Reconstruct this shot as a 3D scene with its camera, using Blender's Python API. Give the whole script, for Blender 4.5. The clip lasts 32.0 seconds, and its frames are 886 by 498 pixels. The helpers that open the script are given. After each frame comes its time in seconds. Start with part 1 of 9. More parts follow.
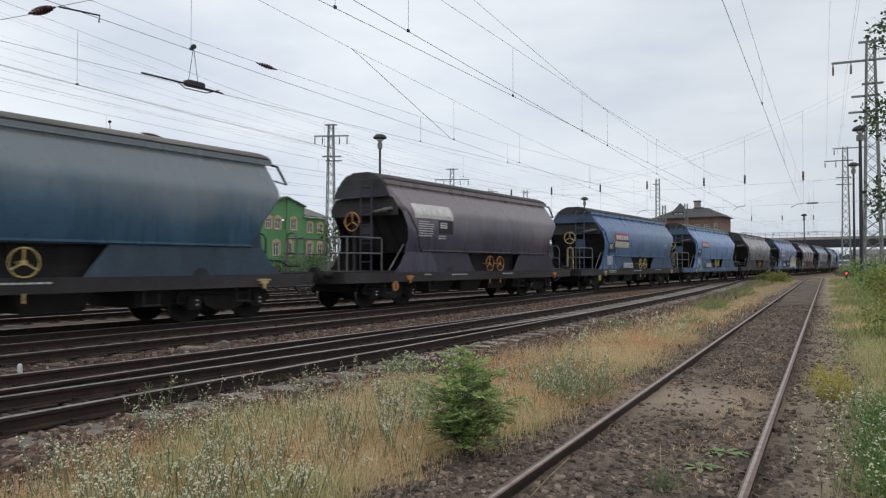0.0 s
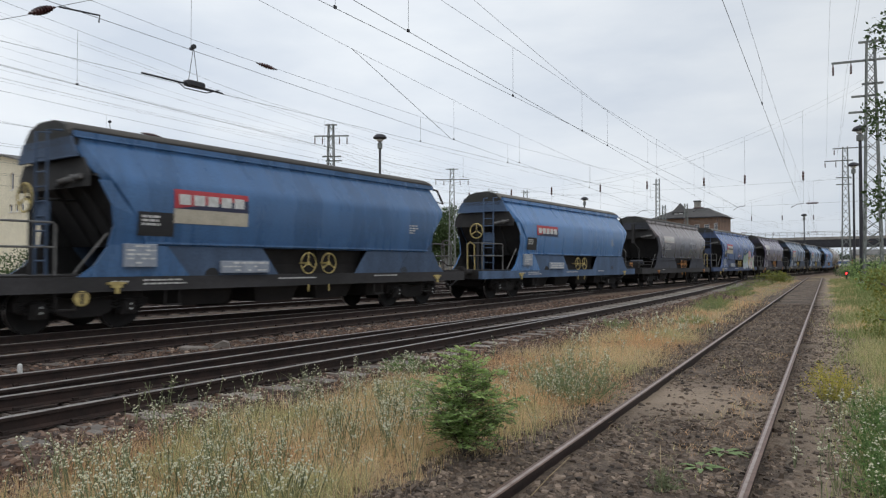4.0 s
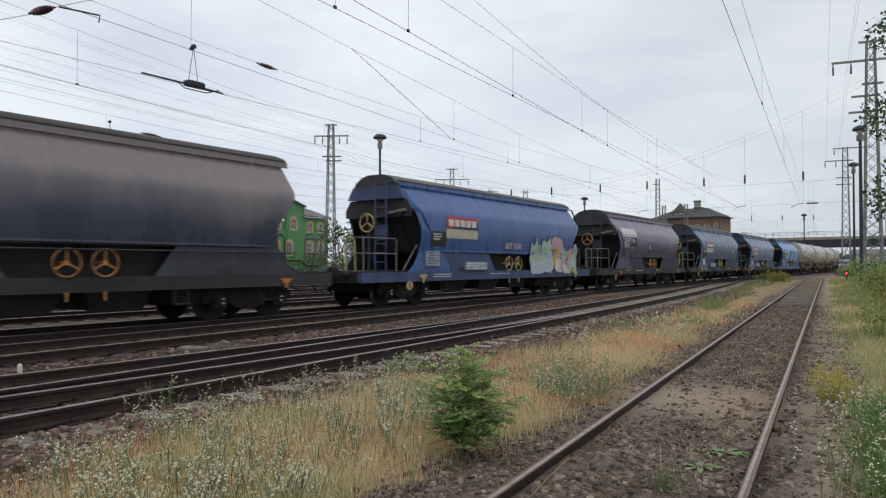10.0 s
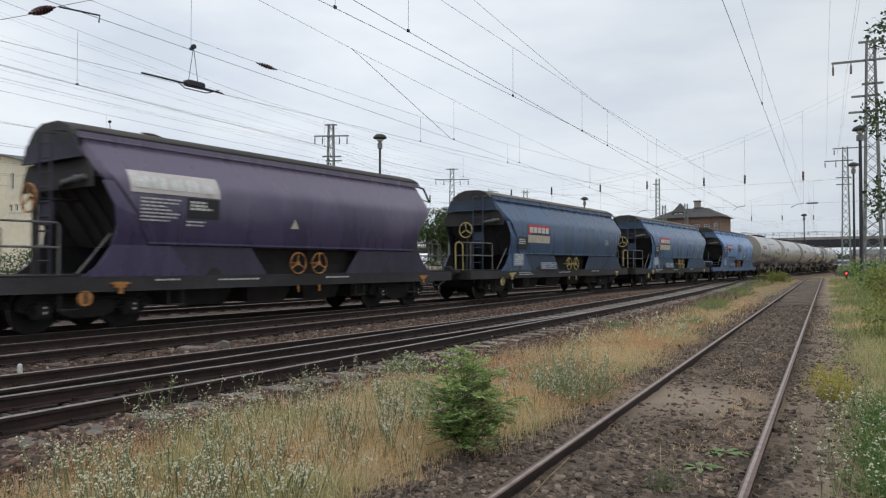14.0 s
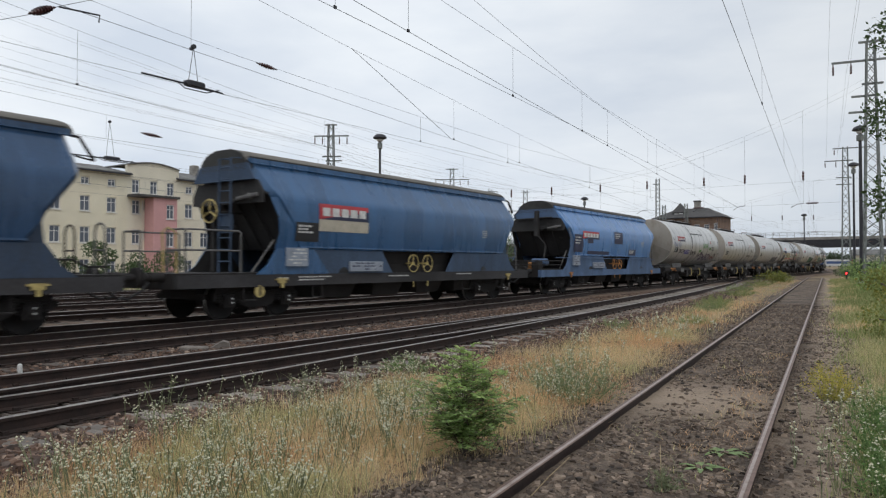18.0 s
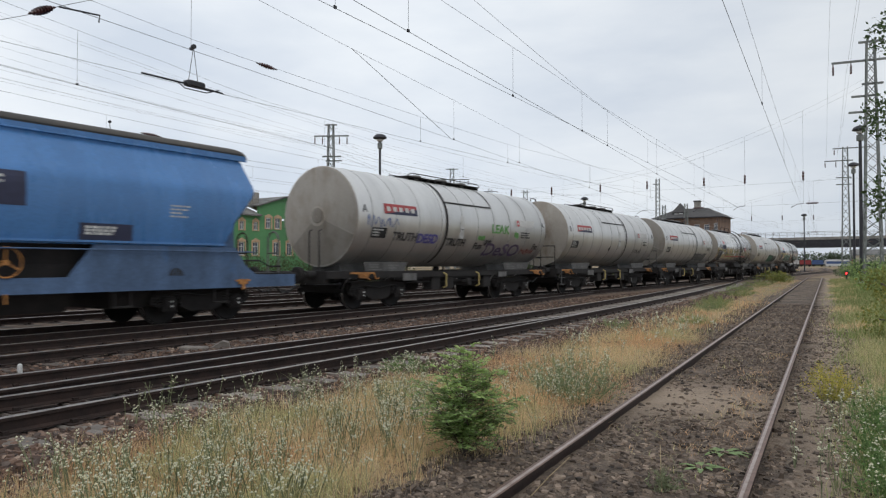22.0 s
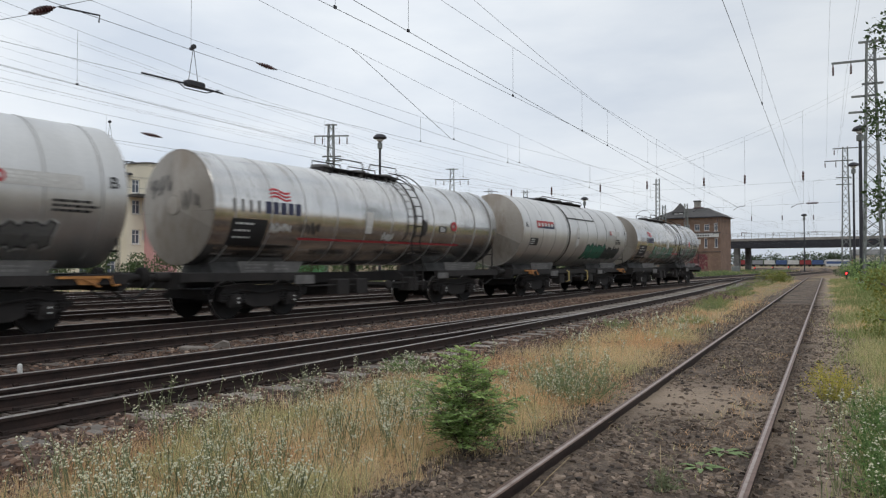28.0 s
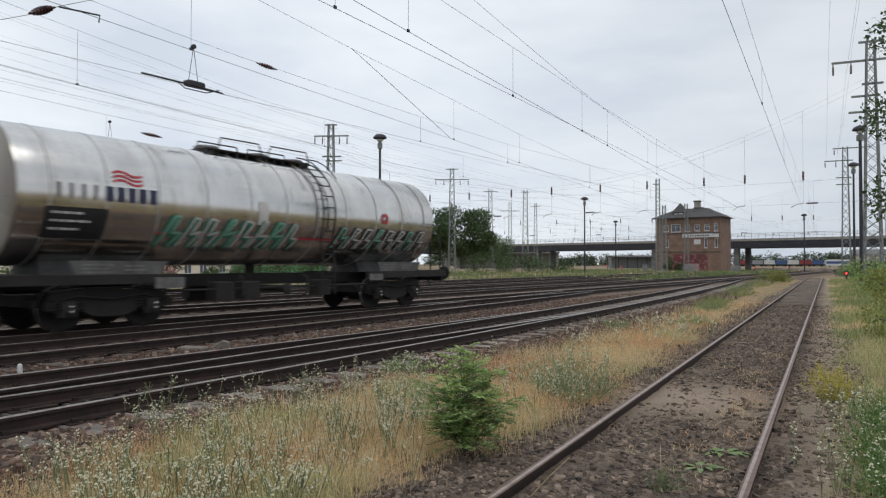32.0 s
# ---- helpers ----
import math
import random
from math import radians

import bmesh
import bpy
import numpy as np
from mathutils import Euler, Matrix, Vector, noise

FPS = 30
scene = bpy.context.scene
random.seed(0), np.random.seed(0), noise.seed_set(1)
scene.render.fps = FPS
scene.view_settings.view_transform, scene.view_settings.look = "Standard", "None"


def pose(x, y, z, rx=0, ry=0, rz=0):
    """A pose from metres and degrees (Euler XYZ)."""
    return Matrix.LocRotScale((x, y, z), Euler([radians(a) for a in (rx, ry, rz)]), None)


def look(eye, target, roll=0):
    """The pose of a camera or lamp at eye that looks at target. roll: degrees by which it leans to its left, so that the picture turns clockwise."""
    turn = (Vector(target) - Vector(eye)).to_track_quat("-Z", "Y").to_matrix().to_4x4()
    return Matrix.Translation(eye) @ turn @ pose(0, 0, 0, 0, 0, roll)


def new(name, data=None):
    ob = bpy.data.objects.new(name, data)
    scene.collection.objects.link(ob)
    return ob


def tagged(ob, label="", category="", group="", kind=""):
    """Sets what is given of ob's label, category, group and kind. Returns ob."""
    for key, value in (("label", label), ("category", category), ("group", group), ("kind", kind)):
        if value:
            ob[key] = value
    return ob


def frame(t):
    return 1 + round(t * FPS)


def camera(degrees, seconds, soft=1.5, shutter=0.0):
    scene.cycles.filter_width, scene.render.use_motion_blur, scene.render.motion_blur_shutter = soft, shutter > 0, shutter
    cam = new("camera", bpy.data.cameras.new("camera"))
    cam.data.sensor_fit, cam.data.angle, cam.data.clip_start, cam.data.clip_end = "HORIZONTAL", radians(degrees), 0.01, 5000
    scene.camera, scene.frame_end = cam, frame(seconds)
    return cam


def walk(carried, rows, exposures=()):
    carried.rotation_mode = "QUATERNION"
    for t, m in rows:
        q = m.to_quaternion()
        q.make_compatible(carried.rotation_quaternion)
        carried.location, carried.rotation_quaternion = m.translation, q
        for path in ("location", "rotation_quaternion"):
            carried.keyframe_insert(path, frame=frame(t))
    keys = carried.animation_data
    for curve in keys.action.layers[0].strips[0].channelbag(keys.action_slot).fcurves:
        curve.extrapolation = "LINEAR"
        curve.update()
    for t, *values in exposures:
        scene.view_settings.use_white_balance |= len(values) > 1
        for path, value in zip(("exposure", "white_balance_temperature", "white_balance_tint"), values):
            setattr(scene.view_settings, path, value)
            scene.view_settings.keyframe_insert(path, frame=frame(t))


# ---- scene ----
# World: x to the right of the running line, y along it (the train comes towards -y), z up; z = 0 is the siding's rail top.
cam = camera(64.2, 32.0, soft=1.25, shutter=0.4)
EYE = (0.0, 0.0, 1.58)
HEAD = 34.40            # degrees by which the camera looks to the left of the running line
VIEW = pose(*EYE, 90 + 1.237, 0, HEAD)
walk(cam, [(0, VIEW), (32.0, VIEW)], exposures=[(0, 0.0), (32.0, 0.0)])

# ---- light: overcast summer day ----
world = bpy.data.worlds.new("overcast_sky")
scene.world = world
world.use_nodes = True
wn, wl = world.node_tree.nodes, world.node_tree.links
wn.clear()
w_out = wn.new("ShaderNodeOutputWorld")
w_bg = wn.new("ShaderNodeBackground")
w_sky = wn.new("ShaderNodeTexSky")
w_sky.sky_type = "NISHITA"
w_sky.sun_disc = False
w_sky.sun_elevation = radians(52)
w_sky.sun_rotation = radians(200)
w_sky_dim = wn.new("ShaderNodeMix")
w_sky_dim.data_type = "RGBA"
w_sky_dim.blend_type = "MULTIPLY"
w_sky_dim.inputs[0].default_value = 1.0
w_sky_dim.inputs[7].default_value = (0.09, 0.09, 0.09, 1)
w_tc = wn.new("ShaderNodeTexCoord")
w_map = wn.new("ShaderNodeMapping")
w_map.inputs["Scale"].default_value = (1.0, 1.0, 3.2)
w_n1 = wn.new("ShaderNodeTexNoise")
w_n1.inputs["Scale"].default_value = 2.3
w_n1.inputs["Detail"].default_value = 6
w_n1.inputs["Roughness"].default_value = 0.52
w_ramp = wn.new("ShaderNodeValToRGB")
w_ramp.color_ramp.elements[0].position = 0.34
w_ramp.color_ramp.elements[0].color = (0.66, 0.73, 0.83, 1)
w_ramp.color_ramp.elements[1].position = 0.67
w_ramp.color_ramp.elements[1].color = (0.91, 0.955, 1.0, 1)
w_mix = wn.new("ShaderNodeMix")
w_mix.data_type = "RGBA"
w_mix.inputs[0].default_value = 0.95
wl.new(w_tc.outputs["Generated"], w_map.inputs["Vector"])
wl.new(w_map.outputs[0], w_n1.inputs["Vector"])
wl.new(w_n1.outputs["Fac"], w_ramp.inputs[0])
wl.new(w_sky.outputs[0], w_sky_dim.inputs[6])
wl.new(w_sky_dim.outputs[2], w_mix.inputs[6])
wl.new(w_ramp.outputs[0], w_mix.inputs[7])
# the cloud is thicker towards one side of the sky
w_side = wn.new("ShaderNodeVectorMath")
w_side.operation = "DOT_PRODUCT"
w_side.inputs[1].default_value = (0.825, 0.565, 0.0)
wl.new(w_tc.outputs["Generated"], w_side.inputs[0])
w_cover = wn.new("ShaderNodeMapRange")
w_cover.inputs["From Min"].default_value = 0.0
w_cover.inputs["From Max"].default_value = 0.7
w_cover.inputs["To Min"].default_value = 1.02
w_cover.inputs["To Max"].default_value = 0.80
wl.new(w_side.outputs["Value"], w_cover.inputs["Value"])
w_thick = wn.new("ShaderNodeMix")
w_thick.data_type = "RGBA"
w_thick.blend_type = "MULTIPLY"
w_thick.inputs[0].default_value = 1.0
wl.new(w_mix.outputs[2], w_thick.inputs[6])
wl.new(w_cover.outputs[0], w_thick.inputs[7])
wl.new(w_thick.outputs[2], w_bg.inputs["Color"])
w_bg.inputs["Strength"].default_value = 1.0
wl.new(w_bg.outputs[0], w_out.inputs[0])

sun = new("sun", bpy.data.lights.new("sun", "SUN"))
sun.data.energy = 0.95
sun.data.angle = radians(30)
sun.data.color = (1.0, 0.97, 0.93)
sun.matrix_world = look((20, -10, 60), (-10, 10, 0))

# ---- materials ----
def nodes_of(m):
    m.use_nodes = True
    nt = m.node_tree
    return nt, nt.nodes, nt.links, nt.nodes["Principled BSDF"]


def ramp_node(ns, stops):
    r = ns.new("ShaderNodeValToRGB")
    e = r.color_ramp.elements
    while len(e) < len(stops):
        e.new(0.5)
    for el, (p, col) in zip(e, stops):
        el.position, el.color = p, (*col, 1)
    return r


def noise_node(ns, ls, coord, scale, detail=4, rough=0.55, stretch=None):
    n = ns.new("ShaderNodeTexNoise")
    n.inputs["Scale"].default_value = scale
    n.inputs["Detail"].default_value = detail
    n.inputs["Roughness"].default_value = rough
    if stretch:
        mp = ns.new("ShaderNodeMapping")
        mp.inputs["Scale"].default_value = stretch
        ls.new(coord, mp.inputs["Vector"])
        coord = mp.outputs[0]
    ls.new(coord, n.inputs["Vector"])
    return n


def mixer(ns, ls, fac, a, b, blend="MIX"):
    mx = ns.new("ShaderNodeMix")
    mx.data_type, mx.blend_type = "RGBA", blend
    if hasattr(fac, "links"):
        ls.new(fac, mx.inputs[0])
    else:
        mx.inputs[0].default_value = fac
    for sock, v in ((mx.inputs[6], a), (mx.inputs[7], b)):
        if hasattr(v, "links"):
            ls.new(v, sock)
        else:
            sock.default_value = (*v, 1)
    return mx.outputs[2]


def surface(name, base, dark, rough=0.7, metal=0.0, scale=3.0, fine=40.0, bump=0.2, patch=(0.35, 0.7), vary=0.0, stain=None, stain_at=(0.5, 0.7), stretch=None, depth=0.01, grain=(0.78, 1.12)):
    """Two-scale procedural surface: base mottled with dark, fine grain, a stain colour in patches, variation by piece."""
    m = bpy.data.materials.new(name)
    nt, ns, ls, p = nodes_of(m)
    tc = ns.new("ShaderNodeTexCoord").outputs["Object"]
    n1 = noise_node(ns, ls, tc, scale, 5, 0.6, stretch)
    n2 = noise_node(ns, ls, tc, fine, 3, 0.6)
    r1 = ramp_node(ns, [(patch[0], (0, 0, 0)), (patch[1], (1, 1, 1))])
    ls.new(n1.outputs["Fac"], r1.inputs[0])
    col = mixer(ns, ls, r1.outputs[0], dark, base)
    r2 = ramp_node(ns, [(0.3, (grain[0],) * 3), (0.7, (grain[1],) * 3)])
    ls.new(n2.outputs["Fac"], r2.inputs[0])
    col = mixer(ns, ls, 1.0, col, r2.outputs[0], "MULTIPLY")
    if stain:
        n3 = noise_node(ns, ls, tc, scale * 2.3, 6, 0.65, stretch)
        r3 = ramp_node(ns, [(stain_at[0], (0, 0, 0)), (stain_at[1], (1, 1, 1))])
        ls.new(n3.outputs["Fac"], r3.inputs[0])
        col = mixer(ns, ls, r3.outputs[0], col, stain)
    if vary:
        oi = ns.new("ShaderNodeObjectInfo").outputs["Random"]
        r4 = ramp_node(ns, [(0.0, (1 - vary,) * 3), (1.0, (1 + vary,) * 3)])
        ls.new(oi, r4.inputs[0])
        col = mixer(ns, ls, 1.0, col, r4.outputs[0], "MULTIPLY")
    ls.new(col, p.inputs["Base Color"])
    p.inputs["Metallic"].default_value = metal
    rr = ns.new("ShaderNodeMapRange")
    rr.inputs["To Min"].default_value = max(0.05, rough - 0.12)
    rr.inputs["To Max"].default_value = min(1.0, rough + 0.12)
    ls.new(n1.outputs["Fac"], rr.inputs["Value"])
    ls.new(rr.outputs[0], p.inputs["Roughness"])
    if bump:
        b = ns.new("ShaderNodeBump")
        b.inputs["Strength"].default_value = bump
        b.inputs["Distance"].default_value = depth
        ls.new(n2.outputs["Fac"], b.inputs["Height"])
        ls.new(b.outputs[0], p.inputs["Normal"])
    return m


def islands(name, colours, rough=0.8, trans=0.0):
    """Leaves, blades and stones: each loose piece takes a colour of its own from the range."""
    m = bpy.data.materials.new(name)
    nt, ns, ls, p = nodes_of(m)
    g = ns.new("ShaderNodeNewGeometry").outputs["Random Per Island"]
    r = ramp_node(ns, [(i / max(1, len(colours) - 1), c) for i, c in enumerate(colours)])
    ls.new(g, r.inputs[0])
    tc = ns.new("ShaderNodeTexCoord").outputs["Object"]
    n = noise_node(ns, ls, tc, 30, 2)
    r2 = ramp_node(ns, [(0.3, (0.75, 0.75, 0.75)), (0.7, (1.15, 1.15, 1.15))])
    ls.new(n.outputs["Fac"], r2.inputs[0])
    ls.new(mixer(ns, ls, 1.0, r.outputs[0], r2.outputs[0], "MULTIPLY"), p.inputs["Base Color"])
    p.inputs["Roughness"].default_value = rough
    if trans:
        tr = ns.new("ShaderNodeBsdfTranslucent")
        ls.new(r.outputs[0], tr.inputs["Color"])
        ms = ns.new("ShaderNodeMixShader")
        ms.inputs[0].default_value = trans
        out = ns["Material Output"]
        ls.new(p.outputs[0], ms.inputs[1])
        ls.new(tr.outputs[0], ms.inputs[2])
        ls.new(ms.outputs[0], out.inputs["Surface"])
    return m


def lamp_glow(name, col, strength):
    m = bpy.data.materials.new(name)
    nt, ns, ls, p = nodes_of(m)
    p.inputs["Base Color"].default_value = (*col, 1)
    p.inputs["Emission Color"].default_value = (*col, 1)
    p.inputs["Emission Strength"].default_value = strength
    return m


def glass(name, tint=(0.02, 0.025, 0.03)):
    m = bpy.data.materials.new(name)
    nt, ns, ls, p = nodes_of(m)
    p.inputs["Base Color"].default_value = (*tint, 1)
    p.inputs["Roughness"].default_value = 0.08
    return m


# ---- mesh building ----
def smooth_mesh(me):
    """Smooth shading, but for edges sharper than 35 degrees."""
    me.shade_smooth()
    me.set_sharp_from_angle(angle=radians(35))


class Shape:
    """Collects vertices and faces of one mesh."""
    def __init__(self):
        self.v, self.f = [], []

    def add(self, vs, fs):
        o = len(self.v)
        self.v += [tuple(p) for p in vs]
        self.f += [tuple(i + o for i in q) for q in fs]
        return self

    def box(self, x0, y0, z0, x1, y1, z1, m=None):
        c = [(x, y, z) for z in (z0, z1) for y in (y0, y1) for x in (x0, x1)]
        if m is not None:
            c = [m @ Vector(p) for p in c]
        return self.add(c, [(0, 2, 3, 1), (4, 5, 7, 6), (0, 1, 5, 4), (2, 6, 7, 3), (0, 4, 6, 2), (1, 3, 7, 5)])

    def chamfer(self, x0, y0, z0, x1, y1, z1, b=0.02, m=None):
        """A box with its upright edges and its upper rim cut off."""
        def ring(i, z):
            return [(x0 + i + b, y0 + i, z), (x1 - i - b, y0 + i, z), (x1 - i, y0 + i + b, z), (x1 - i, y1 - i - b, z), (x1 - i - b, y1 - i, z), (x0 + i + b, y1 - i, z), (x0 + i, y1 - i - b, z), (x0 + i, y0 + i + b, z)]
        rs = ring(0, z0) + ring(0, z1 - b) + ring(b, z1)
        if m is not None:
            rs = [m @ Vector(p) for p in rs]
        fs = [tuple(range(7, -1, -1)), tuple(range(16, 24))]
        for k in (0, 8):
            fs += [(k + i, k + (i + 1) % 8, k + 8 + (i + 1) % 8, k + 8 + i) for i in range(8)]
        return self.add(rs, fs)

    def tube(self, pts, r, seg=6, caps=True, taper=None):
        pts = [Vector(p) for p in pts]
        rings = []
        for i, p in enumerate(pts):
            d = (pts[min(i + 1, len(pts) - 1)] - pts[max(i - 1, 0)]).normalized()
            a = d.orthogonal().normalized() if i == 0 else (a - d * a.dot(d)).normalized()
            b = d.cross(a)
            rad = r if taper is None else r + (taper - r) * i / (len(pts) - 1)
            rings.append([p + (a * math.cos(t) + b * math.sin(t)) * rad for t in [2 * math.pi * k / seg for k in range(seg)]])
        vs = [q for ring in rings for q in ring]
        fs = [(i * seg + k, i * seg + (k + 1) % seg, (i + 1) * seg + (k + 1) % seg, (i + 1) * seg + k) for i in range(len(pts) - 1) for k in range(seg)]
        if caps:
            fs += [tuple(range(seg - 1, -1, -1)), tuple(range((len(pts) - 1) * seg, len(pts) * seg))]
        return self.add(vs, fs)

    def disc(self, c, axis, profile, seg=20):
        """Turned shape: profile of (radius, along axis) round c."""
        axis = Vector(axis).normalized()
        a = axis.orthogonal().normalized()
        b = axis.cross(a)
        c = Vector(c)
        vs = [c + axis * h + (a * math.cos(t) + b * math.sin(t)) * r for r, h in profile for t in [2 * math.pi * k / seg for k in range(seg)]]
        n = len(profile)
        fs = [(i * seg + k, i * seg + (k + 1) % seg, (i + 1) * seg + (k + 1) % seg, (i + 1) * seg + k) for i in range(n - 1) for k in range(seg)]
        fs += [tuple(range(seg - 1, -1, -1)), tuple(range((n - 1) * seg, n * seg))]
        return self.add(vs, fs)

    def torus(self, c, axis, R, r, seg=20, tseg=6):
        axis = Vector(axis).normalized()
        a = axis.orthogonal().normalized()
        b = axis.cross(a)
        c = Vector(c)
        vs = []
        for k in range(seg):
            t = 2 * math.pi * k / seg
            d = a * math.cos(t) + b * math.sin(t)
            vs += [c + d * (R + r * math.cos(s)) + axis * r * math.sin(s) for s in [2 * math.pi * j / tseg for j in range(tseg)]]
        fs = [(k * tseg + j, ((k + 1) % seg) * tseg + j, ((k + 1) % seg) * tseg + (j + 1) % tseg, k * tseg + (j + 1) % tseg) for k in range(seg) for j in range(tseg)]
        return self.add(vs, fs)

    def prism(self, poly, h0, h1, axis="x"):
        """Polygon (u, v) drawn out along an axis: x: (y, z); y: (x, z); z: (x, y)."""
        def at(u, v, h):
            return {"x": (h, u, v), "y": (u, h, v), "z": (u, v, h)}[axis]
        n = len(poly)
        vs = [at(u, v, h0) for u, v in poly] + [at(u, v, h1) for u, v in poly]
        fs = [tuple(range(n)), tuple(range(2 * n - 1, n - 1, -1))] + [(i, n + i, n + (i + 1) % n, (i + 1) % n) for i in range(n)]
        return self.add(vs, fs)

    def loft(self, rings, close=True, caps=True):
        n = len(rings[0])
        vs = [p for r in rings for p in r]
        m = n if close else n - 1
        fs = [(i * n + k, i * n + (k + 1) % n, (i + 1) * n + (k + 1) % n, (i + 1) * n + k) for i in range(len(rings) - 1) for k in range(m)]
        if caps:
            fs += [tuple(range(n - 1, -1, -1)), tuple(range((len(rings) - 1) * n, len(rings) * n))]
        return self.add(vs, fs)

    def mesh(self, name, mat, smooth=False, fix=True):
        me = bpy.data.meshes.new(name)
        me.from_pydata(self.v, [], self.f)
        if fix:
            bm = bmesh.new()
            bm.from_mesh(me)
            bmesh.ops.remove_doubles(bm, verts=bm.verts, dist=2e-5)
            bmesh.ops.recalc_face_normals(bm, faces=bm.faces)
            bm.to_mesh(me)
            bm.free()
        me.materials.append(mat)
        if smooth:
            smooth_mesh(me)
        return me


def part(name, shape, material, parent, label="", smooth=False):
    """One mesh object under a thing or under a part."""
    me = shape if isinstance(shape, bpy.types.Mesh) else shape.mesh(name, material, smooth)
    ob = new(name, me)
    ob.parent = parent
    if label:
        ob["label"] = label
    return ob


def thing(name, label, category, group="", at=None):
    e = new(name)
    e.empty_display_size = 0.2
    if at is not None:
        e.matrix_world = at
    return tagged(e, label, category, group)


def solid(name, shape, material, label="", category="", group="", kind="", smooth=False, fix=True):
    """A thing or a piece of the setting that is one mesh."""
    return tagged(new(name, shape.mesh(name, material, smooth, fix)), label, category, group, kind)

# ---- the lie of the land ----
RUN_X, RUN_Z = -14.8, 0.25       # running line of the train
CURVE_Y, CURVE_R, CURVE_LEN = 128.0, 480.0, 60.0


def run_line(s):
    """Place and heading (degrees to the left) of the running line, s metres past the spot abeam of the camera."""
    if s < CURVE_Y:
        return RUN_X, s, 0.0
    a = min(s - CURVE_Y, CURVE_LEN) / CURVE_R
    x = RUN_X - CURVE_R * (1 - math.cos(a))
    y = CURVE_Y + CURVE_R * math.sin(a)
    rest = max(0.0, s - CURVE_Y - CURVE_LEN)
    return x - rest * math.sin(a), y + rest * math.cos(a), math.degrees(a)


def line_siding(y):
    return -2.37 - 0.1025 * (y - 10.6)


def line_a(y):
    return -7.47 - 0.055 * y - (0.00073 * y * y if y > 0 else 0.0)


def line_b(y):
    return line_a(y) - (1.05 * (max(0.0, 21 - y) / 17.5) ** 1.35)


def line_c(y):
    return -11.95 - 0.03 * y - (0.0014 * y * y if y > 0 else 0.0)


def smoothstep(a, b, x):
    t = min(1.0, max(0.0, (x - a) / (b - a)))
    return t * t * (3 - 2 * t)


def ground_z(x, y):
    """Level of the soil: the siding lies lower than the main lines."""
    main = smoothstep(2.6, 5.2, line_siding(min(y, 95)) - x)
    far = smoothstep(80, 130, y)
    z = -0.13 + (0.10 + 0.0) * main + 0.05 * far
    if abs(x) < 60 and abs(y) < 120:
        z += 0.035 * noise.noise((x * 0.6, y * 0.6, 0)) + 0.012 * noise.noise((x * 3, y * 3, 5))
    right = smoothstep(2.5, 9.0, x - line_siding(min(y, 95)))
    return z + 0.45 * right


# ---- ground materials ----
def ground_material():
    m = bpy.data.materials.new("soil_and_turf")
    nt, ns, ls, p = nodes_of(m)
    tc = ns.new("ShaderNodeTexCoord").outputs["Object"]
    big = noise_node(ns, ls, tc, 0.35, 6, 0.62)
    mid = noise_node(ns, ls, tc, 2.2, 6, 0.65)
    fine = noise_node(ns, ls, tc, 38, 4, 0.7)
    r1 = ramp_node(ns, [(0.32, (0.085, 0.058, 0.042)), (0.47, (0.26, 0.175, 0.105)), (0.6, (0.40, 0.275, 0.15)), (0.75, (0.15, 0.145, 0.06))])
    ls.new(mid.outputs["Fac"], r1.inputs[0])
    r2 = ramp_node(ns, [(0.38, (0.22, 0.15, 0.09)), (0.55, (0.14, 0.135, 0.06)), (0.7, (0.30, 0.21, 0.12))])
    ls.new(big.outputs["Fac"], r2.inputs[0])
    col = mixer(ns, ls, 0.5, r1.outputs[0], r2.outputs[0])
    r3 = ramp_node(ns, [(0.3, (0.55, 0.55, 0.55)), (0.72, (1.3, 1.3, 1.3))])
    ls.new(fine.outputs["Fac"], r3.inputs[0])
    ls.new(mixer(ns, ls, 1.0, col, r3.outputs[0], "MULTIPLY"), p.inputs["Base Color"])
    p.inputs["Roughness"].default_value = 0.95
    b = ns.new("ShaderNodeBump")
    b.inputs["Strength"].default_value = 0.6
    b.inputs["Distance"].default_value = 0.03
    ls.new(fine.outputs["Fac"], b.inputs["Height"])
    ls.new(b.outputs[0], p.inputs["Normal"])
    return m


M_GROUND = ground_material()
# bed below loose stones, darkened in colour for the shade of their gaps
M_BALLAST_GAPS = surface("ballast", (0.10, 0.060, 0.041), (0.04, 0.024, 0.018), rough=0.95, scale=1.4, fine=26, bump=1.0, depth=0.05, stain=(0.20, 0.14, 0.10), stain_at=(0.58, 0.78))


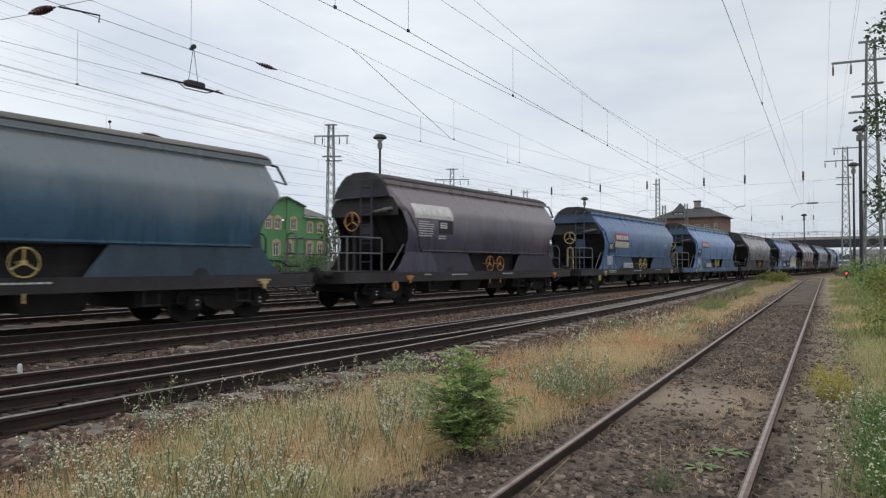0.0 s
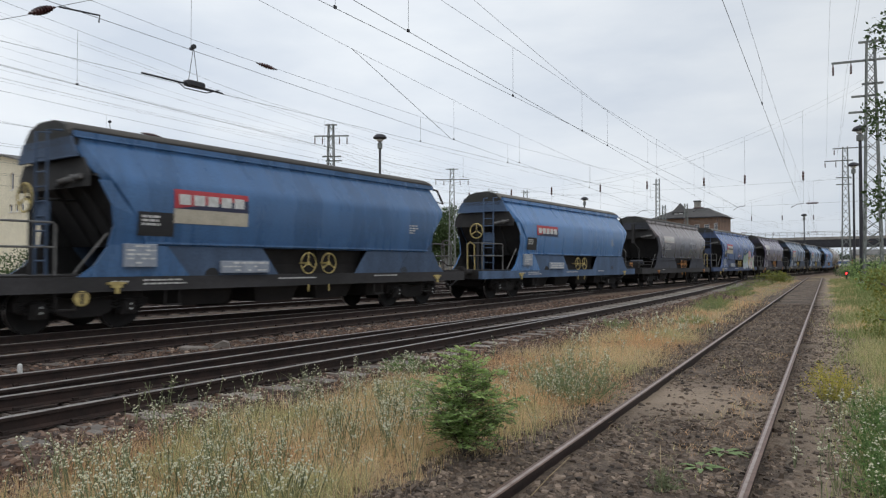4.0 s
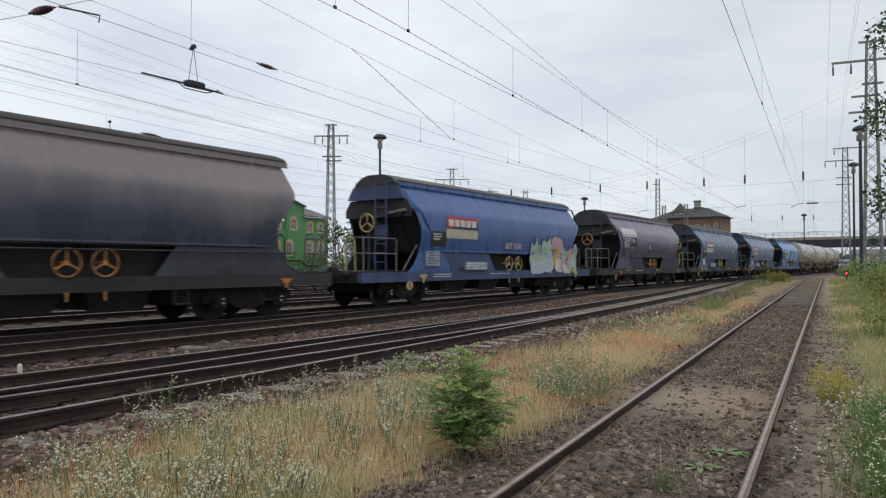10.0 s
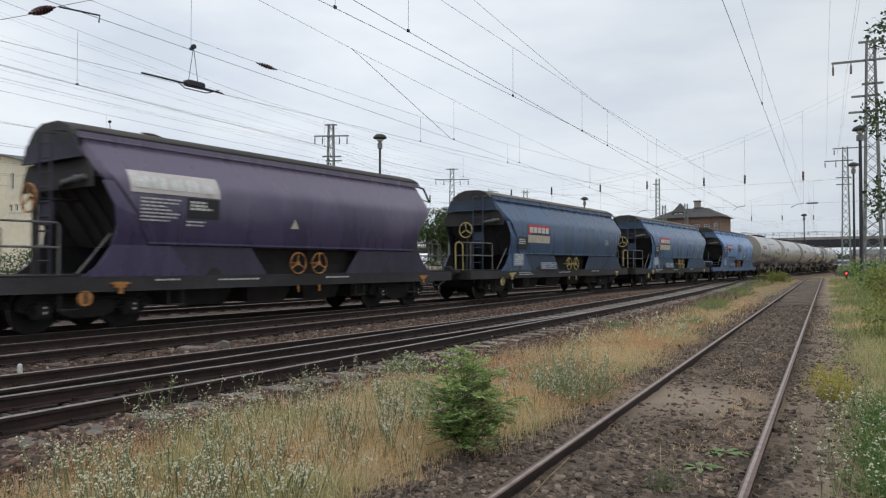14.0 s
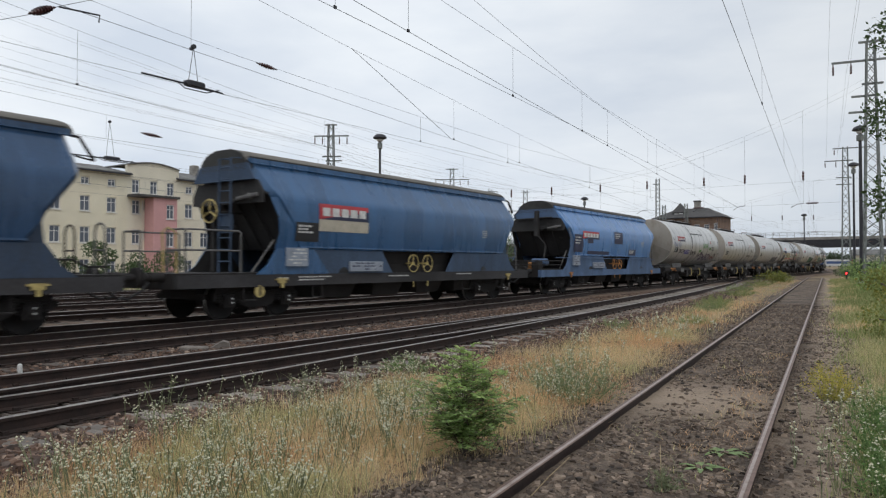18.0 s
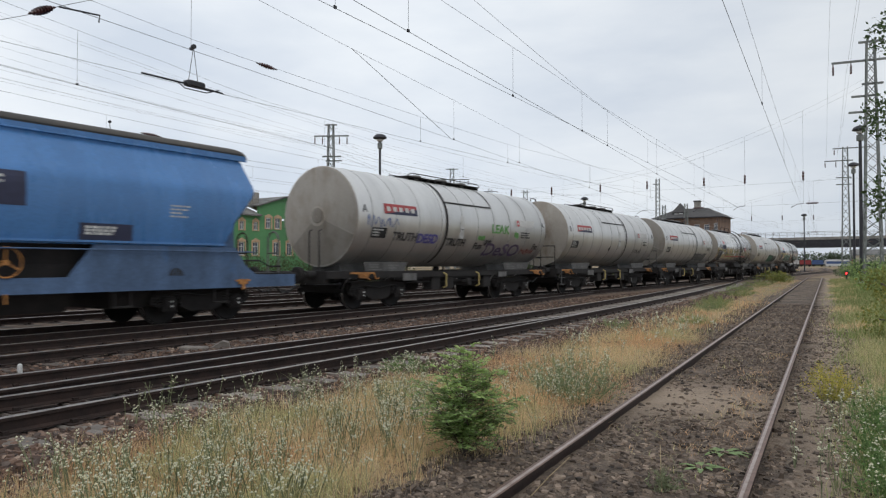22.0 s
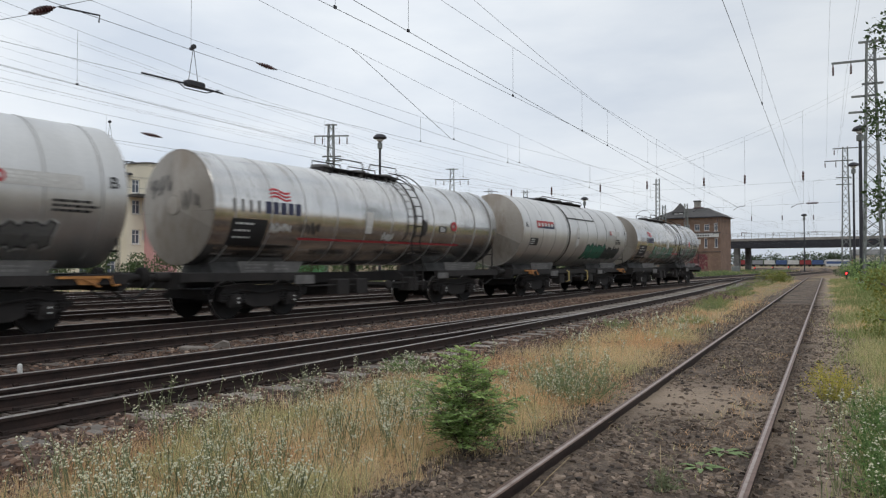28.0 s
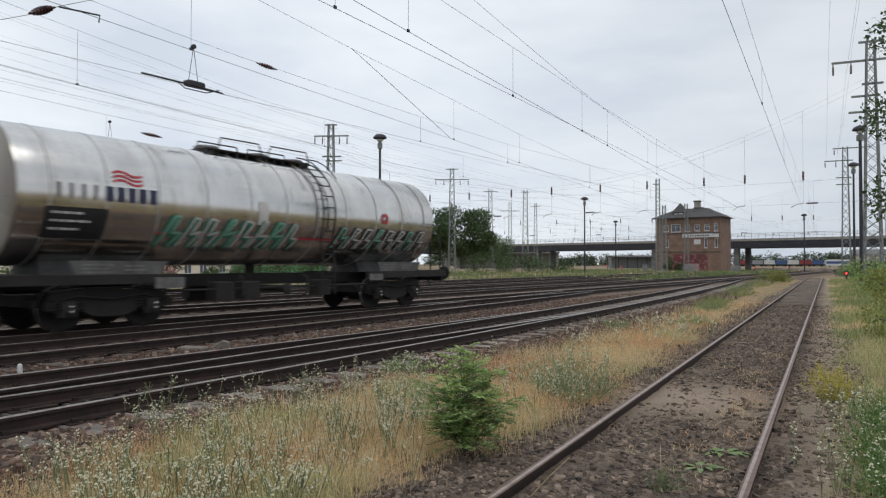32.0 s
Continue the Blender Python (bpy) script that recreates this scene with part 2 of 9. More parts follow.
def cinder_material():
    """Dark cinder with gritty clods and a washed-out spread of sand."""
    m = bpy.data.materials.new("trodden_cinder")
    nt, ns, ls, p = nodes_of(m)
    tc = ns.new("ShaderNodeTexCoord").outputs["Object"]
    mid = noise_node(ns, ls, tc, 1.1, 6, 0.65)
    clod = noise_node(ns, ls, tc, 11, 5, 0.7)
    fine = noise_node(ns, ls, tc, 55, 4, 0.7)
    r1 = ramp_node(ns, [(0.3, (0.062, 0.047, 0.037)), (0.5, (0.15, 0.112, 0.083)), (0.7, (0.28, 0.21, 0.153))])
    ls.new(mid.outputs["Fac"], r1.inputs[0])
    r2 = ramp_node(ns, [(0.36, (0.45, 0.43, 0.42)), (0.5, (0.95, 0.95, 0.95)), (0.66, (1.35, 1.33, 1.3))])
    ls.new(clod.outputs["Fac"], r2.inputs[0])
    col = mixer(ns, ls, 1.0, r1.outputs[0], r2.outputs[0], "MULTIPLY")
    far = ns.new("ShaderNodeVectorMath")
    far.operation = "DISTANCE"
    ls.new(tc, far.inputs[0])
    far.inputs[1].default_value = (-2.45, 9.1, -0.1)
    wob = ns.new("ShaderNodeMath")
    wob.operation = "MULTIPLY_ADD"
    ls.new(mid.outputs["Fac"], wob.inputs[0])
    wob.inputs[1].default_value = 3.0
    ls.new(far.outputs["Value"], wob.inputs[2])
    mr = ns.new("ShaderNodeMapRange")
    mr.inputs["From Min"].default_value = 3.3
    mr.inputs["From Max"].default_value = 1.9
    mr.inputs["To Max"].default_value = 0.7
    ls.new(wob.outputs[0], mr.inputs["Value"])
    col = mixer(ns, ls, mr.outputs[0], col, (0.47, 0.36, 0.26))
    # trodden sandy path along the outer side of the siding
    side = ns.new("ShaderNodeVectorMath")
    side.operation = "DOT_PRODUCT"
    ls.new(tc, side.inputs[0])
    side.inputs[1].default_value = (1.0, 0.1025, 0.0)
    wander = ns.new("ShaderNodeMath")
    wander.operation = "MULTIPLY_ADD"
    ls.new(mid.outputs["Fac"], wander.inputs[0])
    wander.inputs[1].default_value = 0.9
    ls.new(side.outputs["Value"], wander.inputs[2])
    path = ns.new("ShaderNodeMapRange")
    path.inputs["From Min"].default_value = 0.0
    path.inputs["From Max"].default_value = 0.4
    path.inputs["To Max"].default_value = 0.7
    ls.new(wander.outputs[0], path.inputs["Value"])
    col = mixer(ns, ls, path.outputs[0], col, (0.38, 0.29, 0.21))
    r3 = ramp_node(ns, [(0.3, (0.65, 0.65, 0.65)), (0.72, (1.25, 1.25, 1.25))])
    ls.new(fine.outputs["Fac"], r3.inputs[0])
    ls.new(mixer(ns, ls, 1.0, col, r3.outputs[0], "MULTIPLY"), p.inputs["Base Color"])
    p.inputs["Roughness"].default_value = 0.95
    b = ns.new("ShaderNodeBump")
    b.inputs["Strength"].default_value = 1.0
    b.inputs["Distance"].default_value = 0.09
    ls.new(clod.outputs["Fac"], b.inputs["Height"])
    ls.new(b.outputs[0], p.inputs["Normal"])
    return m


M_CESS = cinder_material()
M_STONE = islands("ballast_stones", [(0.024, 0.016, 0.012), (0.17, 0.098, 0.066), (0.07, 0.042, 0.030), (0.33, 0.245, 0.185), (0.21, 0.135, 0.10), (0.10, 0.075, 0.062), (0.04, 0.026, 0.02), (0.12, 0.070, 0.047), (0.18, 0.112, 0.078), (0.08, 0.046, 0.032)], 0.9)
M_CLOD = islands("cinder_clods", [(0.022, 0.017, 0.014), (0.17, 0.126, 0.094), (0.07, 0.052, 0.042), (0.32, 0.243, 0.183), (0.12, 0.09, 0.068), (0.06, 0.045, 0.036), (0.20, 0.147, 0.11), (0.11, 0.083, 0.064)], 0.95)
M_YARDBED = surface("yard_ballast", (0.21, 0.146, 0.102), (0.09, 0.058, 0.041), rough=0.95, scale=1.4, fine=26, bump=1.0, depth=0.05, stain=(0.27, 0.215, 0.165), stain_at=(0.56, 0.78))
M_RAIL = surface("rusty_rail", (0.048, 0.027, 0.021), (0.018, 0.011, 0.009), rough=0.75, metal=0.2, scale=6, fine=60, bump=0.3)
M_RAILTOP = surface("worn_rail_head", (0.47, 0.43, 0.40), (0.27, 0.235, 0.215), rough=0.46, metal=0.78, scale=8, fine=60, bump=0.05)
M_RAILDULL = surface("dull_rail_head", (0.25, 0.165, 0.13), (0.12, 0.072, 0.055), rough=0.55, metal=0.4, scale=9, fine=60, bump=0.1)
M_STRIP = surface("worn_strip", (0.50, 0.43, 0.39), (0.30, 0.22, 0.18), rough=0.42, metal=0.6, scale=9, fine=60, bump=0.05)
M_SLEEPER = surface("weathered_sleeper", (0.125, 0.102, 0.086), (0.055, 0.043, 0.036), rough=0.9, scale=3, fine=50, bump=0.5, vary=0.25, stretch=(1, 8, 1))
M_PALESLEEPER = surface("pale_sleeper", (0.30, 0.27, 0.235), (0.15, 0.125, 0.105), rough=0.9, scale=2, fine=40, bump=0.4, vary=0.3, stretch=(1, 6, 1))
M_CONCRETE = surface("weathered_concrete", (0.36, 0.34, 0.31), (0.21, 0.195, 0.175), rough=0.9, scale=1.5, fine=30, bump=0.3, stain=(0.12, 0.11, 0.10), stain_at=(0.6, 0.8))


def ground_sheet():
    """One sheet that reaches the horizon, fine near the camera."""
    def steps(lo, hi, fine_lo, fine_hi, d):
        xs, x, g = [], fine_lo, d
        while x > lo:
            xs.append(x)
            g *= 1.16
            x -= g
        xs = [lo] + xs[::-1]
        x = fine_lo + d
        while x < fine_hi:
            xs.append(x)
            x += d
        g = d
        while x < hi:
            xs.append(x)
            g *= 1.16
            x += g
        return xs + [hi]
    xs = steps(-3000, 3000, -12, 5, 0.3)
    ys = steps(-600, 4000, 0, 40, 0.4)
    vs = [(x, y, ground_z(x, y)) for y in ys for x in xs]
    n = len(xs)
    fs = [(j * n + i, j * n + i + 1, (j + 1) * n + i + 1, (j + 1) * n + i) for j in range(len(ys) - 1) for i in range(n - 1)]
    s = Shape()
    s.v, s.f = vs, fs
    ob = solid("ground", s, M_GROUND, "soil with dry grass, weeds and cinder beside the tracks", "ground", kind="structure", smooth=False, fix=False)
    ob.data.shade_smooth()


ground_sheet()

RAIL_H = 0.15


def sweep_profile(prof, pts):
    """Sweep a profile of (side, up) along points (x, y, z)."""
    rings = []
    for i, p in enumerate(pts):
        a, b = Vector(pts[max(i - 1, 0)]), Vector(pts[min(i + 1, len(pts) - 1)])
        d = (b - a)
        d.z = 0
        d.normalize()
        sd = Vector((d.y, -d.x, 0))
        rings.append([Vector(p) + sd * u + Vector((0, 0, v)) for u, v in prof])
    return rings


FOOT = [(-0.065, -0.15), (0.065, -0.15), (0.065, -0.14), (0.012, -0.122), (0.012, -0.042), (0.035, -0.034), (0.035, -0.006), (-0.035, -0.006), (-0.035, -0.034), (-0.012, -0.042), (-0.012, -0.122), (-0.065, -0.14)]
HEAD_PROFILE = [(-0.035, -0.006), (0.035, -0.006), (0.035, -0.003), (0.028, 0.0), (-0.028, 0.0), (-0.035, -0.003)]


def offset_line(pts, off):
    out = []
    for i, p in enumerate(pts):
        a, b = pts[max(i - 1, 0)], pts[min(i + 1, len(pts) - 1)]
        d = math.hypot(b[0] - a[0], b[1] - a[1])
        out.append((p[0] + (b[1] - a[1]) / d * off, p[1] - (b[0] - a[0]) / d * off, p[2]))
    return out


def railway_track(name, pts, label, top, sleeper_range, sleeper_z=-0.02, half=1.25, bed=None, spacing=0.65, sleeper_mat=None, bed_mat=None):
    """Track along points of its centre line at rail-top level: two rails with shiny heads, sleepers, a ballast bed."""
    t = thing(name, label, "railway track")
    t["kind"] = "structure"
    for off in (-0.7525, 0.7525):
        line = offset_line(pts, off)
        rail = part("rail", Shape().loft(sweep_profile(FOOT, line)), M_RAIL, t)
        part("rail_head", Shape().loft(sweep_profile(HEAD_PROFILE, line)), top, rail, "worn bright rail head")
        if top is M_RAILDULL:
            q = 0.008 if off < 0 else -0.008
            part("worn_strip", Shape().loft(sweep_profile([(q - 0.014, -0.001), (q + 0.014, -0.001), (q + 0.012, 0.0022), (q - 0.012, 0.0022)], line)), M_STRIP, rail, "pale strip worn by wheels")
    lengths = [0.0]
    for a, b in zip(pts, pts[1:]):
        lengths.append(lengths[-1] + math.dist(a, b))
    me = Shape().chamfer(-half, -0.13, -0.15, half, 0.13, 0.0, 0.015).mesh("sleeper", sleeper_mat or M_SLEEPER)
    chair = Shape()
    for sx in (-0.7525, 0.7525):
        chair.box(sx - 0.17, -0.08, 0.0, sx + 0.17, 0.08, 0.014)
        for dx in (-0.1, 0.1):
            chair.box(sx + dx - 0.025, -0.03, 0.014, sx + dx + 0.025, 0.03, 0.05)
    chair_me = chair.mesh("rail_fixing", M_RAIL)
    d = sleeper_range[0]
    rng = random.Random(len(name) * 7 + int(pts[0][0] * 10))
    i = 0
    while d < sleeper_range[1]:
        while i < len(pts) - 2 and pts[i + 1][1] < d:
            i += 1
        a, b = Vector(pts[i]), Vector(pts[i + 1])
        k = (d - a.y) / (b.y - a.y)
        p = a.lerp(b, k)
        ang = math.degrees(math.atan2(a.x - b.x, b.y - a.y))
        ob = part("sleeper", me, None, t)
        ob.matrix_local = pose(p.x + rng.uniform(-0.04, 0.04), p.y, p.z - RAIL_H - 0.016, 0, 0, ang + rng.uniform(-1.2, 1.2))
        if d < 40:
            part("rail_fixing", chair_me, None, ob)
        d += spacing * rng.uniform(0.96, 1.04)
    if bed:
        w, depth = bed
        z = -RAIL_H - 0.016 + sleeper_z
        prof = [(-w - 0.7, z - depth), (-w, z), (-w * 0.5, z + 0.008), (0, z - 0.005), (w * 0.5, z + 0.006), (w, z), (w + 0.7, z - depth)]
        s = Shape().loft(sweep_profile(prof, pts), close=False, caps=False)
        bd = part("ballast_bed", s, bed_mat or M_BALLAST_GAPS, t, "brown crushed-stone ballast")
    return t


def path_pts(fn, y0, y1, z, step=1.5):
    n = int((y1 - y0) / step)
    return [(fn(y0 + (y1 - y0) * i / n), y0 + (y1 - y0) * i / n, z) for i in range(n + 1)]


def run_pts(off, s0, s1, step=3.0):
    n = int((s1 - s0) / step)
    out = []
    for i in range(n + 1):
        x, y, a = run_line(s0 + (s1 - s0) * i / n)
        out.append((x + off * math.cos(radians(a)), y + off * math.sin(radians(a)), RUN_Z))
    return out


railway_track("running_line", run_pts(0, -40, 320), "main railway track with bright worn rail heads on brown ballast", M_RAILTOP, (-12, 90), bed=(1.9, 0.2), bed_mat=M_YARDBED)
def cinder_bed():
    """Cinder and sand in which the siding lies, trodden flat beside it."""
    s = Shape()
    rows = [2.0 + 0.25 * k for k in range(80)] + [22 + 1.0 * k for k in range(76)]
    rows = [-8 + k for k in range(10)] + rows
    offs = [-1.75, -1.5] + [-1.3 + 0.2 * k for k in range(14)] + [1.5, 1.75, 2.0]
    for y in rows:
        for k, o in enumerate(offs):
            x = line_siding(y) + o
            edge = min(1.0, k / 2, (len(offs) - 1 - k) / 2)
            s.v.append((x, y, ground_z(x, y) + 0.03 * edge - 0.012 + 0.012 * noise.noise((x * 5, y * 5, 3))))
    n = len(offs)
    s.f = [(j * n + i, j * n + i + 1, (j + 1) * n + i + 1, (j + 1) * n + i) for j in range(len(rows) - 1) for i in range(n - 1)]
    ob = solid("cinder_bed", s, M_CESS, "dark cinder and sand round the sunken siding", "track bed", kind="structure", fix=False)
    ob.data.shade_smooth()


cinder_bed()
railway_track("siding_track", path_pts(line_siding, -10, 98, 0.0), "disused rusty siding half sunk into cinder and weeds", M_RAILDULL, (-4, 60), sleeper_z=0.03, bed=None)
railway_track("near_track", path_pts(line_a, -30, 76, 0.2), "dark rusty railway track with worn rail heads on ballast", M_RAILTOP, (-10, 70), half=1.4, bed=(1.75, 0.2), sleeper_mat=M_PALESLEEPER)
railway_track("turnout_track", path_pts(line_b, -30, 19, 0.204), "converging turnout track with worn rail heads on ballast", M_RAILTOP, (-10, 18), sleeper_z=-0.03, bed=None)
railway_track("middle_track", path_pts(line_c, -30, 33, 0.22), "railway track merging into the main line on brown ballast", M_RAILTOP, (-10, 32), sleeper_z=-0.03, bed=(1.8, 0.2))
for k, off in enumerate((-4.5, -9.0, -13.6, -18.2)):
    railway_track("yard_track", run_pts(off, -40, 300), "railway track of the yard on brown ballast", M_RAILTOP, (-14, 60 if k < 2 else 30), bed=(2.0, 0.2), bed_mat=M_YARDBED)

# ---- the train ----
def travelled(t):
    """Metres that the train has come at t seconds; it gathers speed."""
    return 6.410 * t + 0.04731 * t * t / 2 + 0.000872 * t ** 3 / 6


M_FRAME = surface("sooty_underframe", (0.028, 0.024, 0.023), (0.011, 0.0095, 0.009), rough=0.9, scale=2, fine=25, bump=0.3, stain=(0.045, 0.035, 0.029), stain_at=(0.64, 0.85))
M_WHEEL = surface("wheel_steel", (0.02, 0.017, 0.016), (0.009, 0.008, 0.008), rough=0.85, metal=0.1, scale=4, fine=30, bump=0.1)
M_TREAD = surface("bright_wheel_tread", (0.5, 0.49, 0.48), (0.35, 0.33, 0.32), rough=0.3, metal=0.9, scale=4, fine=30, bump=0.0)
M_YELLOW = surface("yellow_enamel", (0.58, 0.46, 0.17), (0.34, 0.26, 0.10), rough=0.6, scale=8, fine=40, bump=0.1)
M_ORANGE = surface("orange_enamel", (0.56, 0.25, 0.06), (0.28, 0.12, 0.04), rough=0.6, scale=8, fine=40, bump=0.1)
M_WHITE = surface("white_stencil", (0.72, 0.72, 0.70), (0.5, 0.5, 0.48), rough=0.7, scale=6, fine=60, bump=0.0)
M_RED = surface("red_panel_paint", (0.50, 0.05, 0.06), (0.38, 0.04, 0.05), rough=0.6, scale=4, fine=40, bump=0.0)
M_NAVY = surface("navy_panel_paint", (0.035, 0.04, 0.085), (0.025, 0.028, 0.06), rough=0.6, scale=4, fine=40, bump=0.0)
M_DULLRED = surface("faded_red_paint", (0.42, 0.06, 0.065), (0.32, 0.06, 0.06), rough=0.7, scale=4, fine=40, bump=0.0)
M_DULLWHITE = surface("dirty_white_paint", (0.60, 0.59, 0.57), (0.5, 0.49, 0.47), rough=0.7, scale=4, fine=40, bump=0.0)
M_PALE = surface("faded_pale_panel", (0.62, 0.59, 0.57), (0.52, 0.48, 0.46), rough=0.7, scale=1.5, fine=40, bump=0.0, stain=(0.36, 0.24, 0.21), stain_at=(0.58, 0.8))
M_CREAM = surface("cream_panel_paint", (0.55, 0.50, 0.40), (0.42, 0.38, 0.30), rough=0.7, scale=4, fine=40, bump=0.0)
M_BLACK = surface("black_panel_paint", (0.02, 0.02, 0.022), (0.012, 0.012, 0.013), rough=0.6, scale=5, fine=40, bump=0.0)
M_GRIME = surface("grey_galvanised", (0.20, 0.195, 0.19), (0.10, 0.097, 0.095), rough=0.7, metal=0.2, scale=3, fine=30, bump=0.2, stain=(0.13, 0.11, 0.095), stain_at=(0.55, 0.75))


M_BOARD = surface("grey_data_board", (0.34, 0.37, 0.42), (0.22, 0.25, 0.30), rough=0.7, scale=3, fine=40, bump=0.05, stain=(0.15, 0.16, 0.18), stain_at=(0.55, 0.8))
GRIME_SHADE = {}
# soot darkened further by the shade of the wagon ends, put into the colour
M_SOOT_SHADE = surface("sooty_bulkhead", (0.04, 0.038, 0.038), (0.016, 0.015, 0.015), rough=0.8, scale=1.2, fine=20, bump=0.15, stain=(0.075, 0.068, 0.062), stain_at=(0.6, 0.85))
M_SOLE = surface("grimy_solebar", (0.050, 0.047, 0.050), (0.018, 0.017, 0.017), rough=0.8, scale=0.9, fine=20, bump=0.15, stain=(0.10, 0.092, 0.09), stain_at=(0.62, 0.85), stretch=(1, 0.6, 1))


def paint(name, base, dirt=0.55, rough=0.27, rust=None, dust_sheen=None):
    """Weathered wagon paint: faded and dirty patches, streaks that run down the side."""
    dark = tuple(c * dirt for c in base)
    m = surface(name, base, dark, rough=rough, scale=0.55, fine=22, bump=0.06, patch=(0.3, 0.68), stain=rust or tuple(0.8 * c + 0.014 for c in base), stain_at=(0.52, 0.78), stretch=(1, 2.2, 0.5))
    if dust_sheen:               # dusty tone and sky sheen of the upper flanks, painted in by height
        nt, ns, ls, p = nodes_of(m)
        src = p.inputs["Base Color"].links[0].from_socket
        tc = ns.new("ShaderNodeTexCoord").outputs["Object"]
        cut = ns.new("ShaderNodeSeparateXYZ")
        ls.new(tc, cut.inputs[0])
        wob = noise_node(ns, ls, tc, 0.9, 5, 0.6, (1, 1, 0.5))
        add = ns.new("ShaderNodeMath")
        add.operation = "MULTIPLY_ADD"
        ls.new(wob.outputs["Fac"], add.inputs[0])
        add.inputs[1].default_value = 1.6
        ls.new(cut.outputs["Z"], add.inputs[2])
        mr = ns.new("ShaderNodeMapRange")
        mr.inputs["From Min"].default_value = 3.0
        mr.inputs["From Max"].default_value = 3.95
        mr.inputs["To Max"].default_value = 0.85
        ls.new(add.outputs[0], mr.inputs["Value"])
        ls.new(mixer(ns, ls, mr.outputs[0], src, dust_sheen), p.inputs["Base Color"])
    # greyer, darker paint copy: grime plus the shade of the lower body, in colour
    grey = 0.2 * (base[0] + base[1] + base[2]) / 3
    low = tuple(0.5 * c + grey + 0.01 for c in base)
    GRIME_SHADE[name] = surface("grimed_" + name, low, tuple(0.45 * c for c in low), rough=0.75, scale=0.8, fine=20, bump=0.1, patch=(0.3, 0.7), stain=tuple(0.75 * c for c in base), stain_at=(0.6, 0.85), stretch=(1, 1.6, 0.6))
    return m


def curve_x(profile, z):
    for (z0, w0), (z1, w1) in zip(profile, profile[1:]):
        if z <= z1:
            return w0 + (w1 - w0) * (z - z0) / (z1 - z0)
    return profile[-1][1]


def ribbon(s, on, pts, width, lift=0.006):
    """A painted stroke along points (y, z) on a surface; on(y, z, lift) gives the place."""
    n = len(pts)
    left, right = [], []
    for i, (y, z) in enumerate(pts):
        a, b = pts[max(i - 1, 0)], pts[min(i + 1, n - 1)]
        d = math.hypot(b[0] - a[0], b[1] - a[1]) or 1
        nx, nz = -(b[1] - a[1]) / d * width / 2, (b[0] - a[0]) / d * width / 2
        left.append(on(y + nx, z + nz, lift))
        right.append(on(y - nx, z - nz, lift))
    s.add(left + right, [(i, i + 1, n + i + 1, n + i) for i in range(n - 1)])


def plate(s, on, y0, z0, y1, z1, lift=0.006, n=6):
    """A rectangle laid on the surface, bent with it."""
    vs = [on(y, z0 + (z1 - z0) * k / n, lift) for k in range(n + 1) for y in (y0, y1)]
    s.add(vs, [(2 * k, 2 * k + 1, 2 * k + 3, 2 * k + 2) for k in range(n)])


def blob(s, on, cy, cz, ry, rz, rng, lift=0.006, n=14):
    """A filled sprayed shape with an uneven rim."""
    rim = []
    for k in range(n):
        t = 2 * math.pi * k / n
        q = rng.uniform(0.72, 1.15)
        rim.append((cy + ry * q * math.cos(t), cz + rz * q * math.sin(t)))
    vs = [on(cy, cz, lift)]
    for q in (0.5, 1.0):
        vs += [on(cy + (y - cy) * q, cz + (z - cz) * q, lift) for y, z in rim]
    fs = [(0, 1 + k, 1 + (k + 1) % n) for k in range(n)] + [(1 + k, 1 + n + k, 1 + n + (k + 1) % n, 1 + (k + 1) % n) for k in range(n)]
    s.add(vs, fs)
    return rim + [rim[0]]


def slant(on, y, z, w, h, lift, n=6):
    """Lower field of a company panel, cut off along a slanting line."""
    s = Shape()
    vs = []
    for k in range(n + 1):
        f = 0.3 + 0.7 * k / n
        vs += [on(y + w * (1 - k / n), z - h * f, lift), on(y + w, z - h * f, lift)]
    return s.add(vs, [(2 * k, 2 * k + 1, 2 * k + 3, 2 * k + 2) for k in range(n)])


def glyph(s, on, cy, z, w, h, rng, lift, grow=0.0):
    """A slanted, angular sprayed letter shape with notches; grow widens it for its outline."""
    k = rng.uniform(0.05, 0.25) * h
    u = [(-0.5, rng.uniform(0, 0.1)), (-0.18, 0.0), (0.0, rng.uniform(0.1, 0.35)), (0.2, rng.uniform(-0.1, 0.05)), (0.5, rng.uniform(0, 0.2)), (0.42, 0.5), (0.5, rng.uniform(0.75, 1.0)), (0.2, rng.uniform(0.95, 1.15)), (0.05, rng.uniform(0.65, 0.9)), (-0.25, rng.uniform(0.95, 1.1)), (-0.5, rng.uniform(0.7, 1.0)), (-0.42, 0.5)]
    rim = []
    for a, b in u:
        d = math.hypot(a * w, (b - 0.5) * h) or 1.0
        q = 1 + grow / d
        rim.append((cy + a * w * q + b * k, z + h * (0.5 + (b - 0.5) * q)))
    n = len(rim)
    s.add([on(cy + 0.5 * k, z + 0.5 * h, lift)] + [on(a, b, lift) for a, b in rim], [(0, 1 + i, 1 + (i + 1) % n) for i in range(n)])


def stencil(s, on, y0, z0, w, rows, pitch, rng, height=0.035, lift=0.007):
    """Small lettering too fine to read: rows of short bars."""
    for r in range(rows):
        y = y0
        end = y0 + w * rng.uniform(0.6, 1.0)
        while y < end:
            d = rng.uniform(0.05, 0.16)
            plate(s, on, y, z0 - r * pitch - height, min(y + d, end), z0 - r * pitch, lift, 1)
            y += d + 0.03


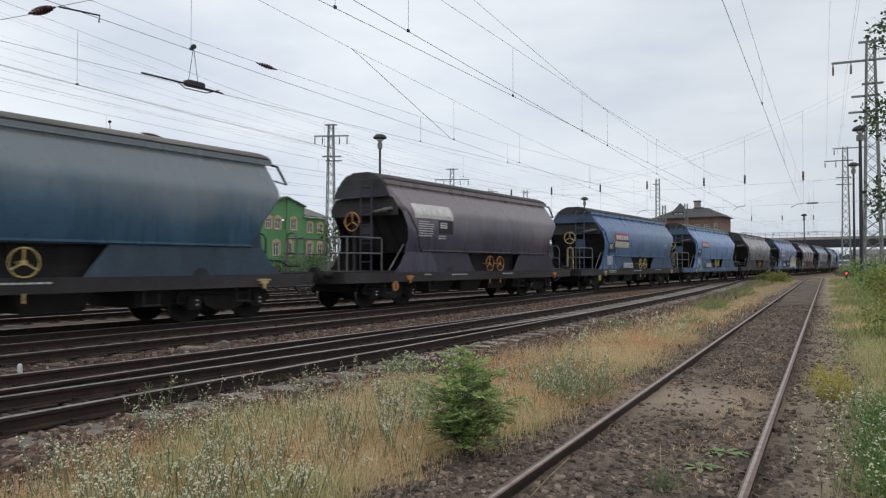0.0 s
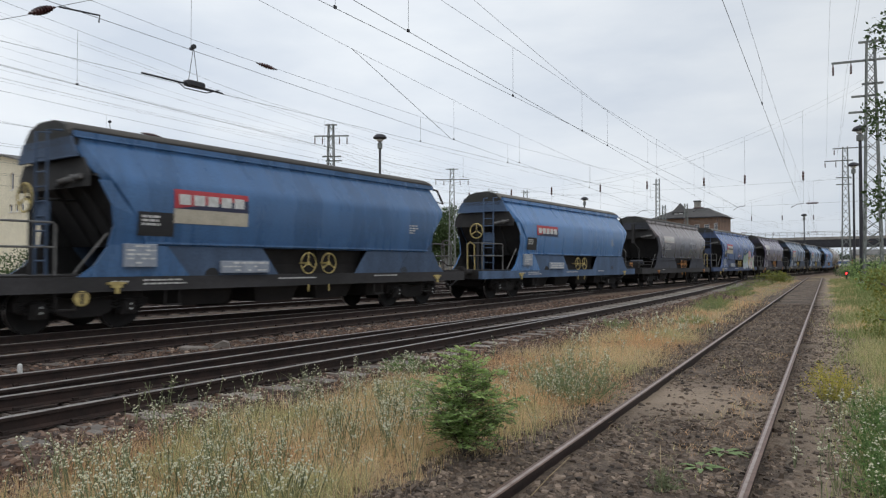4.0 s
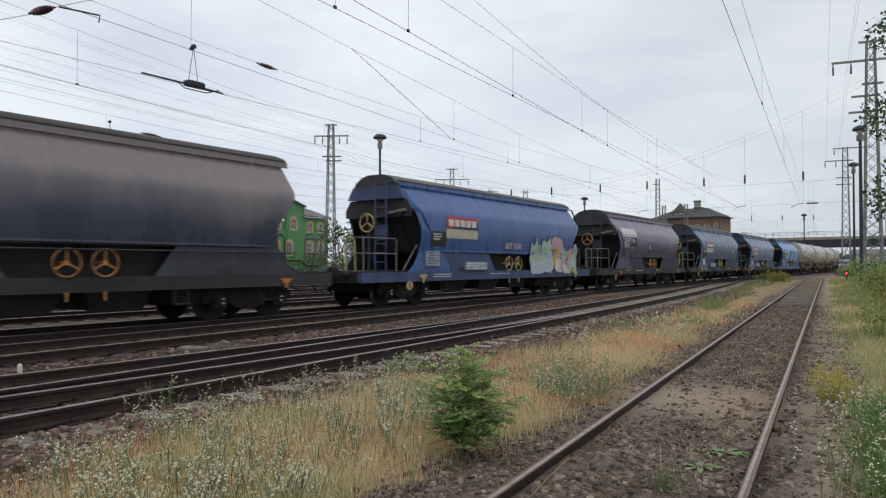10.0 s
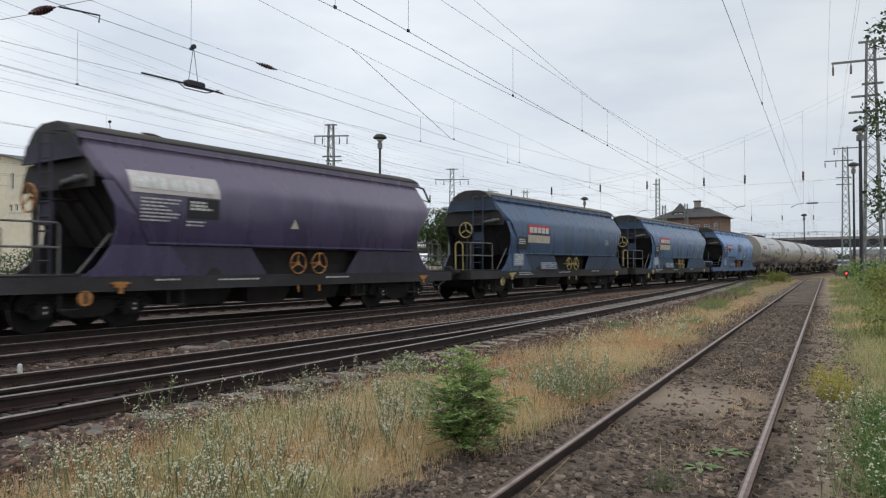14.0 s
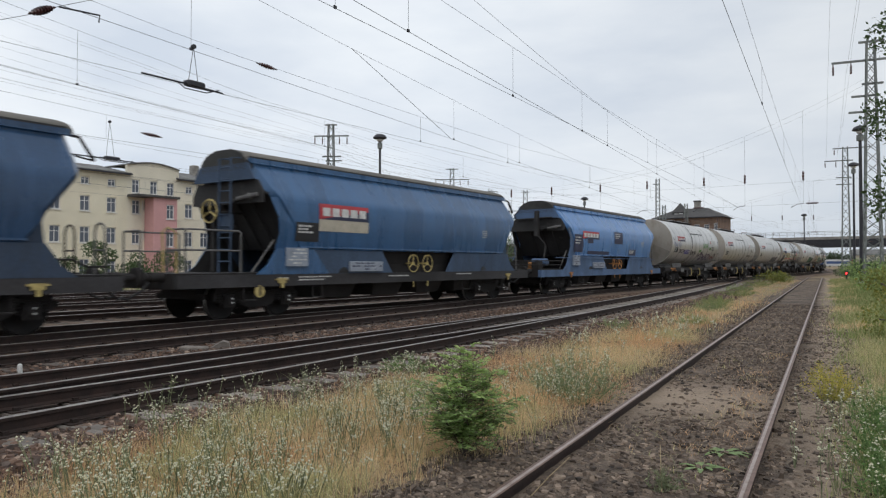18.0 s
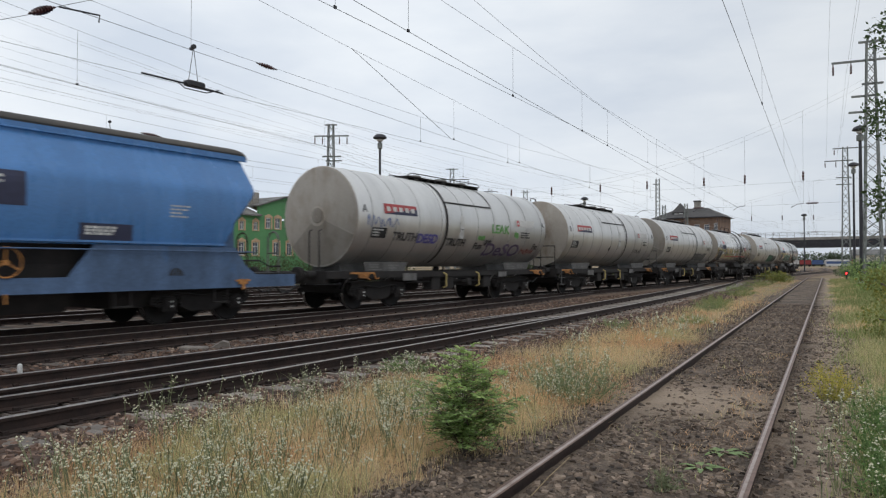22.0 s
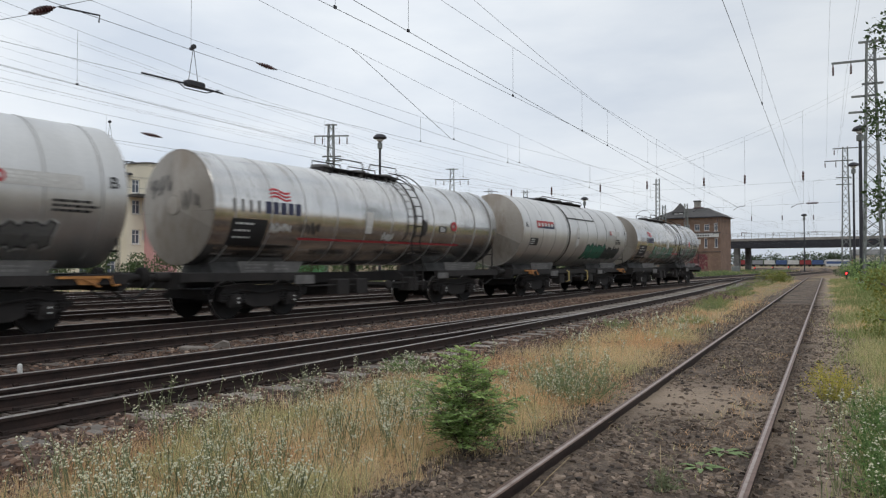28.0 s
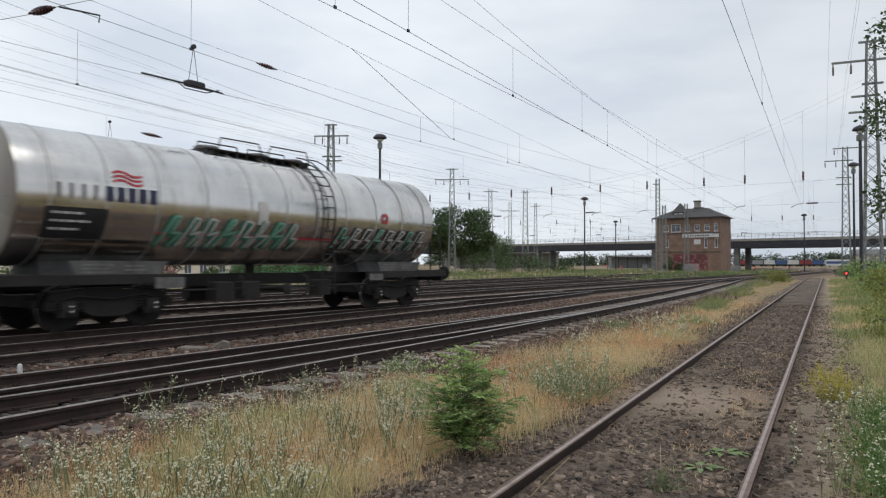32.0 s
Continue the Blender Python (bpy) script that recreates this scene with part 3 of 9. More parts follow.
def letter_mesh(text, size, material):
    cu = bpy.data.curves.new("letters", "FONT")
    cu.body, cu.size, cu.align_x, cu.extrude = text, size, "CENTER", 0.002
    ob = new("letters", cu)
    dg = bpy.context.evaluated_depsgraph_get()
    me = bpy.data.meshes.new_from_object(ob.evaluated_get(dg))
    bpy.data.objects.remove(ob)
    me.materials.append(material)
    return me


# running gear, shared by all wagons
def ring(s, c, axis, profile, seg=28):
    """Open turned band."""
    axis = Vector(axis).normalized()
    a = axis.orthogonal().normalized()
    b = axis.cross(a)
    c = Vector(c)
    vs = [c + axis * h + (a * math.cos(t) + b * math.sin(t)) * r for r, h in profile for t in [2 * math.pi * k / seg for k in range(seg)]]
    s.add(vs, [(i * seg + k, i * seg + (k + 1) % seg, (i + 1) * seg + (k + 1) % seg, (i + 1) * seg + k) for i in range(len(profile) - 1) for k in range(seg)])
    return s


G_AXLE = Shape().tube([(-1.0, 0, 0), (1.0, 0, 0)], 0.075, 10).mesh("axle", M_WHEEL, True)
G_WHEEL = Shape().disc((0, 0, 0), (1, 0, 0), [(0.06, -0.03), (0.485, -0.005), (0.485, 0.02), (0.462, 0.028), (0.458, 0.1), (0.42, 0.105), (0.36, 0.07), (0.16, 0.05), (0.13, 0.11), (0.06, 0.11)], 28).mesh("wheel", M_WHEEL, True)
G_TREAD = ring(Shape(), (0.035, 0, 0), (1, 0, 0), [(0.463, 0.0), (0.465, 0.03), (0.461, 0.062)]).mesh("tread", M_TREAD, True)


def side_frame_mesh():
    side = Shape()
    for piece in ([(-1.32, 0.60), (-1.22, 0.76), (-0.62, 0.82), (0.62, 0.82), (1.22, 0.76), (1.32, 0.60)], [(-0.70, 0.60), (-0.52, 0.36), (-0.3, 0.28), (0.3, 0.28), (0.52, 0.36), (0.70, 0.60)], [(-1.32, 0.60), (-1.32, 0.46), (-1.18, 0.40), (-1.12, 0.60)], [(1.12, 0.60), (1.18, 0.40), (1.32, 0.46), (1.32, 0.60)]):
        side.prism(piece, -0.06, 0.06, "x")
    side.prism([(-1.30, 0.77), (-0.62, 0.83), (0.62, 0.83), (1.30, 0.77), (1.30, 0.80), (0.62, 0.86), (-0.62, 0.86), (-1.30, 0.80)], -0.09, 0.09, "x")
    return side.mesh("side_frame", M_FRAME)


def spring_mesh():
    s = Shape()
    pts = [(0.075 * math.cos(t), 0.075 * math.sin(t), 0.40 + 0.24 * t / (8 * math.pi)) for t in [8 * math.pi * k / 32 for k in range(33)]]
    return s.tube(pts, 0.02, 5).mesh("spring", M_FRAME, True)


G_SIDE = side_frame_mesh()
G_BOX = Shape().chamfer(-0.13, -0.17, 0.30, 0.13, 0.17, 0.62, 0.04).disc((0.12, 0, 0.46), (1, 0, 0), [(0.14, 0), (0.14, 0.04), (0.09, 0.07)], 14).mesh("axle_box", M_FRAME)
G_MARK = Shape().box(0.192, -0.02, 0.40, 0.198, 0.02, 0.436).mesh("mark", M_WHITE)
G_SPRING = spring_mesh()
G_BOLSTER = Shape().box(-0.95, -0.22, 0.42, 0.95, 0.22, 0.72).mesh("bogie", M_FRAME)
G_BEAM = Shape().box(-0.9, -0.05, 0.5, 0.9, 0.05, 0.62).mesh("end_beam", M_FRAME)
G_SHOE = Shape().box(-0.05, -0.06, 0.28, 0.05, 0.06, 0.66).mesh("brake_shoe", M_FRAME)
G_PIPE = Shape().tube([(-0.05, -1.3, 0.56), (0.07, -0.7, 0.70), (0.07, 0, 0.62), (0.07, 0.7, 0.70), (-0.05, 1.3, 0.56)], 0.02, 6).mesh("brake_pipe", M_FRAME, True)
G_RIG = Shape().chamfer(-0.62, -0.40, 0.22, 0.62, 0.40, 0.74, 0.05).box(-0.68, -1.5, 0.6, 0.68, 1.5, 0.72).tube([(0.5, -1.35, 0.42), (0.5, 1.35, 0.42)], 0.04, 6).tube([(-0.5, -1.35, 0.42), (-0.5, 1.35, 0.42)], 0.04, 6).mesh("brake_rigging", M_FRAME)
WHEELS = []


def bogie(parent, y):
    b = part("bogie", G_BOLSTER, None, parent)
    b.location = (0, y, 0)
    for sg in (1, -1):
        turn = 0 if sg > 0 else 180
        part("side_frame", G_SIDE, None, b).matrix_local = pose(sg * 0.99, 0, 0)
        part("brake_pipe", G_PIPE, None, b).matrix_local = pose(sg * 1.03, 0, 0, 0, 0, turn)
        part("end_beam", G_BEAM, None, b).matrix_local = pose(0, sg * 1.45, 0)
        for y2 in (-0.9, 0.9):
            part("axle_box", G_BOX, None, b).matrix_local = pose(sg * 1.03, y2, 0, 0, 0, turn)
            for dz in (0.0, 0.1):
                part("mark", G_MARK, None, b).matrix_local = pose(sg * 1.03, y2, dz, 0, 0, turn)
            for dy in (-0.26, 0.26):
                part("spring", G_SPRING, None, b).matrix_local = pose(sg * 1.03, y2 + dy, 0)
        for dy in (-0.38, 0.38):
            part("brake_shoe", G_SHOE, None, b).matrix_local = pose(sg * 0.75, dy, 0)
    part("brake_rigging", G_RIG, None, b)
    for dy in (-0.9, 0.9):
        w = part("wheelset", G_AXLE, None, parent)
        w.matrix_parent_inverse = pose(0, y + dy, 0.46)
        for sg in (1, -1):
            m = pose(sg * 0.715, 0, 0, 0, 0, 0 if sg > 0 else 180)
            part("wheel", G_WHEEL, None, w).matrix_local = m
            part("tread", G_TREAD, None, w, "bright worn wheel tread").matrix_local = m
        WHEELS.append(w)


def buffers(parent, yf, sgn):
    """Two buffers and the draw gear at one end; sgn is +1 where the wagon lies towards +y."""
    for sx in (-0.875, 0.875):
        s = Shape().tube([(sx, yf + sgn * 0.62, 1.04), (sx, yf + sgn * 0.28, 1.04)], 0.11, 12)
        s.tube([(sx, yf + sgn * 0.3, 1.04), (sx, yf + sgn * 0.06, 1.04)], 0.075, 10)
        s.disc((sx, yf + sgn * 0.06, 1.04), (0, -sgn, 0), [(0.20, -0.02), (0.225, 0.0), (0.22, 0.035), (0.1, 0.05)], 18)
        part("buffer", s, M_FRAME, parent, smooth=True)
    s = Shape().box(-0.12, yf + sgn * 0.32, 0.95, 0.12, yf + sgn * 0.64, 1.12)
    s.tube([(0, yf + sgn * 0.35, 1.0), (0, yf + sgn * 0.1, 0.93), (0, yf - sgn * 0.02, 0.95)], 0.035, 6)
    s.torus((0.0, yf + sgn * 0.05, 0.86), (1, 0, 0), 0.1, 0.025, 12, 5)
    part("coupling", s, M_FRAME, parent)
    for sx in (-0.45, 0.45):
        s = Shape().tube([(sx, yf + sgn * 0.6, 0.95), (sx, yf + sgn * 0.35, 0.72), (sx * 0.8, yf + sgn * 0.1, 0.55), (sx * 0.7, yf, 0.6)], 0.028, 6)
        part("brake_hose", s, M_BLACK, parent)


M_CAP = surface("dark_hood_end", (0.055, 0.055, 0.052), (0.025, 0.025, 0.024), rough=0.85, scale=2, fine=20, bump=0.2)
SIDE = [(1.05, 1.40), (1.72, 1.40), (1.78, 1.425), (2.0, 1.455), (2.3, 1.485), (2.6, 1.5), (2.8, 1.5), (2.92, 1.49), (3.0, 1.47), (3.08, 1.435), (3.15, 1.39), (3.25, 1.315), (3.84, 0.90), (3.94, 0.82)]


def hopper_side(y, z, lift=0.0):
    """Place on the near side of a hopper body, lifted outward."""
    return (curve_x(SIDE, z) + lift, y, z + (lift * 0.7 if z > 3.15 else 0))


def hand_brake(t, yf, mat):
    s = Shape().torus((0.0, yf + 2.5, 2.66), (0, 1, 0), 0.29, 0.022, 20, 6)
    for k in range(3):
        a = radians(90 + 120 * k)
        s.tube([(0.0, yf + 2.52, 2.66), (0.0 + 0.29 * math.cos(a), yf + 2.5, 2.66 + 0.29 * math.sin(a))], 0.022, 5)
    part("hand_brake_wheel", s, mat, t, "spoked hand brake wheel on the end wall")
    part("brake_shaft", Shape().tube([(0.0, yf + 2.5, 2.66), (0.0, yf + 4.1, 2.66)], 0.03, 6).tube([(0.0, yf + 2.62, 2.66), (0.0, yf + 2.62, 1.1)], 0.05, 8), M_SOOT_SHADE, t)


def hopper_wagon(L, body, cap, label, tags, wheel_mat, pale_frame=False, old=False, clean_ends=False, short=0.12):
    """Four-axle covered hopper: bulged body on an underframe, roof hood, brake platform at the leading end."""
    t = thing("hopper_wagon", label, "freight wagon", "wagons of the freight train")
    yf, yr = -L / 2, L / 2
    grime_shade = GRIME_SHADE[body.name]
    frame_mat = grime_shade if pale_frame else M_SOLE
    front = [(1.05, 5.1), (1.72, 4.25), (1.80, 4.18), (2.3, 3.86), (2.75, 3.54), (2.92, 3.4), (3.08, 3.29), (3.22, 3.19), (3.84, 2.97), (3.94, 2.96)]
    rear = [(1.05, 3.4), (1.72, 2.75), (1.80, 2.7), (2.3, 2.33), (2.92, 1.82), (3.08, 1.72), (3.22, 1.68), (3.84, 1.7), (3.94, 1.72)]
    rear = [(z, a + short) for z, a in rear]
    # body shell, level by level
    levels = [1.72, 1.76, 1.80, 1.95, 2.12, 2.3, 2.6, 2.92, 3.0, 3.08, 3.15, 3.22, 3.4, 3.62, 3.84, 3.94]
    rings = []
    for z in levels:
        w = curve_x(SIDE, z)
        f, r = yf + curve_x(front, z), yr - curve_x(rear, z)
        c = 0.16 if z > 2.2 else 0.05
        rings.append([(w, f + c, z), (w, r - c, z), (w - c, r, z), (-w + c, r, z), (-w, r - c, z), (-w, f + c, z), (-w + c, f, z), (w - c, f, z)])
    s, ends = Shape(), [Shape(), Shape()]
    n = 8
    s.v = [p for r in rings for p in r]
    s.f = [(i * n + k, i * n + (k + 1) % n, (i + 1) * n + (k + 1) % n, (i + 1) * n + k) for i in range(len(rings) - 1) for k in (0, 1, 3, 4, 5, 7)] + [tuple(range(n - 1, -1, -1)), tuple(range((len(rings) - 1) * n, len(rings) * n))]
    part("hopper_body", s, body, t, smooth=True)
    for e, k in zip(ends, (2, 6)):
        e.v = [p for r in rings for p in (r[k], r[k + 1])]
        e.f = [(2 * i, 2 * i + 1, 2 * i + 3, 2 * i + 2) for i in range(len(rings) - 1)]
        part("bulkhead", e, M_SOOT_SHADE if not clean_ends else grime_shade, t, "sooty sloped end wall", smooth=True)
    # bin outlets under the body
    for k in range(4):
        s = Shape()
        y0 = yf + 5.2 + k * (L - 8.6) / 4
        y1 = y0 + (L - 8.6) / 4 - 0.35
        ym = (y0 + y1) / 2
        s.loft([[(1.2, y0, 1.74), (1.2, y1, 1.74), (-1.2, y1, 1.74), (-1.2, y0, 1.74)], [(1.0, ym - 0.72, 0.72), (1.0, ym + 0.72, 0.72), (-1.0, ym + 0.72, 0.72), (-1.0, ym - 0.72, 0.72)], [(0.9, ym - 0.6, 0.40), (0.9, ym + 0.6, 0.40), (-0.9, ym + 0.6, 0.40), (-0.9, ym - 0.6, 0.40)]])
        part("discharge_bin", s, M_FRAME, t)
    # crease along the side
    for sx in (-1, 1):
        s = Shape().box(sx * 1.425 - 0.03, yf + 4.2, 1.755, sx * 1.425 + 0.03, yr - 2.72 - short, 1.80)
        part("side_crease", s, body, t)
    # gusset plates that flare to the frame at the four corners
    for sx in (-1, 1):
        x0, x1 = (1.38, 1.425) if sx > 0 else (-1.425, -1.38)
        for sg, y0, lim in ((1, yf, front), (-1, yr, rear)):
            o = 0 if sg > 0 else -1.05 + short
            a = [(2.82, 1.08), (3.14, 1.30), (3.44, 1.72), (4.75, 1.72), (5.3, 1.08)]
            b = [(3.44, 1.72), (3.52, 2.1), (3.46, 2.5), (3.2, 2.98), (3.26, 3.0), (3.9, 2.35), (4.75, 1.72)]
            s = Shape()
            for poly in (a,):
                s.prism([(y0 + sg * (y + o), z) for y, z in poly], x0, x1, "x")
            n = len(b)
            vs = []
            for xo in (0.0, 0.03):
                back = (0, 0, 0, 0.3, 0.5, 0.5, 0.5) if xo == 0.0 else (0,) * 7
                vs += [(sx * (curve_x(SIDE, z) - 0.052 + xo), y0 + sg * (y + o + d), z) for (y, z), d in zip(b, back)]
            s.add(vs, [(0, 1, 6), (1, 2, 5, 6), (2, 3, 4, 5), (n, n + 6, n + 1), (n + 1, n + 6, n + 5, n + 2), (n + 2, n + 5, n + 4, n + 3)] + [(i, n + i, n + (i + 1) % n, (i + 1) % n) for i in range(n)])
            me = s.mesh("gusset", grime_shade if old or sg < 0 else body)
            # inward faces take the dark end colour: soot with the recess shade painted in
            me.materials.append(M_SOOT_SHADE)
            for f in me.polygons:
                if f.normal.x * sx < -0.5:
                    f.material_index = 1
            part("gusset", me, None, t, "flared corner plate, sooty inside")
    # skirt with its recess
    c = (yf + yr) / 2 + 0.78
    for sx in (-1, 1):
        x0, x1 = (1.375, 1.415) if sx > 0 else (-1.415, -1.375)
        for poly in ([(yf + 4.7, 1.08), (c - 1.45, 1.08), (c - 1.95, 1.72), (yf + 4.2, 1.72)], [(c + 1.45, 1.08), (yr - 3.4, 1.08), (yr - 3.0, 1.72), (c + 1.95, 1.72)]):
            part("skirt", Shape().prism(poly, x0, x1, "x"), grime_shade, t)
        part("recess", Shape().box(sx * 1.1 - 0.02, c - 2.0, 1.05, sx * 1.1 + 0.02, c + 2.0, 1.73), M_FRAME, t)
        for dy in (-0.42, 0.34):
            s = Shape().torus((sx * 1.44, c + dy, 1.36), (1, 0, 0), 0.27, 0.015, 24, 6)
            for k in range(3):
                a = radians(90 + 120 * k)
                s.tube([(sx * 1.42, c + dy, 1.36), (sx * 1.44, c + dy + 0.27 * math.cos(a), 1.36 + 0.27 * math.sin(a))], 0.017, 5)
            s.disc((sx * 1.40, c + dy, 1.36), (sx, 0, 0), [(0.05, 0), (0.05, 0.05)], 10)
            s.tube([(sx * 1.1, c + dy, 1.36), (sx * 1.42, c + dy, 1.36)], 0.025, 6)
            part("hand_wheel", s, wheel_mat, t, "spoked hand wheel of the discharge flap")
            part("lever", Shape().box(sx * 1.44 - 0.01, c + dy - 0.018, 0.62, sx * 1.44 + 0.01, c + dy + 0.018, 0.80), wheel_mat, t)
        # half-round holes shown by black plates, the shade inside painted on
        for y in (yf + 5.9, yr - 4.1):
            n = 10
            arc = [(y + 0.19 * math.cos(math.pi * k / n), 1.085 + 0.17 * math.sin(math.pi * k / n)) for k in range(n + 1)]
            part("hatch", Shape().prism(arc, sx * 1.41, sx * 1.425, "x"), M_BLACK, t)
    # underframe
    for sx in (-1, 1):
        s = Shape().box(sx * 1.34 - 0.08, yf + 0.62, 0.80, sx * 1.34 + 0.08, yr - 0.62, 1.08)
        s.box(sx * 1.34 - 0.1, yf + 0.62, 0.785, sx * 1.34 + 0.1, yr - 0.62, 0.80)
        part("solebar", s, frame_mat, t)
    for y0, y1 in ((yf + 0.62, yf + 0.78), (yr - 0.78, yr - 0.62)):
        part("headstock", Shape().box(-1.26, y0, 0.78, 1.26, y1, 1.12), M_FRAME, t)
    s = Shape().box(-0.2, yf + 0.78, 0.75, 0.2, yr - 0.78, 1.05)
    for k in range(7):
        y = yf + 1.5 + k * (L - 3) / 6
        s.box(-1.26, y - 0.06, 0.85, 1.26, y + 0.06, 1.04)
    part("centre_sill", s, M_FRAME, t)
    part("platform", Shape().box(-1.3, yf + 0.62, 1.085, 1.3, yf + 4.2, 1.12), M_FRAME, t)
    part("platform", Shape().box(-1.3, yr - 2.6, 1.085, 1.3, yr - 0.62, 1.12), M_FRAME, t)
    # roof hood
    rings = []
    for y, k in ((yf + 2.93, 0.55), (yf + 2.98, 0.85), (yf + 3.1, 1.0), (yr - 1.78 - short, 1.0), (yr - 1.63 - short, 0.9), (yr - 1.6 - short, 0.6)):
        rings.append([(0.86 * math.cos(a), y, 3.93 + 0.33 * k * math.sin(a) ** 0.75) for a in [math.pi * j / 12 for j in range(13)]])
    part("roof_hood", Shape().loft(rings), cap, t, "grey weathered roof hood", smooth=True)
    for sx in (-1, 1):
        s = Shape().tube([(sx * 0.96, yf + 2.98, 3.86), (sx * 0.96, yr - 1.7 - short, 3.86)], 0.022, 6)
        s.box(sx * 0.90 - 0.03, yf + 2.98, 3.885, sx * 0.90 + 0.03, yr - 1.7 - short, 3.985)
        part("roof_rail", s, body, t)
        # black strip stands in for the shaded gap under the hood
        part("rain_strip", Shape().box(sx * 0.885 - 0.02, yf + 3.0, 3.985, sx * 0.885 + 0.02, yr - 1.75 - short, 4.03), M_BLACK, t)
        s = Shape().tube([(sx * 0.97, yr - 1.72 - short, 3.86), (sx * 1.0, yr - 1.56 - short, 3.84), (sx * 1.05, yr - 1.28 - short, 3.4)], 0.036, 6)
        s.tube([(sx * 1.05, yr - 1.28 - short, 3.4), (sx * 1.02, yr - 1.66 - short, 3.46)], 0.02, 6)
        if not old:
            part("roof_lever", s, M_FRAME, t)
    # leading end: cap bracket, ribs of the sloped bulkhead
    s = Shape()
    for sx in (-0.55, 0.0, 0.55):
        s.tube([(sx, yf + curve_x(front, z) - 0.03, z) for z in (3.8, 3.22, 2.92, 2.3, 1.75)], 0.04, 5)
    s.tube([(-1.3, yf + 3.25, 3.1), (1.3, yf + 3.25, 3.1)], 0.035, 5)
    s.tube([(0.3, yf + 2.95, 2.9), (1.05, yf + 3.1, 3.12)], 0.05, 6)
    part("bulkhead_rib", s, M_SOOT_SHADE, t)
    part("end_cap", Shape().loft([[(x * 0.9 * q, yf + y, z) for x, z in ((1, 3.70), (1, 3.92), (0.75, 4.13), (0.35, 4.245), (-0.35, 4.245), (-0.75, 4.13), (-1, 3.92), (-1, 3.70))] for y, q in ((3.1, 1.0), (2.9, 0.97))]), M_CAP, t, "dark ridged end of the roof hood")
    if not old:
        s = Shape()
        for sx in (0.3, 0.74):
            s.tube([(sx, yf + 2.56, 1.12), (sx, yf + 2.56, 3.95), (sx, yf + 2.85, 3.98)], 0.026, 6)
        for k in range(9):
            s.tube([(0.3, yf + 2.56, 1.4 + k * 0.29), (0.74, yf + 2.56, 1.4 + k * 0.29)], 0.018, 5)
        s.tube([(-0.95, yf + 2.86, 3.44), (1.12, yf + 2.86, 3.44)], 0.02, 5)
        part("ladder", s, grime_shade, t, "steel ladder up to the roof")
        part("ladder_plate", Shape().box(0.28, yf + 2.58, 2.1, 0.76, yf + 2.62, 2.55), grime_shade, t)
        for x0, y0, x1, y1 in ((1.2, 0.95, 1.2, 2.5), (-1.2, 0.95, -1.2, 2.5), (-1.2, 0.95, -0.5, 0.95), (0.55, 0.95, 1.2, 0.95)):
            part("guard_rail", Shape().tube([(x0, yf + y0, 1.65), (x1, yf + y1, 1.65)], 0.022, 6), M_GRIME, t)
            s = Shape().tube([(x0, yf + y0, 1.1), (x0, yf + y0, 2.08), (x0 + 0.04 * (x1 - x0), yf + y0 + 0.04 * (y1 - y0), 2.12), (x1 - 0.04 * (x1 - x0), yf + y1 - 0.04 * (y1 - y0), 2.12), (x1, yf + y1, 2.08), (x1, yf + y1, 1.1)], 0.024, 6)
            part("platform_railing", s, M_GRIME, t, "tubular railing of the brakeman's platform")
        s = Shape().tube([(0.7, yf + 0.75, 1.1), (0.7, yf + 0.72, 2.05), (0.78, yf + 0.8, 2.16), (0.86, yf + 0.95, 2.05), (0.86, yf + 0.98, 1.1)], 0.024, 6)
        part("grab_rail", s, wheel_mat if wheel_mat is M_YELLOW else M_GRIME, t, "bent grab rail")
    else:
        s = Shape()
        for z in (1.3, 1.48):
            s.tube([(-1.2, yf + 0.75, z), (1.2, yf + 0.75, z), (1.25, yf + 3.0, z)], 0.025, 6)
        for x in (-1.1, -0.4, 0.4, 1.1):
            s.tube([(x, yf + 0.75, 1.1), (x, yf + 0.75, 1.5)], 0.025, 6)
        for x in (-0.8, -0.3, 0.3, 0.8):
            s.box(x - 0.14, yf + 1.2, 1.12, x + 0.14, yf + 1.7, 1.45)
        part("platform_gear", s, M_FRAME, t)
        part("brake_cylinder", Shape().disc((0.2, yf + 2.1, 1.42), (1, 0.1, 0), [(0.1, 0), (0.17, 0.04), (0.17, 0.72), (0.1, 0.78)], 14), grime_shade, t, smooth=True)
        part("valve_block", Shape().chamfer(0.35, yf + 1.3, 1.12, 0.75, yf + 1.6, 1.42, 0.04), M_ORANGE, t)
        for sx in (-1, 1):
            s = Shape().tube([(sx * 1.47, yf + 1.9, 1.62), (sx * 1.47, yf + 4.4, 1.62), (sx * 1.47, yr - 2.0, 1.62)], 0.016, 6)
            part("side_pipe", s, grime_shade, t)
    # upper end wall under the hood, with the drive tube before it
    s = Shape().prism([(-0.95, 3.86), (0.95, 3.86), (1.18, 3.44), (-1.18, 3.44)], yf + 2.9, yf + 2.94, "y")
    part("end_panel", s, grime_shade, t, "painted end plate under the roof hood")
    part("end_wall", Shape().prism([(-1.18, 3.43), (1.18, 3.43), (1.38, 3.12), (1.38, 2.86), (-1.38, 2.86), (-1.38, 3.12)], yf + 3.03, yf + 3.07, "y"), M_SOOT_SHADE, t, "sooty upper end wall")
    part("drive_tube", Shape().tube([(0.62, yf + 2.86, 2.96), (1.22, yf + 2.98, 3.06)], 0.055, 10).disc((0.98, yf + 2.94, 3.02), (0.98, 0.2, 0.16), [(0.075, -0.05), (0.085, 0.0), (0.075, 0.05)], 10), M_GRIME, t, "grey tube of the roof drive", smooth=True)
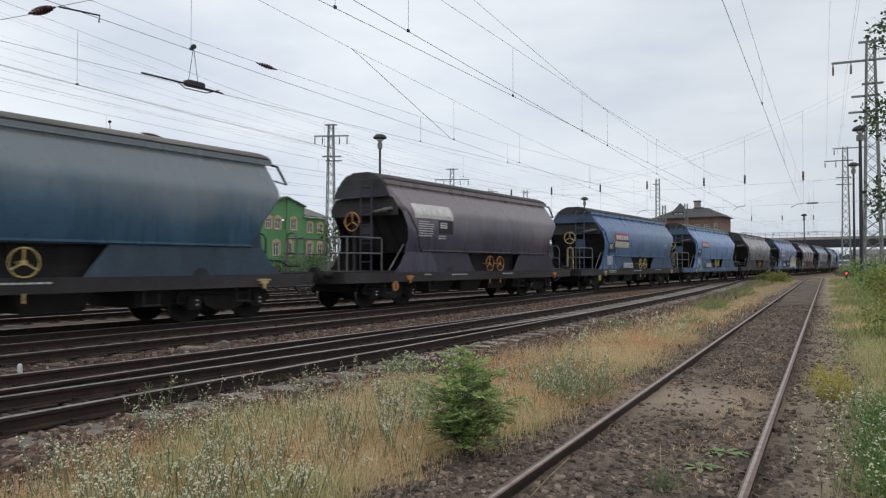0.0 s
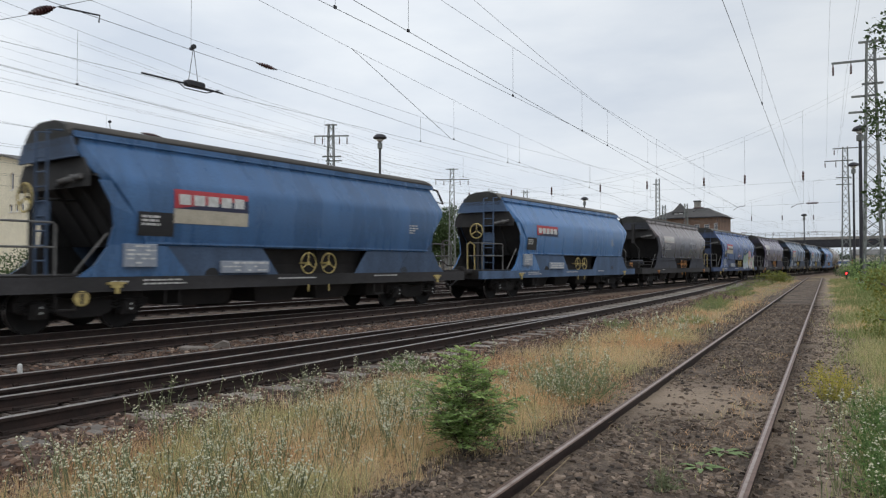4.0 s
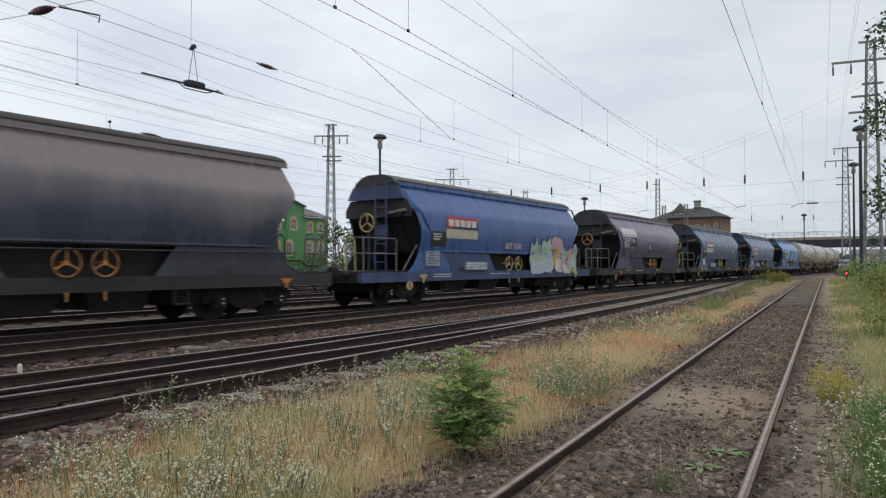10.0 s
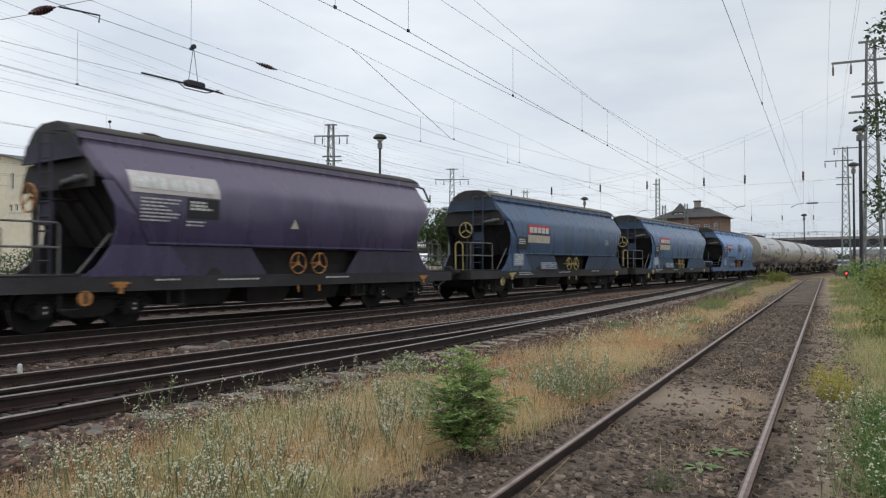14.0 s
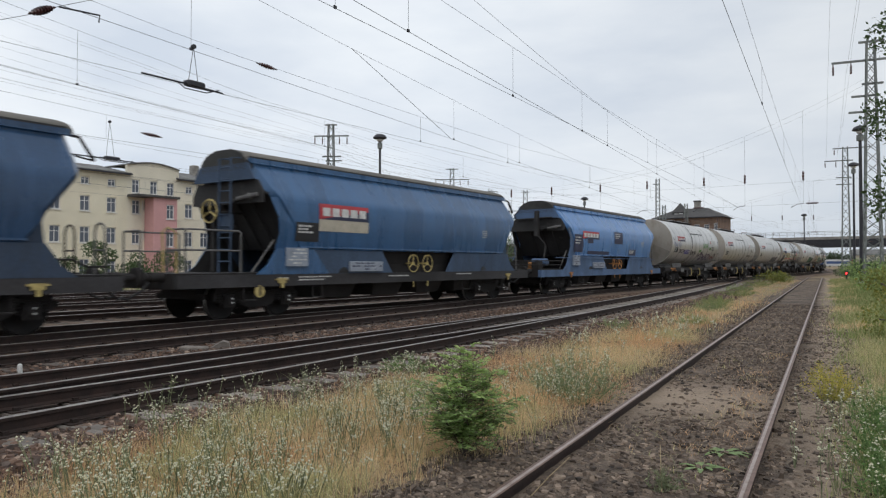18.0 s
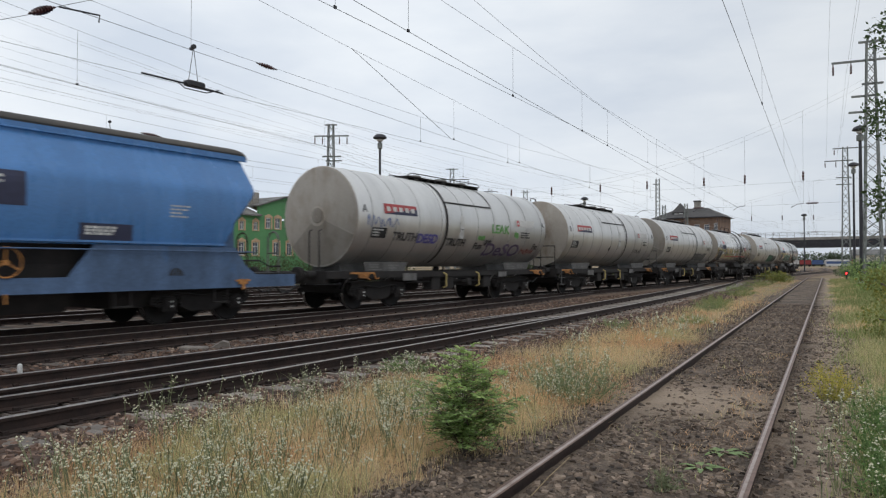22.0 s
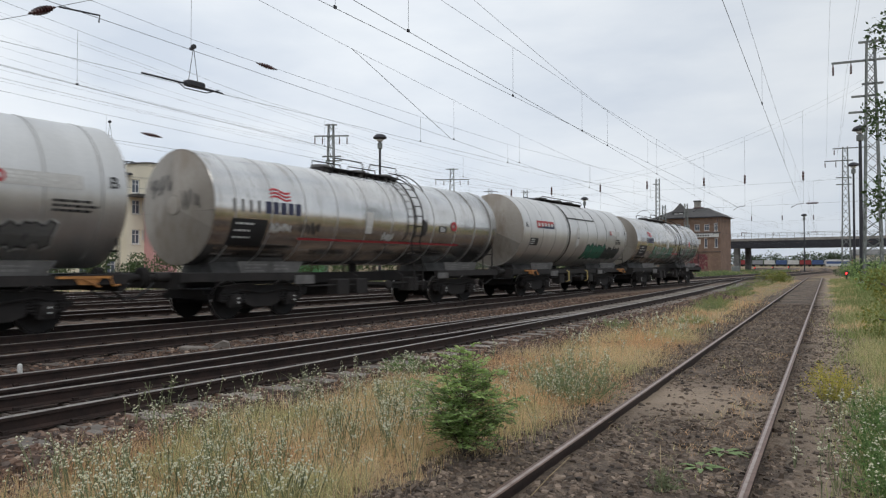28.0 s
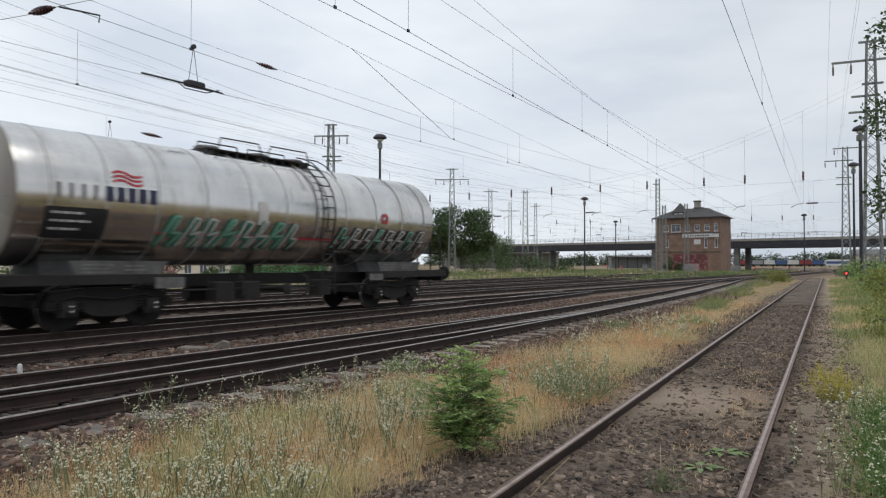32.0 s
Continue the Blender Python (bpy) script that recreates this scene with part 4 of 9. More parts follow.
    part("corner_strut", Shape().tube([(1.25, yf + 3.5, 1.95), (1.2, yf + 2.85, 1.14)], 0.022, 5), M_GRIME, t)
    if not old:
        hand_brake(t, yf, wheel_mat)
    else:
        s = Shape().tube([(-0.8, yf + 2.75, 3.8), (-0.95, yf + 2.6, 3.6), (-0.85, yf + 2.7, 3.3)], 0.035, 6)
        s.tube([(-0.85, yf + 2.7, 3.4), (0.9, yf + 2.75, 3.45)], 0.03, 6)
        s.box(0.1, yf + 2.55, 2.6, 0.26, yf + 2.75, 3.75)
        s.box(-0.1, yf + 2.75, 2.95, 0.6, yf + 2.9, 3.06)
        s.tube([(0.18, yf + 2.6, 2.7), (0.5, yf + 2.9, 2.2), (0.5, yf + 2.6, 1.2)], 0.04, 6)
        part("end_linkage", s, M_SOOT_SHADE, t, "dark rods and cranks of the roof drive")
    for x, y, mat in ((0.95, yr - 0.75, M_GRIME), (-0.3, yr - 0.72, M_RAIL)):
        s = Shape().tube([(x, y, 1.1), (x, y, 2.0), (x - 0.08, y, 2.14), (x - 0.2, y, 2.18), (x - 0.32, y, 2.14), (x - 0.4, y, 2.0), (x - 0.4, y, 1.1)], 0.024, 6)
        s.tube([(x, y, 1.62), (x - 0.4, y, 1.62)], 0.018, 5)
        part("grab_rail", s, mat, t, "bent tubular grab rail")
    part("platform_railing", Shape().tube([(1.1, yr - 2.1, 1.1), (1.1, yr - 2.05, 1.42), (1.1, yr - 1.5, 1.42), (1.1, yr - 1.2, 1.28), (1.1, yr - 0.8, 1.28)], 0.022, 6), M_FRAME, t)
    for y in (yf + 3.6, yr - 2.3):
        s = Shape().box(1.40, y - 0.12, 0.86, 1.46, y + 0.12, 0.98)
        s.box(1.42, y - 0.2, 0.93, 1.46, y + 0.2, 0.97)
        s.box(1.42, y - 0.03, 0.74, 1.46, y + 0.05, 0.88)
        part("brake_setting_handle", s, wheel_mat, t, "coloured brake changeover handle")
    if not old and body is not P_SKY:
        ind = part("brake_indicator", Shape().disc((1.40, yf + 2.9, 0.67), (1, 0, 0), [(0.15, 0), (0.15, 0.03), (0.13, 0.035)], 18), wheel_mat, t, "round coloured brake indicator")
        part("slot", Shape().box(1.434, yf + 2.87, 0.57, 1.44, yf + 2.93, 0.77), M_BLACK, ind)
    for y in (yf + 2.6, yf + 4.9, yr - 5.3, yr - 2.9):
        part("step", Shape().box(1.34, y - 0.2, 0.45, 1.46, y + 0.2, 0.48).box(1.38, y - 0.19, 0.48, 1.40, y - 0.16, 0.8).box(1.38, y + 0.16, 0.48, 1.40, y + 0.19, 0.8), M_FRAME, t)
    s = Shape().disc((0, yf + L * 0.38, 0.55), (0, 1, 0), [(0.2, 0), (0.24, 0.06), (0.24, 0.9), (0.2, 0.96)], 14)
    part("air_tank", s, M_FRAME, t, smooth=True)
    buffers(t, yf, 1)
    buffers(t, yr, -1)
    bogie(t, yf + 3.15)
    bogie(t, yr - 3.15)
    rng = random.Random(int(L * 100) + len(label))
    for kind, *a in tags:
        hopper_marking(t, yf, kind, a, rng)
    return t


def hopper_marking(t, yf, kind, a, rng):
    on = hopper_side
    if kind == "logo":         # two-tone company panel with five pale blocks
        y, z, w, h, strap, faded = a
        y += yf
        m_red, m_navy = (M_PALE, M_PALE) if faded else (M_RED, M_NAVY)
        s = Shape()
        plate(s, on, y, z - h, y + w, z, 0.010, 8)
        sign = part("company_sign", s, m_red, t, "faded pale company panel" if faded else "red and navy company panel")
        if not faded:
            part("lower_field", slant(on, y, z, w, h, 0.014), m_navy, sign)
        for k in range(5):
            q = y + w * (0.055 + 0.183 * k)
            b = Shape()
            plate(b, on, q + w * 0.005, z - h * 0.78, q + w * 0.15, z - h * 0.24, 0.018, 4)
            part("block", b, M_WHITE, sign)
        if strap:
            s = Shape()
            plate(s, on, y, z - h * 1.75, y + w, z - h, 0.010, 6)
            part("lower_strip", s, M_CREAM, sign, "cream strip")
    elif kind == "panel":      # plain panel with bars of small lettering
        y, z, w, h, mat = a
        y += yf
        s = Shape()
        plate(s, on, y, z - h, y + w, z, 0.006)
        pn = part("data_panel", s, mat, t)
        if mat is not M_WHITE and h > 0.25:
            s = Shape()
            stencil(s, on, y + 0.1 * w, z - 0.14 * h, w * 0.7, 3, h * 0.16, rng, 0.05, 0.01)
            part("lettering", s, M_WHITE, pn)
    elif kind == "stencil":
        y, z, w, rows = a
        s = Shape()
        stencil(s, on, yf + y, z, w, rows, 0.075, rng, lift=0.007 if z > 1.1 else 0.026)
        part("lettering", s, M_DULLWHITE, t, "small white stencilled data")
    elif kind == "box":
        y, z, w, h = a
        bd = part("data_board", Shape().chamfer(1.42, yf + y, z - h, 1.50, yf + y + w, z, 0.012), M_BOARD, t, "grey board with small data")
        s = Shape()
        for k in range(int(h / 0.085)):
            a = yf + y + 0.06
            while a < yf + y + w - 0.1:
                d = rng.uniform(0.05, 0.2)
                if rng.random() < 0.72:
                    s.box(1.5005, a, z - 0.065 - 0.085 * k, 1.5015, min(a + d, yf + y + w - 0.05), z - 0.03 - 0.085 * k)
                a += d + 0.04
        part("lettering", s, M_WHITE if rng.random() < 0.6 else M_NAVY, bd)
    elif kind == "mural":
        y0, y1, z0, z1 = a
        mural(t, on, yf + y0, yf + y1, z0, z1, rng)
    elif kind == "words":
        y, z, text, size, nm, col, wide = a
        words(t, on, yf + y, z, text, size, spray(nm, col), wide)
    elif kind == "tag":
        y, z, w, h, nm, col, width = a
        tag(t, on, yf + y, z, w, h, rng, spray(nm, col), width)
    elif kind == "triangle":
        y, z = a
        s = Shape()
        s.add([on(yf + y - 0.14, z - 0.12, 0.007), on(yf + y + 0.14, z - 0.12, 0.007), on(yf + y, z + 0.13, 0.007)], [(0, 1, 2)])
        part("warning_triangle", s, M_CREAM, t)


SPRAY = {}


def spray(name, col):
    if name not in SPRAY:
        SPRAY[name] = surface(name, col, tuple(c * 0.8 for c in col), rough=0.5, scale=2, fine=30, bump=0.0)
    return SPRAY[name]


def mural(t, on, y0, y1, z0, z1, rng):
    """Sprayed piece: broad pastel letter-like shapes with a dark outline."""
    cols = {"p": ("spray_pink", (0.58, 0.36, 0.42)), "m": ("spray_mint", (0.40, 0.55, 0.44)), "b": ("spray_pale_blue", (0.46, 0.54, 0.60)), "w": ("spray_pale_grey", (0.58, 0.58, 0.55)), "y": ("spray_yellow", (0.55, 0.38, 0.04)), "v": ("spray_mauve", (0.48, 0.36, 0.40))}
    shapes = (("m", "0 .3 0 .8 .05 .7 .1 .95 .12 .5 .2 .6 .18 .2"), ("b", ".02 0 .04 .35 .2 .3 .28 .5 .3 .1 .2 0"), ("m", ".2 .45 .22 .9 .3 .8 .36 .98 .38 .5 .3 .4"), ("b", ".3 .1 .31 .55 .42 .6 .46 .15 .36 .05"), ("p", ".4 .62 .43 .96 .5 .98 .6 .92 .65 .72 .63 .5 .56 .42 .5 .5 .53 .68 .47 .72"), ("y", ".44 .3 .47 .62 .55 .68 .57 .55 .52 .5 .52 .22"), ("y", ".31 .3 .31 .42 .38 .42 .38 .32"), ("m", ".65 .5 .67 .68 .74 .6 .8 .64 .79 .44 .7 .4"), ("w", ".52 .1 .53 .42 .6 .45 .68 .12 .62 .04"), ("v", ".62 .1 .64 .44 .74 .42 .73 .1"), ("w", ".7 .02 .72 .3 .82 .1 .86 0 .78 0"), ("p", ".78 .15 .8 .66 .88 .68 .87 .45 .85 .14"), ("m", ".84 .06 .92 .6 .96 .6 1 0 .95 .04 .92 .2 .89 .08"), ("y", ".9 .02 .9 .1 .96 .1 .96 .02"))
    s = Shape()
    for k in range(9):
        u = y0 + (y1 - y0) * (0.06 + 0.11 * k)
        blob(s, on, u, z0 + (z1 - z0) * (0.36 + 0.05 * (k % 3)), (y1 - y0) * 0.085, (z1 - z0) * 0.36, rng, 0.026 + 0.0012 * (k % 3))
    part("sprayed_ground", s, spray("spray_grey_mauve", (0.42, 0.40, 0.44)), t, "pale sprayed ground of the mural")
    for k, (c, text) in enumerate(shapes):
        q = [float(v) for v in text.split()]
        rim = [(y0 + (y1 - y0) * a, z0 + (z1 - z0) * b) for a, b in zip(q[0::2], q[1::2])]
        my, mz = sum(a for a, _ in rim) / len(rim), sum(b for _, b in rim) / len(rim)
        rim = [(my + 1.2 * (a - my), max(z0, mz + 1.15 * (b - mz))) for a, b in rim]
        for f in (0.84, 0.8):
            rim = [(a * u + c * (1 - u), b * u + d * (1 - u)) for (a, b), (c, d) in zip(rim, rim[1:] + rim[:1]) for u in (f, 1 - f)]
        n = len(rim)
        s = Shape()
        cy, cz = sum(a for a, _ in rim) / n, sum(b for _, b in rim) / n
        lift = 0.034 + 0.0015 * (k % 4)
        mid = [((a + cy) / 2, (b + cz) / 2) for a, b in rim]
        s.add([on(cy, cz, lift)] + [on(a, b, lift) for a, b in mid] + [on(a, b, lift) for a, b in rim], [(0, 1 + i, 1 + (i + 1) % n) for i in range(n)] + [(1 + i, 1 + n + i, 1 + n + (i + 1) % n, 1 + (i + 1) % n) for i in range(n)])
        nm, col = cols[c]
        ob = part("sprayed_shape", s, spray(nm, col), t, "sprayed pastel shape")
        s = Shape()
        ribbon(s, on, rim + rim[:1], 0.07, 0.0318)
        part("outline", s, M_NAVY, ob)


def tag(t, on, y, z, w, h, rng, mat, width=0.03, n=16, name="sprayed_tag"):
    """A quick sprayed scrawl."""
    pts = []
    for k in range(n):
        pts.append((y + w * (k / (n - 1)) + rng.uniform(-0.07, 0.07) * w, z + h * (0.5 + 0.5 * (-1) ** k * rng.uniform(0.4, 1))))
    fine = []
    for i in range(len(pts) - 1):
        for q in (0, 0.25, 0.5, 0.75):
            e = q * q * (3 - 2 * q)
            fine.append((pts[i][0] + (pts[i + 1][0] - pts[i][0]) * q, pts[i][1] + (pts[i + 1][1] - pts[i][1]) * e))
    s = Shape()
    ribbon(s, on, fine, width, 0.008)
    part(name, s, mat, t, "scrawled spray-paint tag")


def words(t, on, y, z, text, size, mat, stretch=1.0, bold=0.012, slope=0.0):
    """Sprayed or painted word, bent with the surface."""
    cu = bpy.data.curves.new("letters", "FONT")
    cu.body, cu.size, cu.offset = text, size, bold
    ob = new("letters", cu)
    me = bpy.data.meshes.new_from_object(ob.evaluated_get(bpy.context.evaluated_depsgraph_get()))
    bpy.data.objects.remove(ob)
    for v in me.vertices:
        u, w = v.co.x * stretch, v.co.y + slope * v.co.x
        v.co = on(y + u, z + w, 0.016)
    me.materials.append(mat)
    part("sprayed_word", me, None, t, "sprayed word")


TANK_R, TANK_Z = 1.50, 2.745


def tank_side(y, z, lift=0.0):
    d = max(-1.0, min(1.0, (z - TANK_Z) / TANK_R))
    a = math.asin(d)
    r = TANK_R + lift
    return (r * math.cos(a), y, TANK_Z + r * math.sin(a))


# seams of the cladding, metres behind the front rim
BANDS = (0.63, 1.74, 2.94, 4.2, 5.48, 6.5, 7.64, 8.85, 10.2, 11.55)
BANDS_TURNED = (0.55, 1.72, 2.9, 4.03, 5.33, 6.34, 7.3, 8.86, 9.99, 11.1)
BANDS_LADDER = (0.58, 1.7, 2.85, 4.07, 5.33, 6.48, 7.6, 8.7, 10.0, 11.25, 12.4)


def tank_wagon(L, shell, label, style, tags, end_letters=("A", "B"), turned=False, gaps=None):
    """Four-axle tank wagon: clad barrel with seam bands, dished ends, roof walkway, underframe and bogies."""
    global TANK_R, TANK_Z
    TANK_R, TANK_Z = (1.40, 2.70) if style == "ladder" else (1.50, 2.745)
    t = thing("tank_wagon", label, "tank wagon", "wagons of the freight train")
    yf, yr = -L / 2, L / 2
    g0, g1 = gaps or ((1.2, 1.45) if style == "ladder" else (1.45, 0.87) if turned else (1.75, 0.87))
    a0, a1 = yf + g0, yr - g1
    seg = 56
    s = Shape().disc((0, 0, TANK_Z), (0, 1, 0), [(TANK_R * 0.995, a0), (TANK_R, a0 + 0.012), (TANK_R, a1 - 0.012), (TANK_R * 0.995, a1)], seg)
    part("barrel", s, shell, t, smooth=True)
    for y, sg in ((a0, -1), (a1, 1)):
        prof = [(TANK_R * 0.995, -0.03), (TANK_R * 0.995, 0.012), (TANK_R * 0.97, 0.016), (TANK_R * 0.7, 0.06), (TANK_R * 0.4, 0.10), (TANK_R * 0.2, 0.12), (0.05, 0.125)]
        part("end_dish", Shape().disc((0, y, TANK_Z), (0, sg, 0), prof, seg), M_TANKEND, t, "dull dished tank end", smooth=True)
        part("end_hatch", Shape().disc((0, y + sg * 0.118, TANK_Z + 0.02), (0, sg, 0), [(0.23, 0), (0.23, 0.016), (0.2, 0.024)], 20).box(-0.16, y + sg * 0.135, TANK_Z + 0.0, 0.16, y + sg * 0.15, TANK_Z + 0.05), M_TANKEND, t)
        for k in range(3):
            fan = Shape()
            n = 10
            rr = [(0.97, 0.022), (0.7, 0.066), (0.4, 0.106), (0.2, 0.126)]
            vs = []
            for q, d in rr:
                for m in range(n + 1):
                    a = radians(-22 + 120 * k + 118.5 * m / n)
                    vs.append((TANK_R * q * math.cos(a), y + sg * d, TANK_Z + TANK_R * q * math.sin(a)))
            fan.add(vs, [(p * (n + 1) + m, p * (n + 1) + m + 1, (p + 1) * (n + 1) + m + 1, (p + 1) * (n + 1) + m) for p in range(3) for m in range(n)])
            part("end_sheet", fan, M_TANKEND, t, smooth=True)
        if style == "ladder" and sg < 0:
            ends = lambda u, v, lift: (u, y - 0.13 + 0.058 * math.hypot(u, v - TANK_Z) ** 2 - lift, v)
            ink = spray("spray_black", (0.045, 0.043, 0.045))
            if g0 > 1.4:
                tag(t, ends, -1.05, 3.0, 0.95, 0.5, random.Random(7), ink, 0.03, 11)
                tag(t, ends, -0.95, 2.9, 0.55, 0.35, random.Random(9), ink, 0.026, 6)
                tag(t, ends, 0.3, 2.5, 0.4, 0.65, random.Random(11), ink, 0.024, 6)
                tag(t, ends, 0.75, 2.55, 0.2, 0.5, random.Random(12), ink, 0.024, 4)
            else:
                tag(t, ends, -1.0, 1.75, 1.1, 1.5, random.Random(7), spray("spray_white", (0.62, 0.62, 0.60)), 0.035, 22)
        part("end_seam", Shape().tube([(-1.42, y + sg * 0.018, TANK_Z - 0.12), (-0.3, y + sg * 0.115, TANK_Z - 0.12), (0.3, y + sg * 0.115, TANK_Z - 0.12), (1.42, y + sg * 0.018, TANK_Z - 0.12)], 0.012, 5), M_TANKEND, t)
    seams = BANDS_LADDER if style == "ladder" else BANDS_TURNED if turned else BANDS
    for y in [a0 + q for q in seams]:
        part("band", Shape().disc((0, y - 0.025, TANK_Z), (0, 1, 0), [(TANK_R - 0.01, 0.008), (TANK_R + 0.008, 0.012), (TANK_R + 0.008, 0.038), (TANK_R - 0.01, 0.042)], seg), M_BAND, t, "seam band of the cladding", smooth=True)
    # strap round the middle with the panel below the dome
    c = (a0 + a1) / 2 - (0.14 if style == "ladder" and g0 > 1.4 else 0)
    if style == "panel":
        s = Shape()
        k1 = -1 if turned else 1      # the broad strap sits on the far side of the panel on a wagon that runs the other way round
        ys, ye = c - 1.47 * k1, c + 1.65 * k1
        ribbon(s, tank_side, [(ys, TANK_Z - 1.35 + 2.75 * k / 24) for k in range(25)], 0.11, 0.02)
        ribbon(s, tank_side, [(ys, 3.42), (ye, 3.42)], 0.05, 0.02)
        ribbon(s, tank_side, [(ye, 3.42), (ye, 3.65), (ye, 3.85), (ye, 4.0), (ye, 4.15)], 0.04, 0.02)
        part("panel_frame", s, M_FRAME, t, "dark frame of the middle panel")
        yp = ys + 0.95 * k1
        s = Shape()
        vs = [tank_side(yp + d, z, 0.012) for z, w in ((2.15, 0.08), (2.25, 0.14), (2.5, 0.14), (2.75, 0.14), (2.95, 0.12), (3.02, 0.06)) for d in (-w, w)]
        s.add(vs, [(2 * m, 2 * m + 1, 2 * m + 3, 2 * m + 2) for m in range(5)])
        pp = part("paper_pocket", s, M_DULLWHITE, t, "pale elongated patch on the cladding")
        s = Shape()
        ribbon(s, tank_side, [(yp - 0.14, 2.56), (yp, 2.52), (yp + 0.14, 2.56)], 0.025, 0.018)
        part("chevron", s, M_BLACK, pp)
    # roof walkway
    top = TANK_Z + TANK_R
    w0, w1 = (c - 1.7, c + 1.75) if style == "ladder" else (c - 2.3, c + 2.3)
    s = Shape().box(-0.42, w0, top + 0.045, 0.42, w1, top + 0.075)
    walk_top = part("walkway", s, M_FRAME, t, "dark roof walkway grating")
    for k in range(12):
        y = w0 + (w1 - w0) * (k + 0.1) / 11.2
        part("bearer", Shape().box(-0.4, y - 0.02, top - 0.06, 0.4, y + 0.02, top + 0.045), M_FRAME, walk_top)
    for y in (c - 1.4, c + 0.2, c + 1.5):
        part("dome_cover", Shape().disc((0, y, top - 0.03), (0, 0, 1), [(0.3, 0), (0.3, 0.16), (0.26, 0.2), (0.1, 0.22)], 18), M_GRIME, t)
    hi = top + (0.36 if style == "ladder" else 0.17)
    for sx in (-0.45, 0.45):
        if style == "ladder":
            for q0, q1 in ((-1.4, 0.0), (0.2, 1.7)):
                part("walkway_rail", Shape().tube([(sx, c + q0, top + 0.06), (sx, c + q0 + 0.1, hi), (sx, c + q1 - 0.1, hi), (sx, c + q1, top + 0.06)], 0.02, 5), M_FRAME, t)
        else:
            part("walkway_rail", Shape().tube([(sx, c - 2.3, top + 0.08), (sx, c - 2.1, hi), (sx, c + 2.1, hi), (sx, c + 2.3, top + 0.08)], 0.018, 5), M_FRAME, t)
    if style == "ladder":
        for sgn in (1, -1):
            s = Shape()
            arc = [tank_side(0, TANK_Z + TANK_R * math.sin(radians(q)), 0.12) for q in range(84, -31, -12)]
            for dy in (1.22, 1.67):
                pts = [(sgn * x, c + dy, z) for x, _, z in arc] + [(sgn * 1.5, c + dy, 1.2), (sgn * 1.5, c + dy, 0.5)]
                s.tube(pts, 0.022, 6)
                s.tube([(sgn * (x + 0.3), c + dy, z + 0.06) for x, _, z in arc[:5]], 0.018, 5)
            for q in range(78, -31, -12):
                x, _, z = tank_side(0, TANK_Z + TANK_R * math.sin(radians(q)), 0.12)
                s.tube([(sgn * x, c + 1.22, z), (sgn * x, c + 1.67, z)], 0.017, 5)
            for z in (1.6, 1.3, 1.0, 0.7):
                s.tube([(sgn * 1.5, c + 1.22, z), (sgn * 1.5, c + 1.67, z)], 0.017, 5)
            part("side_ladder", s, M_FRAME, t, "black ladder curving over the barrel")
        s = Shape().tube([(1.15, yr - 0.7, 1.1), (1.15, yr - 0.7, 2.25), (1.05, yr - 0.7, 2.33), (0.2, yr - 0.7, 2.33), (0.2, yr - 0.7, 1.1)], 0.026, 6)
        s.tube([(1.15, yr - 0.7, 1.7), (0.2, yr - 0.7, 1.7)], 0.02, 6).tube([(0.75, yr - 0.7, 1.1), (0.75, yr - 0.7, 2.33)], 0.022, 6)
        part("platform_railing", s, M_FRAME, t, "dark pipe railing of the end platform")
    else:
        s = Shape()
        for sx in (-0.2, 0.2):
            part("handhold", Shape().tube([(sx, yf + 1.5, 1.1), (sx, yf + 1.5, 2.3), (sx, yf + 1.6, 2.35)], 0.02, 6), M_FRAME, t)
        s.tube([(1.2, yr - 0.75, 1.1), (1.2, yr - 0.75, 2.1), (0.3, yr - 0.75, 2.1), (0.3, yr - 0.75, 1.1)], 0.022, 6)
        s.tube([(1.2, yr - 0.75, 1.6), (0.3, yr - 0.75, 1.6)], 0.02, 6)
        part("platform_railing", s, M_FRAME, t)
    if turned:
        s = Shape()
        for sx in (-0.72, -0.32):
            s.tube([(sx, yf + 1.2, 1.1), (sx, yf + 1.2, 4.1), (sx, yf + 1.3, 4.38), (sx, yf + 1.75, 4.38), (sx, yf + 1.85, 4.2)], 0.022, 6)
        for k in range(10):
            s.tube([(-0.72, yf + 1.2, 1.4 + 0.3 * k), (-0.32, yf + 1.2, 1.4 + 0.3 * k)], 0.016, 5)
        part("end_ladder", s, M_SADDLE, t, "grey steel ladder at the tank end")
        s = Shape().tube([(1.15, yf + 0.75, 1.1), (1.15, yf + 0.75, 2.15), (-0.9, yf + 0.75, 2.15), (-0.9, yf + 0.75, 1.1)], 0.024, 6)
        s.tube([(1.15, yf + 0.75, 1.65), (-0.9, yf + 0.75, 1.65)], 0.02, 6)
        s.tube([(0.1, yf + 0.75, 1.1), (0.1, yf + 0.75, 2.15)], 0.02, 6)
        part("platform_railing", s, M_FRAME, t)
        part("instrument_box", Shape().chamfer(0.1, yf + 1.22, 2.55, 0.42, yf + 1.4, 2.95, 0.03), M_GRIME, t)
        part("platform_step", Shape().box(1.3, yf + 0.75, 0.42, 1.46, yf + 1.15, 0.46).box(1.3, yf + 0.75, 0.72, 1.46, yf + 1.15, 0.76).box(1.36, yf + 0.93, 0.42, 1.4, yf + 0.97, 1.1), M_SADDLE, t)
    # saddles
    for y in (yf + 3.2, yr - 3.0):
        n = 16
        prof = [(TANK_R * math.sin(radians(q)), TANK_Z - TANK_R * math.cos(radians(q)) + 0.0) for q in range(-20, 21, 4)]
        s = Shape().prism([(x * 1.0, z + 0.01) for x, z in prof] + [(0.62, 1.1), (-0.62, 1.1)], y - 1.2, y + 1.2, "y")
        part("saddle", s, M_SADDLE, t)
